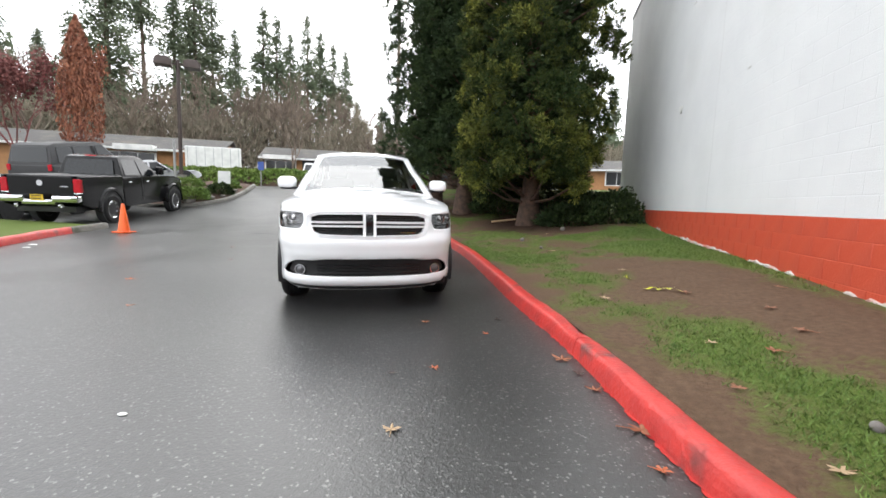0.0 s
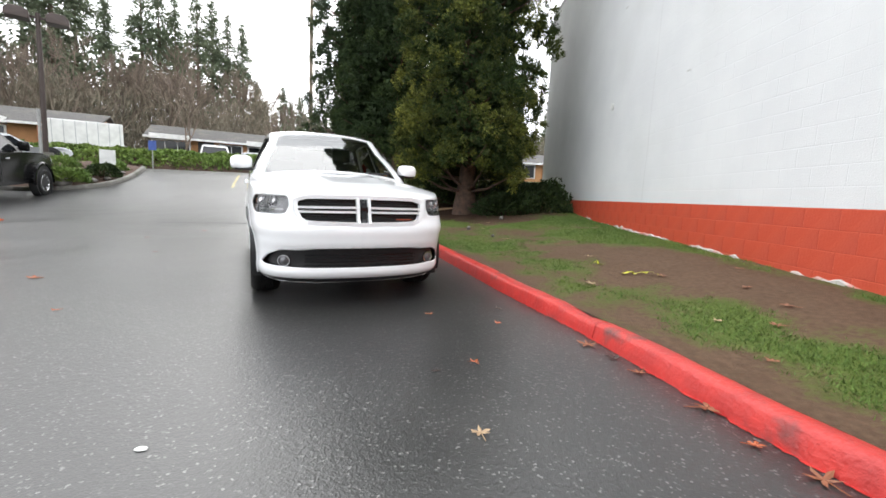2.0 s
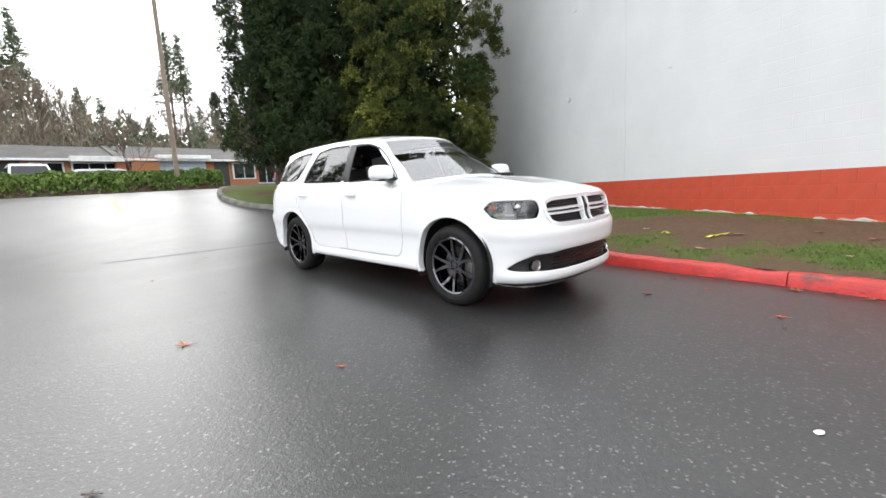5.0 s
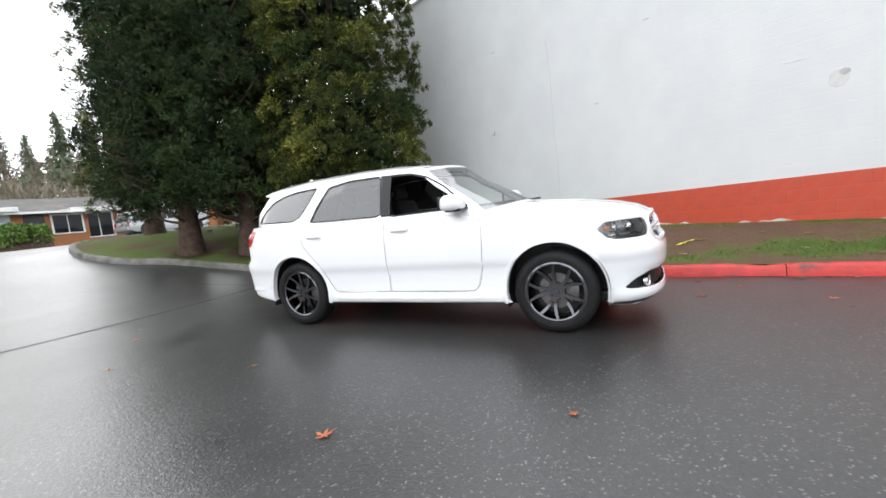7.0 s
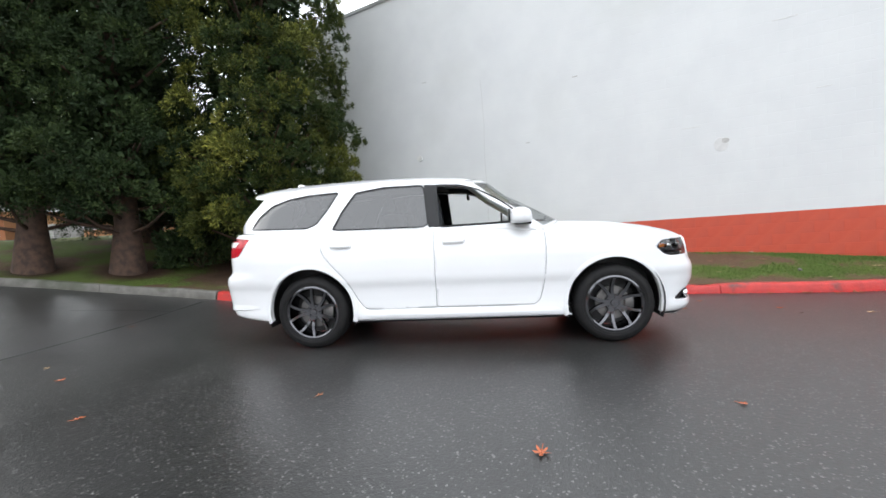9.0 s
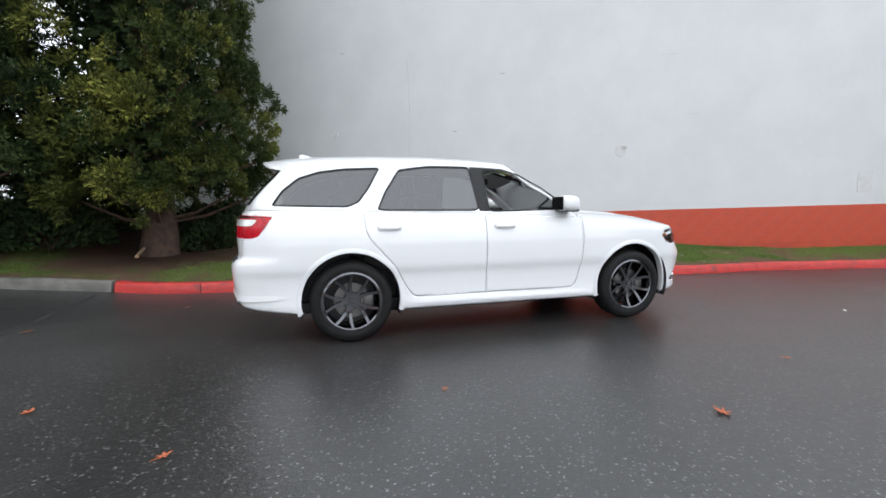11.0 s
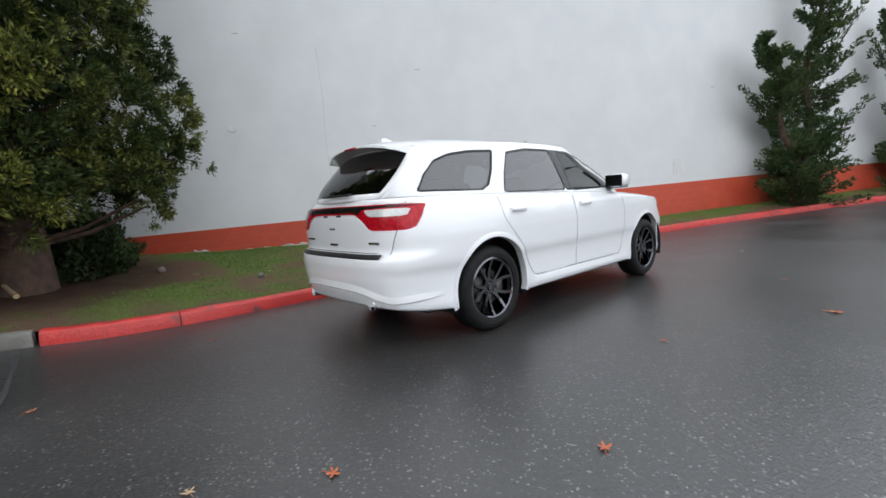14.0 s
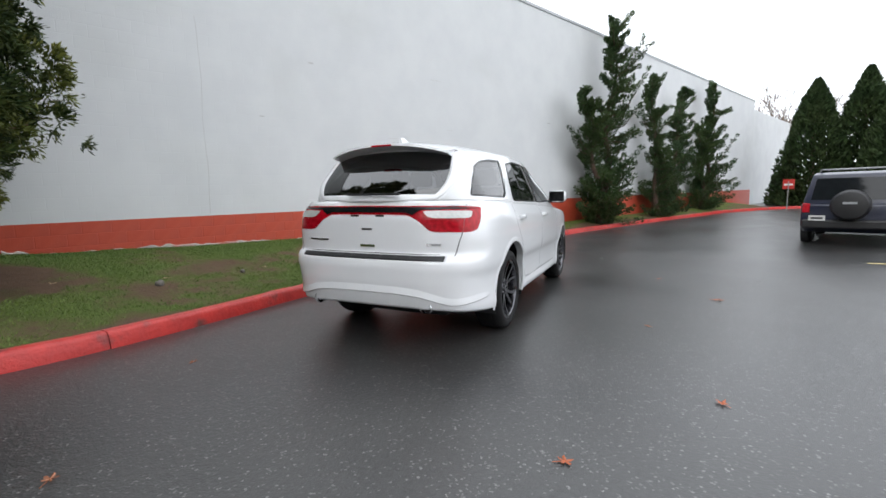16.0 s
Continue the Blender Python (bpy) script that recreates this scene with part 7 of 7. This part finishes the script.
house(-11.0, 38.5, 27, 8.6, 7.0, 2.25, 3.3, BRICKY, "low brick house with a pale garage door",
      [(-3.2, 1.5, 0, 2.2, "pier"), (-.9, 2.9, 0, 2.1, "garage"), (-.9, 3.2, 2.12, .25, "fascia"), (1.6, 1.0, 0, 2.0, "door"), (3.2, 1.6, .8, 1.1, "window")])
house(-3.0, 41.5, 12, 9.0, 7.0, 2.3, 3.3, BRICKY, "low brick house with a pale blue front",
      [(-3.0, 2.6, 1.95, .3, "fascia"), (-3.2, 2.2, .4, 1.5, "window"), (-.9, .6, 0, 2.2, "pier"), (2.0, 3.6, 0, 1.5, "garage"), (2.0, 3.6, 1.5, .55, "window"), (2.0, 3.9, 2.08, .25, "fascia")])
house(8.5, 43.0, 2, 10.0, 7.0, 2.3, 3.3, SIDING, "low house beyond the lawn", [(-2.5, 1.8, .9, 1.1, "window"), (1.0, 1.0, 0, 2.0, "door"), (3.2, 1.8, .9, 1.1, "window")])
# striped awning board on the long house
e = empty("banner", Matrix.Translation((-24.9, 16.9, gz(-24.9, 16.9))) @ Matrix.Rotation(radians(27), 4, "Z"), "blue, white and red striped banner board on posts", "banner")
box("board", (-.65, -.03, 1.0), (.65, .03, 1.75), mat("banner_blue", (0.05, 0.06, 0.3), 0.6), e)
box("stripe", (-.65, -.036, 1.75), (.65, .03, 2.0), mat("banner_red", (0.4, 0.03, 0.03), 0.6), e)
for x in (-.45, -.15, .15, .45):
    box("stripe", (x - .06, -.038, 1.1), (x + .06, -.032, 1.55), WHITE_TRIM, e, "", 0.001)
for x in (-.55, .55):
    box("leg", (x - .03, .03, 0), (x + .03, .08, 1.9), GALV, e)

# utility box under the trees
box("utility_box", (-.5, -.35, 0), (.5, .35, .75), mat("pale_concrete", (0.4, 0.39, 0.36), 0.85, scale=4), m=Matrix.Translation((0.6, 26.2, gz(.6, 26.2))))
tagged(bpy.data.objects["utility_box"], "pale concrete utility box beyond the lawn", "utility box")


# ---- dense clipped cedars at the far end of the wall ----
def cone_hedge(x, y, height, radius, seed):
    rg = np.random.default_rng(seed)
    t = empty("arborvitae", Matrix.Translation((x, y, gz(x, y))), "tall dense dark conical hedge tree", "tree", "far hedge trees")
    n = 15000
    f = rg.uniform(0, 1, n) ** 1.4
    a = rg.uniform(0, 2 * math.pi, n)
    lob = 1 + .10 * np.sin(4 * a + 6 * f + seed) + .06 * np.sin(9 * a - 11 * f)
    r = radius * (1 - f ** 1.6) ** .8 * lob * rg.uniform(.74, 1.05, n)
    c = np.stack([np.cos(a) * r, np.sin(a) * r, .1 + f * height], 1)
    vs, fs = [], []
    tube(vs, fs, [(0, 0, -.1), (0, 0, height * .5), (0, 0, height * .95)], [.2, .15, .03], 6)
    mesh_obj("trunk", vs, fs, BARK, t)
    leaves_mesh("crown", c, np.stack([np.cos(a), np.sin(a), np.full(n, 1.2)], 1), .36, .07, rg, CONE_GREEN, t)


for k, (x, y, hh, r) in enumerate([(-0.9, -28.2, 8.2, 2.1), (-3.3, -29.0, 8.6, 2.0), (-4.9, -27.0, 6.6, 2.0), (-7.6, -28.0, 7.5, 2.2), (-10.5, -29, 8, 2.3), (-13.5, -28, 7.5, 2.3)]):
    cone_hedge(x, y, hh, r, 120 + k)
for k, (x, y, s) in enumerate([(6, -52, 1.1), (2, -55, 1.0), (-3, -56, 1.1), (-8, -54, 1.0), (10, -56, 1.1)]):
    stand(bares[k % 3], x, y, s)


# ---- marks, cracks, leaves and grass ----
def ground_ribbon(name, pts, width, material, label, lift=0.004, cat="marking"):
    p = spline(pts, 24)
    d = np.gradient(p, axis=0)
    d /= np.linalg.norm(d, axis=1)[:, None]
    nr = np.stack([-d[:, 1], d[:, 0]], 1)
    w = width * (np.ones(24) if width > 0.05 else (0.4 + 0.9 * np.random.default_rng(5).uniform(0, 1, 24)))
    vs = []
    for k in range(24):
        for s in (-1, 1):
            x, y = p[k] + nr[k] * s * w[k] / 2
            vs.append((x, y, gz(x, y) + lift))
    fs = [(2 * k, 2 * k + 2, 2 * k + 3, 2 * k + 1) for k in range(23)]
    return tagged(mesh_obj(name, vs, fs, material), label, cat, kind="structure")


STRIPE = mat("worn_yellow_paint", (0.62, 0.5, 0.22), 0.6, color2=(0.5, 0.42, 0.22), scale=12, stain=(0.1, 0.1, 0.09), stain_scale=6, stain_at=(0.5, 0.7))
STRIPE_W = mat("worn_white_paint", (0.6, 0.6, 0.57), 0.6, color2=(0.45, 0.45, 0.43), scale=12, stain=(0.1, 0.1, 0.09), stain_scale=6, stain_at=(0.5, 0.7))
ground_ribbon("parking_line_1", [(-8.62, 15.96), (-9.1, 17.2), (-9.7, 18.8)], 0.10, STRIPE, "worn pale yellow parking line")
ground_ribbon("parking_line_2", [(-6.9, 24.5), (-9.5, 25.1), (-13.5, 24.4)], 0.12, STRIPE_W, "worn pale edge line of the upper lot")
ground_ribbon("parking_line_3", [(-5.9, -0.75), (-6.6, -0.9), (-8.2, -1.3)], 0.11, STRIPE, "worn yellow parking line")
ground_ribbon("crack_1", [(-2.7, 11.25), (-3.45, 10.91), (-4.3, 10.55), (-5.62, 10.08), (-7.2, 9.7)], 0.05, GAP, "dark open crack across the asphalt", cat="crack")
ground_ribbon("crack_2", [(-3.4, 10.9), (-3.6, 11.5), (-4.2, 12.4)], 0.02, GAP, "thin dark crack in the asphalt", cat="crack")

LEAF_BROWN = mat("brown_leaf", (0.25, 0.10, 0.05), 0.6, color2=(0.26, 0.10, 0.05), scale=30)
LEAF_ORANGE = mat("orange_leaf", (0.38, 0.10, 0.04), 0.55, color2=(0.4, 0.11, 0.04), scale=30)
LEAF_PALE = mat("pale_leaf", (0.36, 0.25, 0.15), 0.6, color2=(0.4, 0.28, 0.16), scale=30)
LEAF_DARK = mat("dark_wet_leaf", (0.05, 0.028, 0.02), 0.4)
TAPE = mat("yellow_tape", (0.62, 0.60, 0.05), 0.4)


def leaf(x, y, z, size, material, seed, label, lobes=5):
    """A curled fallen leaf with pointed lobes."""
    rg = np.random.default_rng(seed)
    bm = bmesh.new()
    n = lobes * 4
    c = bm.verts.new((0, 0, 0.006))
    ring = []
    turn = rg.uniform(0, 6.28)
    for k in range(n):
        a = 2 * math.pi * k / n
        r = size * (0.28 + 0.72 * abs(math.cos(a * lobes / 2)) ** 1.6) * rg.uniform(0.75, 1.1) * (1.0 if abs(a - math.pi) > 0.5 else 0.6)
        ring.append(bm.verts.new((r * math.cos(a + turn), r * math.sin(a + turn) * 0.85, 0.004 + 0.35 * size * (r / size) ** 2 * rg.uniform(0, 1))))
    for k in range(n):
        bm.faces.new((c, ring[k], ring[(k + 1) % n]))
    box_bm(bm, (0, -size * .03, 0.003), (size * 1.3, size * .03, 0.006), 0, Matrix.Rotation(turn + math.pi, 4, "Z"))
    ob = part("fallen_leaf", bm, material)
    ob.matrix_world = Matrix.Translation((x, y, z))
    return tagged(ob, label, "leaf", "fallen leaves")


for k, (x, y, s, m_) in enumerate([(0.28, 3.19, .11, LEAF_BROWN), (0.64, 2.29, .12, LEAF_BROWN), (-.60, 2.77, .055, LEAF_ORANGE), (-.93, 3.77, .07, LEAF_BROWN), (-4.99, 4.37, .085, LEAF_ORANGE),
                                   (0.46, 2.72, .07, LEAF_BROWN), (0.38, 2.95, .06, LEAF_DARK), (0.78, 1.72, .10, LEAF_BROWN), (0.66, 1.95, .06, LEAF_ORANGE), (-0.62, 1.95, .07, LEAF_PALE),
                                   (-.35, 3.6, .05, LEAF_ORANGE), (-.30, 4.05, .05, LEAF_DARK), (-0.85, 2.6, .04, LEAF_DARK), (-5.6, 8.6, .06, LEAF_ORANGE), (-5.5, 9.2, .05, LEAF_PALE), (-4.2, 10.4, .06, LEAF_BROWN),
                                   (-5.9, 7.4, .06, LEAF_ORANGE), (-3.0, 9.6, .05, LEAF_BROWN), (-4.9, 6.1, .05, LEAF_BROWN), (-3.9, 3.4, .05, LEAF_ORANGE), (-1.9, 11.0, .06, LEAF_BROWN), (-5.0, 2.6, .05, LEAF_DARK)]):
    leaf(x, y, gz(x, y) + 0.004, s * .8, m_, 200 + k, "fallen lobed leaf lying on the wet asphalt")


def lawn_at(x, y):
    k = int(np.argmin(np.abs(edge[:, 1] - y)))
    x0, x1 = edge[k][0], WALL_X + 0.05
    return lawn_height(x, y, min(1, max(0, (x - x0) / (x1 - x0))), x1 - x0), x - x0


for k, (x, y, s, m_) in enumerate([(1.13, 5.82, .07, LEAF_PALE), (1.5, 4.6, .07, LEAF_BROWN), (1.94, 3.94, .06, LEAF_BROWN), (1.6, 3.1, .06, LEAF_BROWN), (1.3, 3.3, .05, LEAF_PALE), (1.9, 3.4, .07, LEAF_BROWN),
                                   (0.75, 4.6, .07, LEAF_PALE), (1.2, 2.6, .05, LEAF_BROWN), (2.1, 2.6, .06, LEAF_BROWN), (0.3, 7.9, .06, LEAF_PALE), (0.0, 9.3, .05, LEAF_PALE), (1.3, 1.9, .06, LEAF_PALE), (0.2, 10.4, .05, LEAF_PALE),
                                   (2.0, 1.2, .07, LEAF_PALE), (2.3, 4.6, .05, LEAF_BROWN), (1.0, 7.0, .05, LEAF_BROWN)]):
    leaf(x, y, lawn_at(x, y)[0] + 0.012, s, m_, 240 + k, "fallen leaf lying on the patchy lawn")
tp = spline([(1.18, 4.88, 0), (1.25, 4.80, .03), (1.32, 4.82, .0), (1.42, 4.70, .03), (1.50, 4.62, 0.0)], 20)
vs = []
for k, p in enumerate(tp):
    z = lawn_at(p[0], p[1])[0] + .012 + p[2]
    vs += [(p[0] + .012 * math.sin(k), p[1] + .022, z), (p[0] - .012 * math.sin(k), p[1] - .022, z + .012 * math.cos(k * 1.3))]
tagged(mesh_obj("plastic_tape", vs, [(2 * k, 2 * k + 2, 2 * k + 3, 2 * k + 1) for k in range(19)], TAPE), "crumpled strip of yellow plastic tape on the lawn", "litter")
tp = spline([(1.08, 5.5, 0), (1.11, 5.45, .03), (1.09, 5.38, .01), (1.14, 5.33, 0)], 12)
vs = []
for k, p in enumerate(tp):
    z = lawn_at(p[0], p[1])[0] + .012 + p[2]
    vs += [(p[0], p[1] + .02, z), (p[0] + .01 * math.cos(k), p[1] - .02, z + .01)]
tagged(mesh_obj("plastic_tape", vs, [(2 * k, 2 * k + 2, 2 * k + 3, 2 * k + 1) for k in range(11)], TAPE), "small scrap of yellow plastic tape on the lawn", "litter")
for k, (x, y, s) in enumerate([(-2.04, 1.715, .02), (-9.3, 6.2, .06), (-9.0, 5.9, .05)]):
    bm = bmesh.new()
    bmesh.ops.create_icosphere(bm, subdivisions=2, radius=s)
    for v in bm.verts:
        v.co.x *= 1.4
        v.co.z *= .25
        v.co += Vector((noise.noise(v.co * 40), noise.noise(v.co * 37 + Vector((3, 0, 0))), 0)) * s * .3
    ob = part("paper_scrap", bm, WHITE_TRIM)
    ob.matrix_world = Matrix.Translation((x, y, gz(x, y) + s * .2))
    tagged(ob, "small white paper scrap on the asphalt", "litter")
for k, (x, y, s) in enumerate([(-.3, 9.4, .05), (0.1, 8.3, .035), (.6, 11.0, .06), (1.6, 2.2, .03)]):
    bm = bmesh.new()
    bmesh.ops.create_icosphere(bm, subdivisions=2, radius=s)
    for v in bm.verts:
        v.co *= 1 + .3 * noise.noise(v.co * 30)
    ob = part("stone", bm, STONE, smooth=True)
    ob.matrix_world = Matrix.Translation((x, y, lawn_at(x, y)[0] + s * .5))
    tagged(ob, "small pale stone lying on the lawn", "stone")
bm = bmesh.new()
cyl_bm(bm, .03, .025, .9, Matrix.Rotation(math.pi / 2, 4, "Y"), 8)
ob = part("cut_branch", bm, LEAF_PALE)
ob.matrix_world = Matrix.Translation((-0.9, 12.2, gz(-.9, 12.2) + .33)) @ Matrix.Rotation(radians(35), 4, "Z") @ Matrix.Rotation(radians(-6), 4, "Y")
tagged(ob, "pale cut branch lying under the cedar", "branch")

# marks on the wall
PATCH = mat("grey_repair_patch", (0.66, 0.66, 0.65), 0.7, color2=(0.60, 0.60, 0.59), scale=10, bump=0.5)
CHIP = mat("bare_chip", (0.52, 0.51, 0.49), 0.9, scale=12, bump=0.5)


def wall_mark(name, y, z, w, h, material, label, round_=False, deep=0.006):
    bm = bmesh.new()
    if round_:
        v = cyl_bm(bm, 1, 0.94, 1, Matrix.Rotation(-math.pi / 2, 4, "Y"), 28)
        for q in bm.verts:
            q.co = Vector((q.co.x * deep, q.co.y * w / 2 * (1 + .10 * noise.noise(q.co * 2)), q.co.z * h / 2 * (1 + .1 * noise.noise(q.co * 2 + Vector((5, 0, 0))))))
    else:
        box_bm(bm, (-deep, -w / 2, -h / 2), (deep, w / 2, h / 2), min(deep, .004))
    ob = part(name, bm, material)
    ob.matrix_world = Matrix.Translation((WALL_X - 0.004, y, z))
    return tagged(ob, label, "wall mark")


wall_mark("wall_patch", 3.12, 2.555, .24, .27, PATCH, "round grey repair patch on the white wall", True)
wall_mark("wall_chip", 3.05, 2.62, .13, .10, CHIP, "bare chipped spot in the repair patch", True, 0.009)
wall_mark("wall_patch", -1.81, 1.68, .28, .42, PATCH, "grey rectangular repair patch on the white wall")
wall_mark("round_boss", 9.9, 3.26, .16, .16, WHITE_TRIM, "white round boss on the wall", True, 0.05)
for y, z, w in ((5.75, 4.45, .12), (9.6, 5.2, .12), (2.1, 4.6, .36), (1.6, 3.3, .22), (6.9, 3.2, .10), (-3.2, 3.9, .2), (3.6, 2.95, .3)):
    wall_mark("wall_scuff", y, z, w, .022, PATCH if w > .2 else CHIP, "small scuff on the white wall paint", deep=0.003)

p = spline([(8.0, 4.9), (7.98, 3.9), (8.02, 3.0), (8.0, 2.2), (8.04, 1.24)], 40)
vs = []
for k, (y, z) in enumerate(p):
    w = .003 + .002 * bumpy(y, z, 9)
    y += .012 * bumpy(z, 3, 4)
    vs += [(WALL_X - .004, y - w, z), (WALL_X - .004, y + w, z)]
tagged(mesh_obj("wall_crack", vs, [(2 * k, 2 * k + 1, 2 * k + 3, 2 * k + 2) for k in range(39)], CHIP), "thin upright crack in the white wall paint", "wall mark")

# red paint splashed over the asphalt along the foot of the kerb
foot = KERB[(KERB[:, 1] > 0.4) & (KERB[:, 1] < 5.2)]
foot = spline(foot[::6], 220)
g = np.gradient(foot, axis=0)
g /= np.linalg.norm(g, axis=1)[:, None]
vs = []
for k, (x, y) in enumerate(foot):
    w = max(.002, .010 + .022 * bumpy(x, y, 5) + .028 * bumpy(x, y, 23)) * (1 if 1.0 < y < 4.2 else .4)
    for o in (-.01, w):
        vs.append((x - g[k, 1] * o, y + g[k, 0] * o, gz(x, y) + .004))
tagged(mesh_obj("paint_spill", vs, [(2 * k, 2 * k + 2, 2 * k + 3, 2 * k + 1) for k in range(219)], KERB_RED), "ragged red paint splashed along the foot of the kerb", "marking", kind="structure")

# grass blades on the near bank: too many to count
rg = np.random.default_rng(404)
cand = []
while len(cand) < 60000:
    y = rg.uniform(0.2, 13.5) if rg.uniform() < .85 else rg.uniform(-8, 0.2)
    k = int(np.argmin(np.abs(edge[:, 1] - y)))
    x = rg.uniform(edge[k][0] + .02, WALL_X - .01)
    c = cover_at(x, y, x - edge[k][0]) + .25 * bumpy(x, y, 14)
    if c > 0.45 + .25 * rg.uniform():
        cand.append((x, y))
cand = np.array(cand)
gzv = np.array([lawn_at(x, y)[0] for x, y in cand])
hh = rg.uniform(.010, .034, len(cand))
an = rg.uniform(0, 2 * math.pi, len(cand))
le = rg.normal(0, .018, (len(cand), 2))
wv = .0045
p0 = np.stack([cand[:, 0] - np.cos(an) * wv, cand[:, 1] - np.sin(an) * wv, gzv - .003], 1)
p1 = np.stack([cand[:, 0] + np.cos(an) * wv, cand[:, 1] + np.sin(an) * wv, gzv - .003], 1)
p2 = np.stack([cand[:, 0] + le[:, 0], cand[:, 1] + le[:, 1], gzv + hh], 1)
me = bpy.data.meshes.new("grass")
n = len(cand)
me.vertices.add(3 * n)
me.vertices.foreach_set("co", np.stack([p0, p1, p2], 1).astype(np.float32).ravel())
me.loops.add(3 * n)
me.loops.foreach_set("vertex_index", np.arange(3 * n, dtype=np.int32))
me.polygons.add(n)
me.polygons.foreach_set("loop_start", np.arange(0, 3 * n, 3, dtype=np.int32))
me.update(calc_edges=True)
me.materials.append(GRASS)
tagged(new("grass", me), "short green grass blades in thin patches", "grass", kind="stuff")

# chipped footing along the foot of the band
vs, fs = [], []
ys = np.arange(2.7, 11.0, .06)
for k, y in enumerate(ys):
    top = gz(2.7, y) + .415 + .06 * bumpy(y, 0, 1.1) + .06 * bumpy(y, 4, 7)
    vs += [(WALL_X - .022, y, 0.0), (WALL_X - .022, y, top), (WALL_X + .02, y, top + .03)]
fs = [(k * 3 + j, (k + 1) * 3 + j, (k + 1) * 3 + j + 1, k * 3 + j + 1) for k in range(len(ys) - 1) for j in range(2)]
tagged(mesh_obj("footing", vs, fs, FOOTING, wall_band), "chipped pale concrete footing under the red band")

# ---- painted blocks ----
def block_mesh(name, w, h, material):
    """One block face, proud of the wall, with eased edges; its face looks along -x."""
    e, d = .005, .003
    a = [(0, -w / 2, -h / 2), (0, w / 2, -h / 2), (0, w / 2, h / 2), (0, -w / 2, h / 2)]
    b = [(-d, -w / 2 + e, -h / 2 + e), (-d, w / 2 - e, -h / 2 + e), (-d, w / 2 - e, h / 2 - e), (-d, -w / 2 + e, h / 2 - e)]
    me = bpy.data.meshes.new(name)
    me.from_pydata(a + b, [], [(4, 7, 6, 5), (0, 4, 5, 1), (1, 5, 6, 2), (2, 6, 7, 3), (3, 7, 4, 0)])
    me.materials.append(material)
    return me


bmesh_red = block_mesh("block", .396, .196, RED_WALL)
for row in range(4):
    z = BAND - .1 - .2 * row
    for k in range(44):
        y = -2.6 + .4 * k + (.2 if row % 2 else 0)
        if y > 15.9:
            continue
        ob = new("block", bmesh_red)
        ob.parent = wall_band
        ob.location = (WALL_X - .0005, y, z)
# the white courses above: past counting, one joined sheet
vs, fs = [], []
for row in range(32):
    z = BAND + .1 + .2 * row
    for k in range(80):
        y = -15.2 + .4 * k + (.2 if row % 2 else 0)
        if y > 16.3 or z > WALL_TOP - .1:
            continue
        b0 = len(vs)
        w, h, e, d = .398, .198, .006, .0012
        vs += [(WALL_X, y - w / 2, z - h / 2), (WALL_X, y + w / 2, z - h / 2), (WALL_X, y + w / 2, z + h / 2), (WALL_X, y - w / 2, z + h / 2),
               (WALL_X - d, y - w / 2 + e, z - h / 2 + e), (WALL_X - d, y + w / 2 - e, z - h / 2 + e), (WALL_X - d, y + w / 2 - e, z + h / 2 - e), (WALL_X - d, y - w / 2 + e, z + h / 2 - e)]
        fs += [tuple(b0 + i for i in f) for f in ((4, 7, 6, 5), (0, 4, 5, 1), (1, 5, 6, 2), (2, 6, 7, 3), (3, 7, 4, 0))]
tagged(mesh_obj("block_courses", vs, fs, WHITE_WALL), "white painted concrete block courses", "wall", kind="stuff")
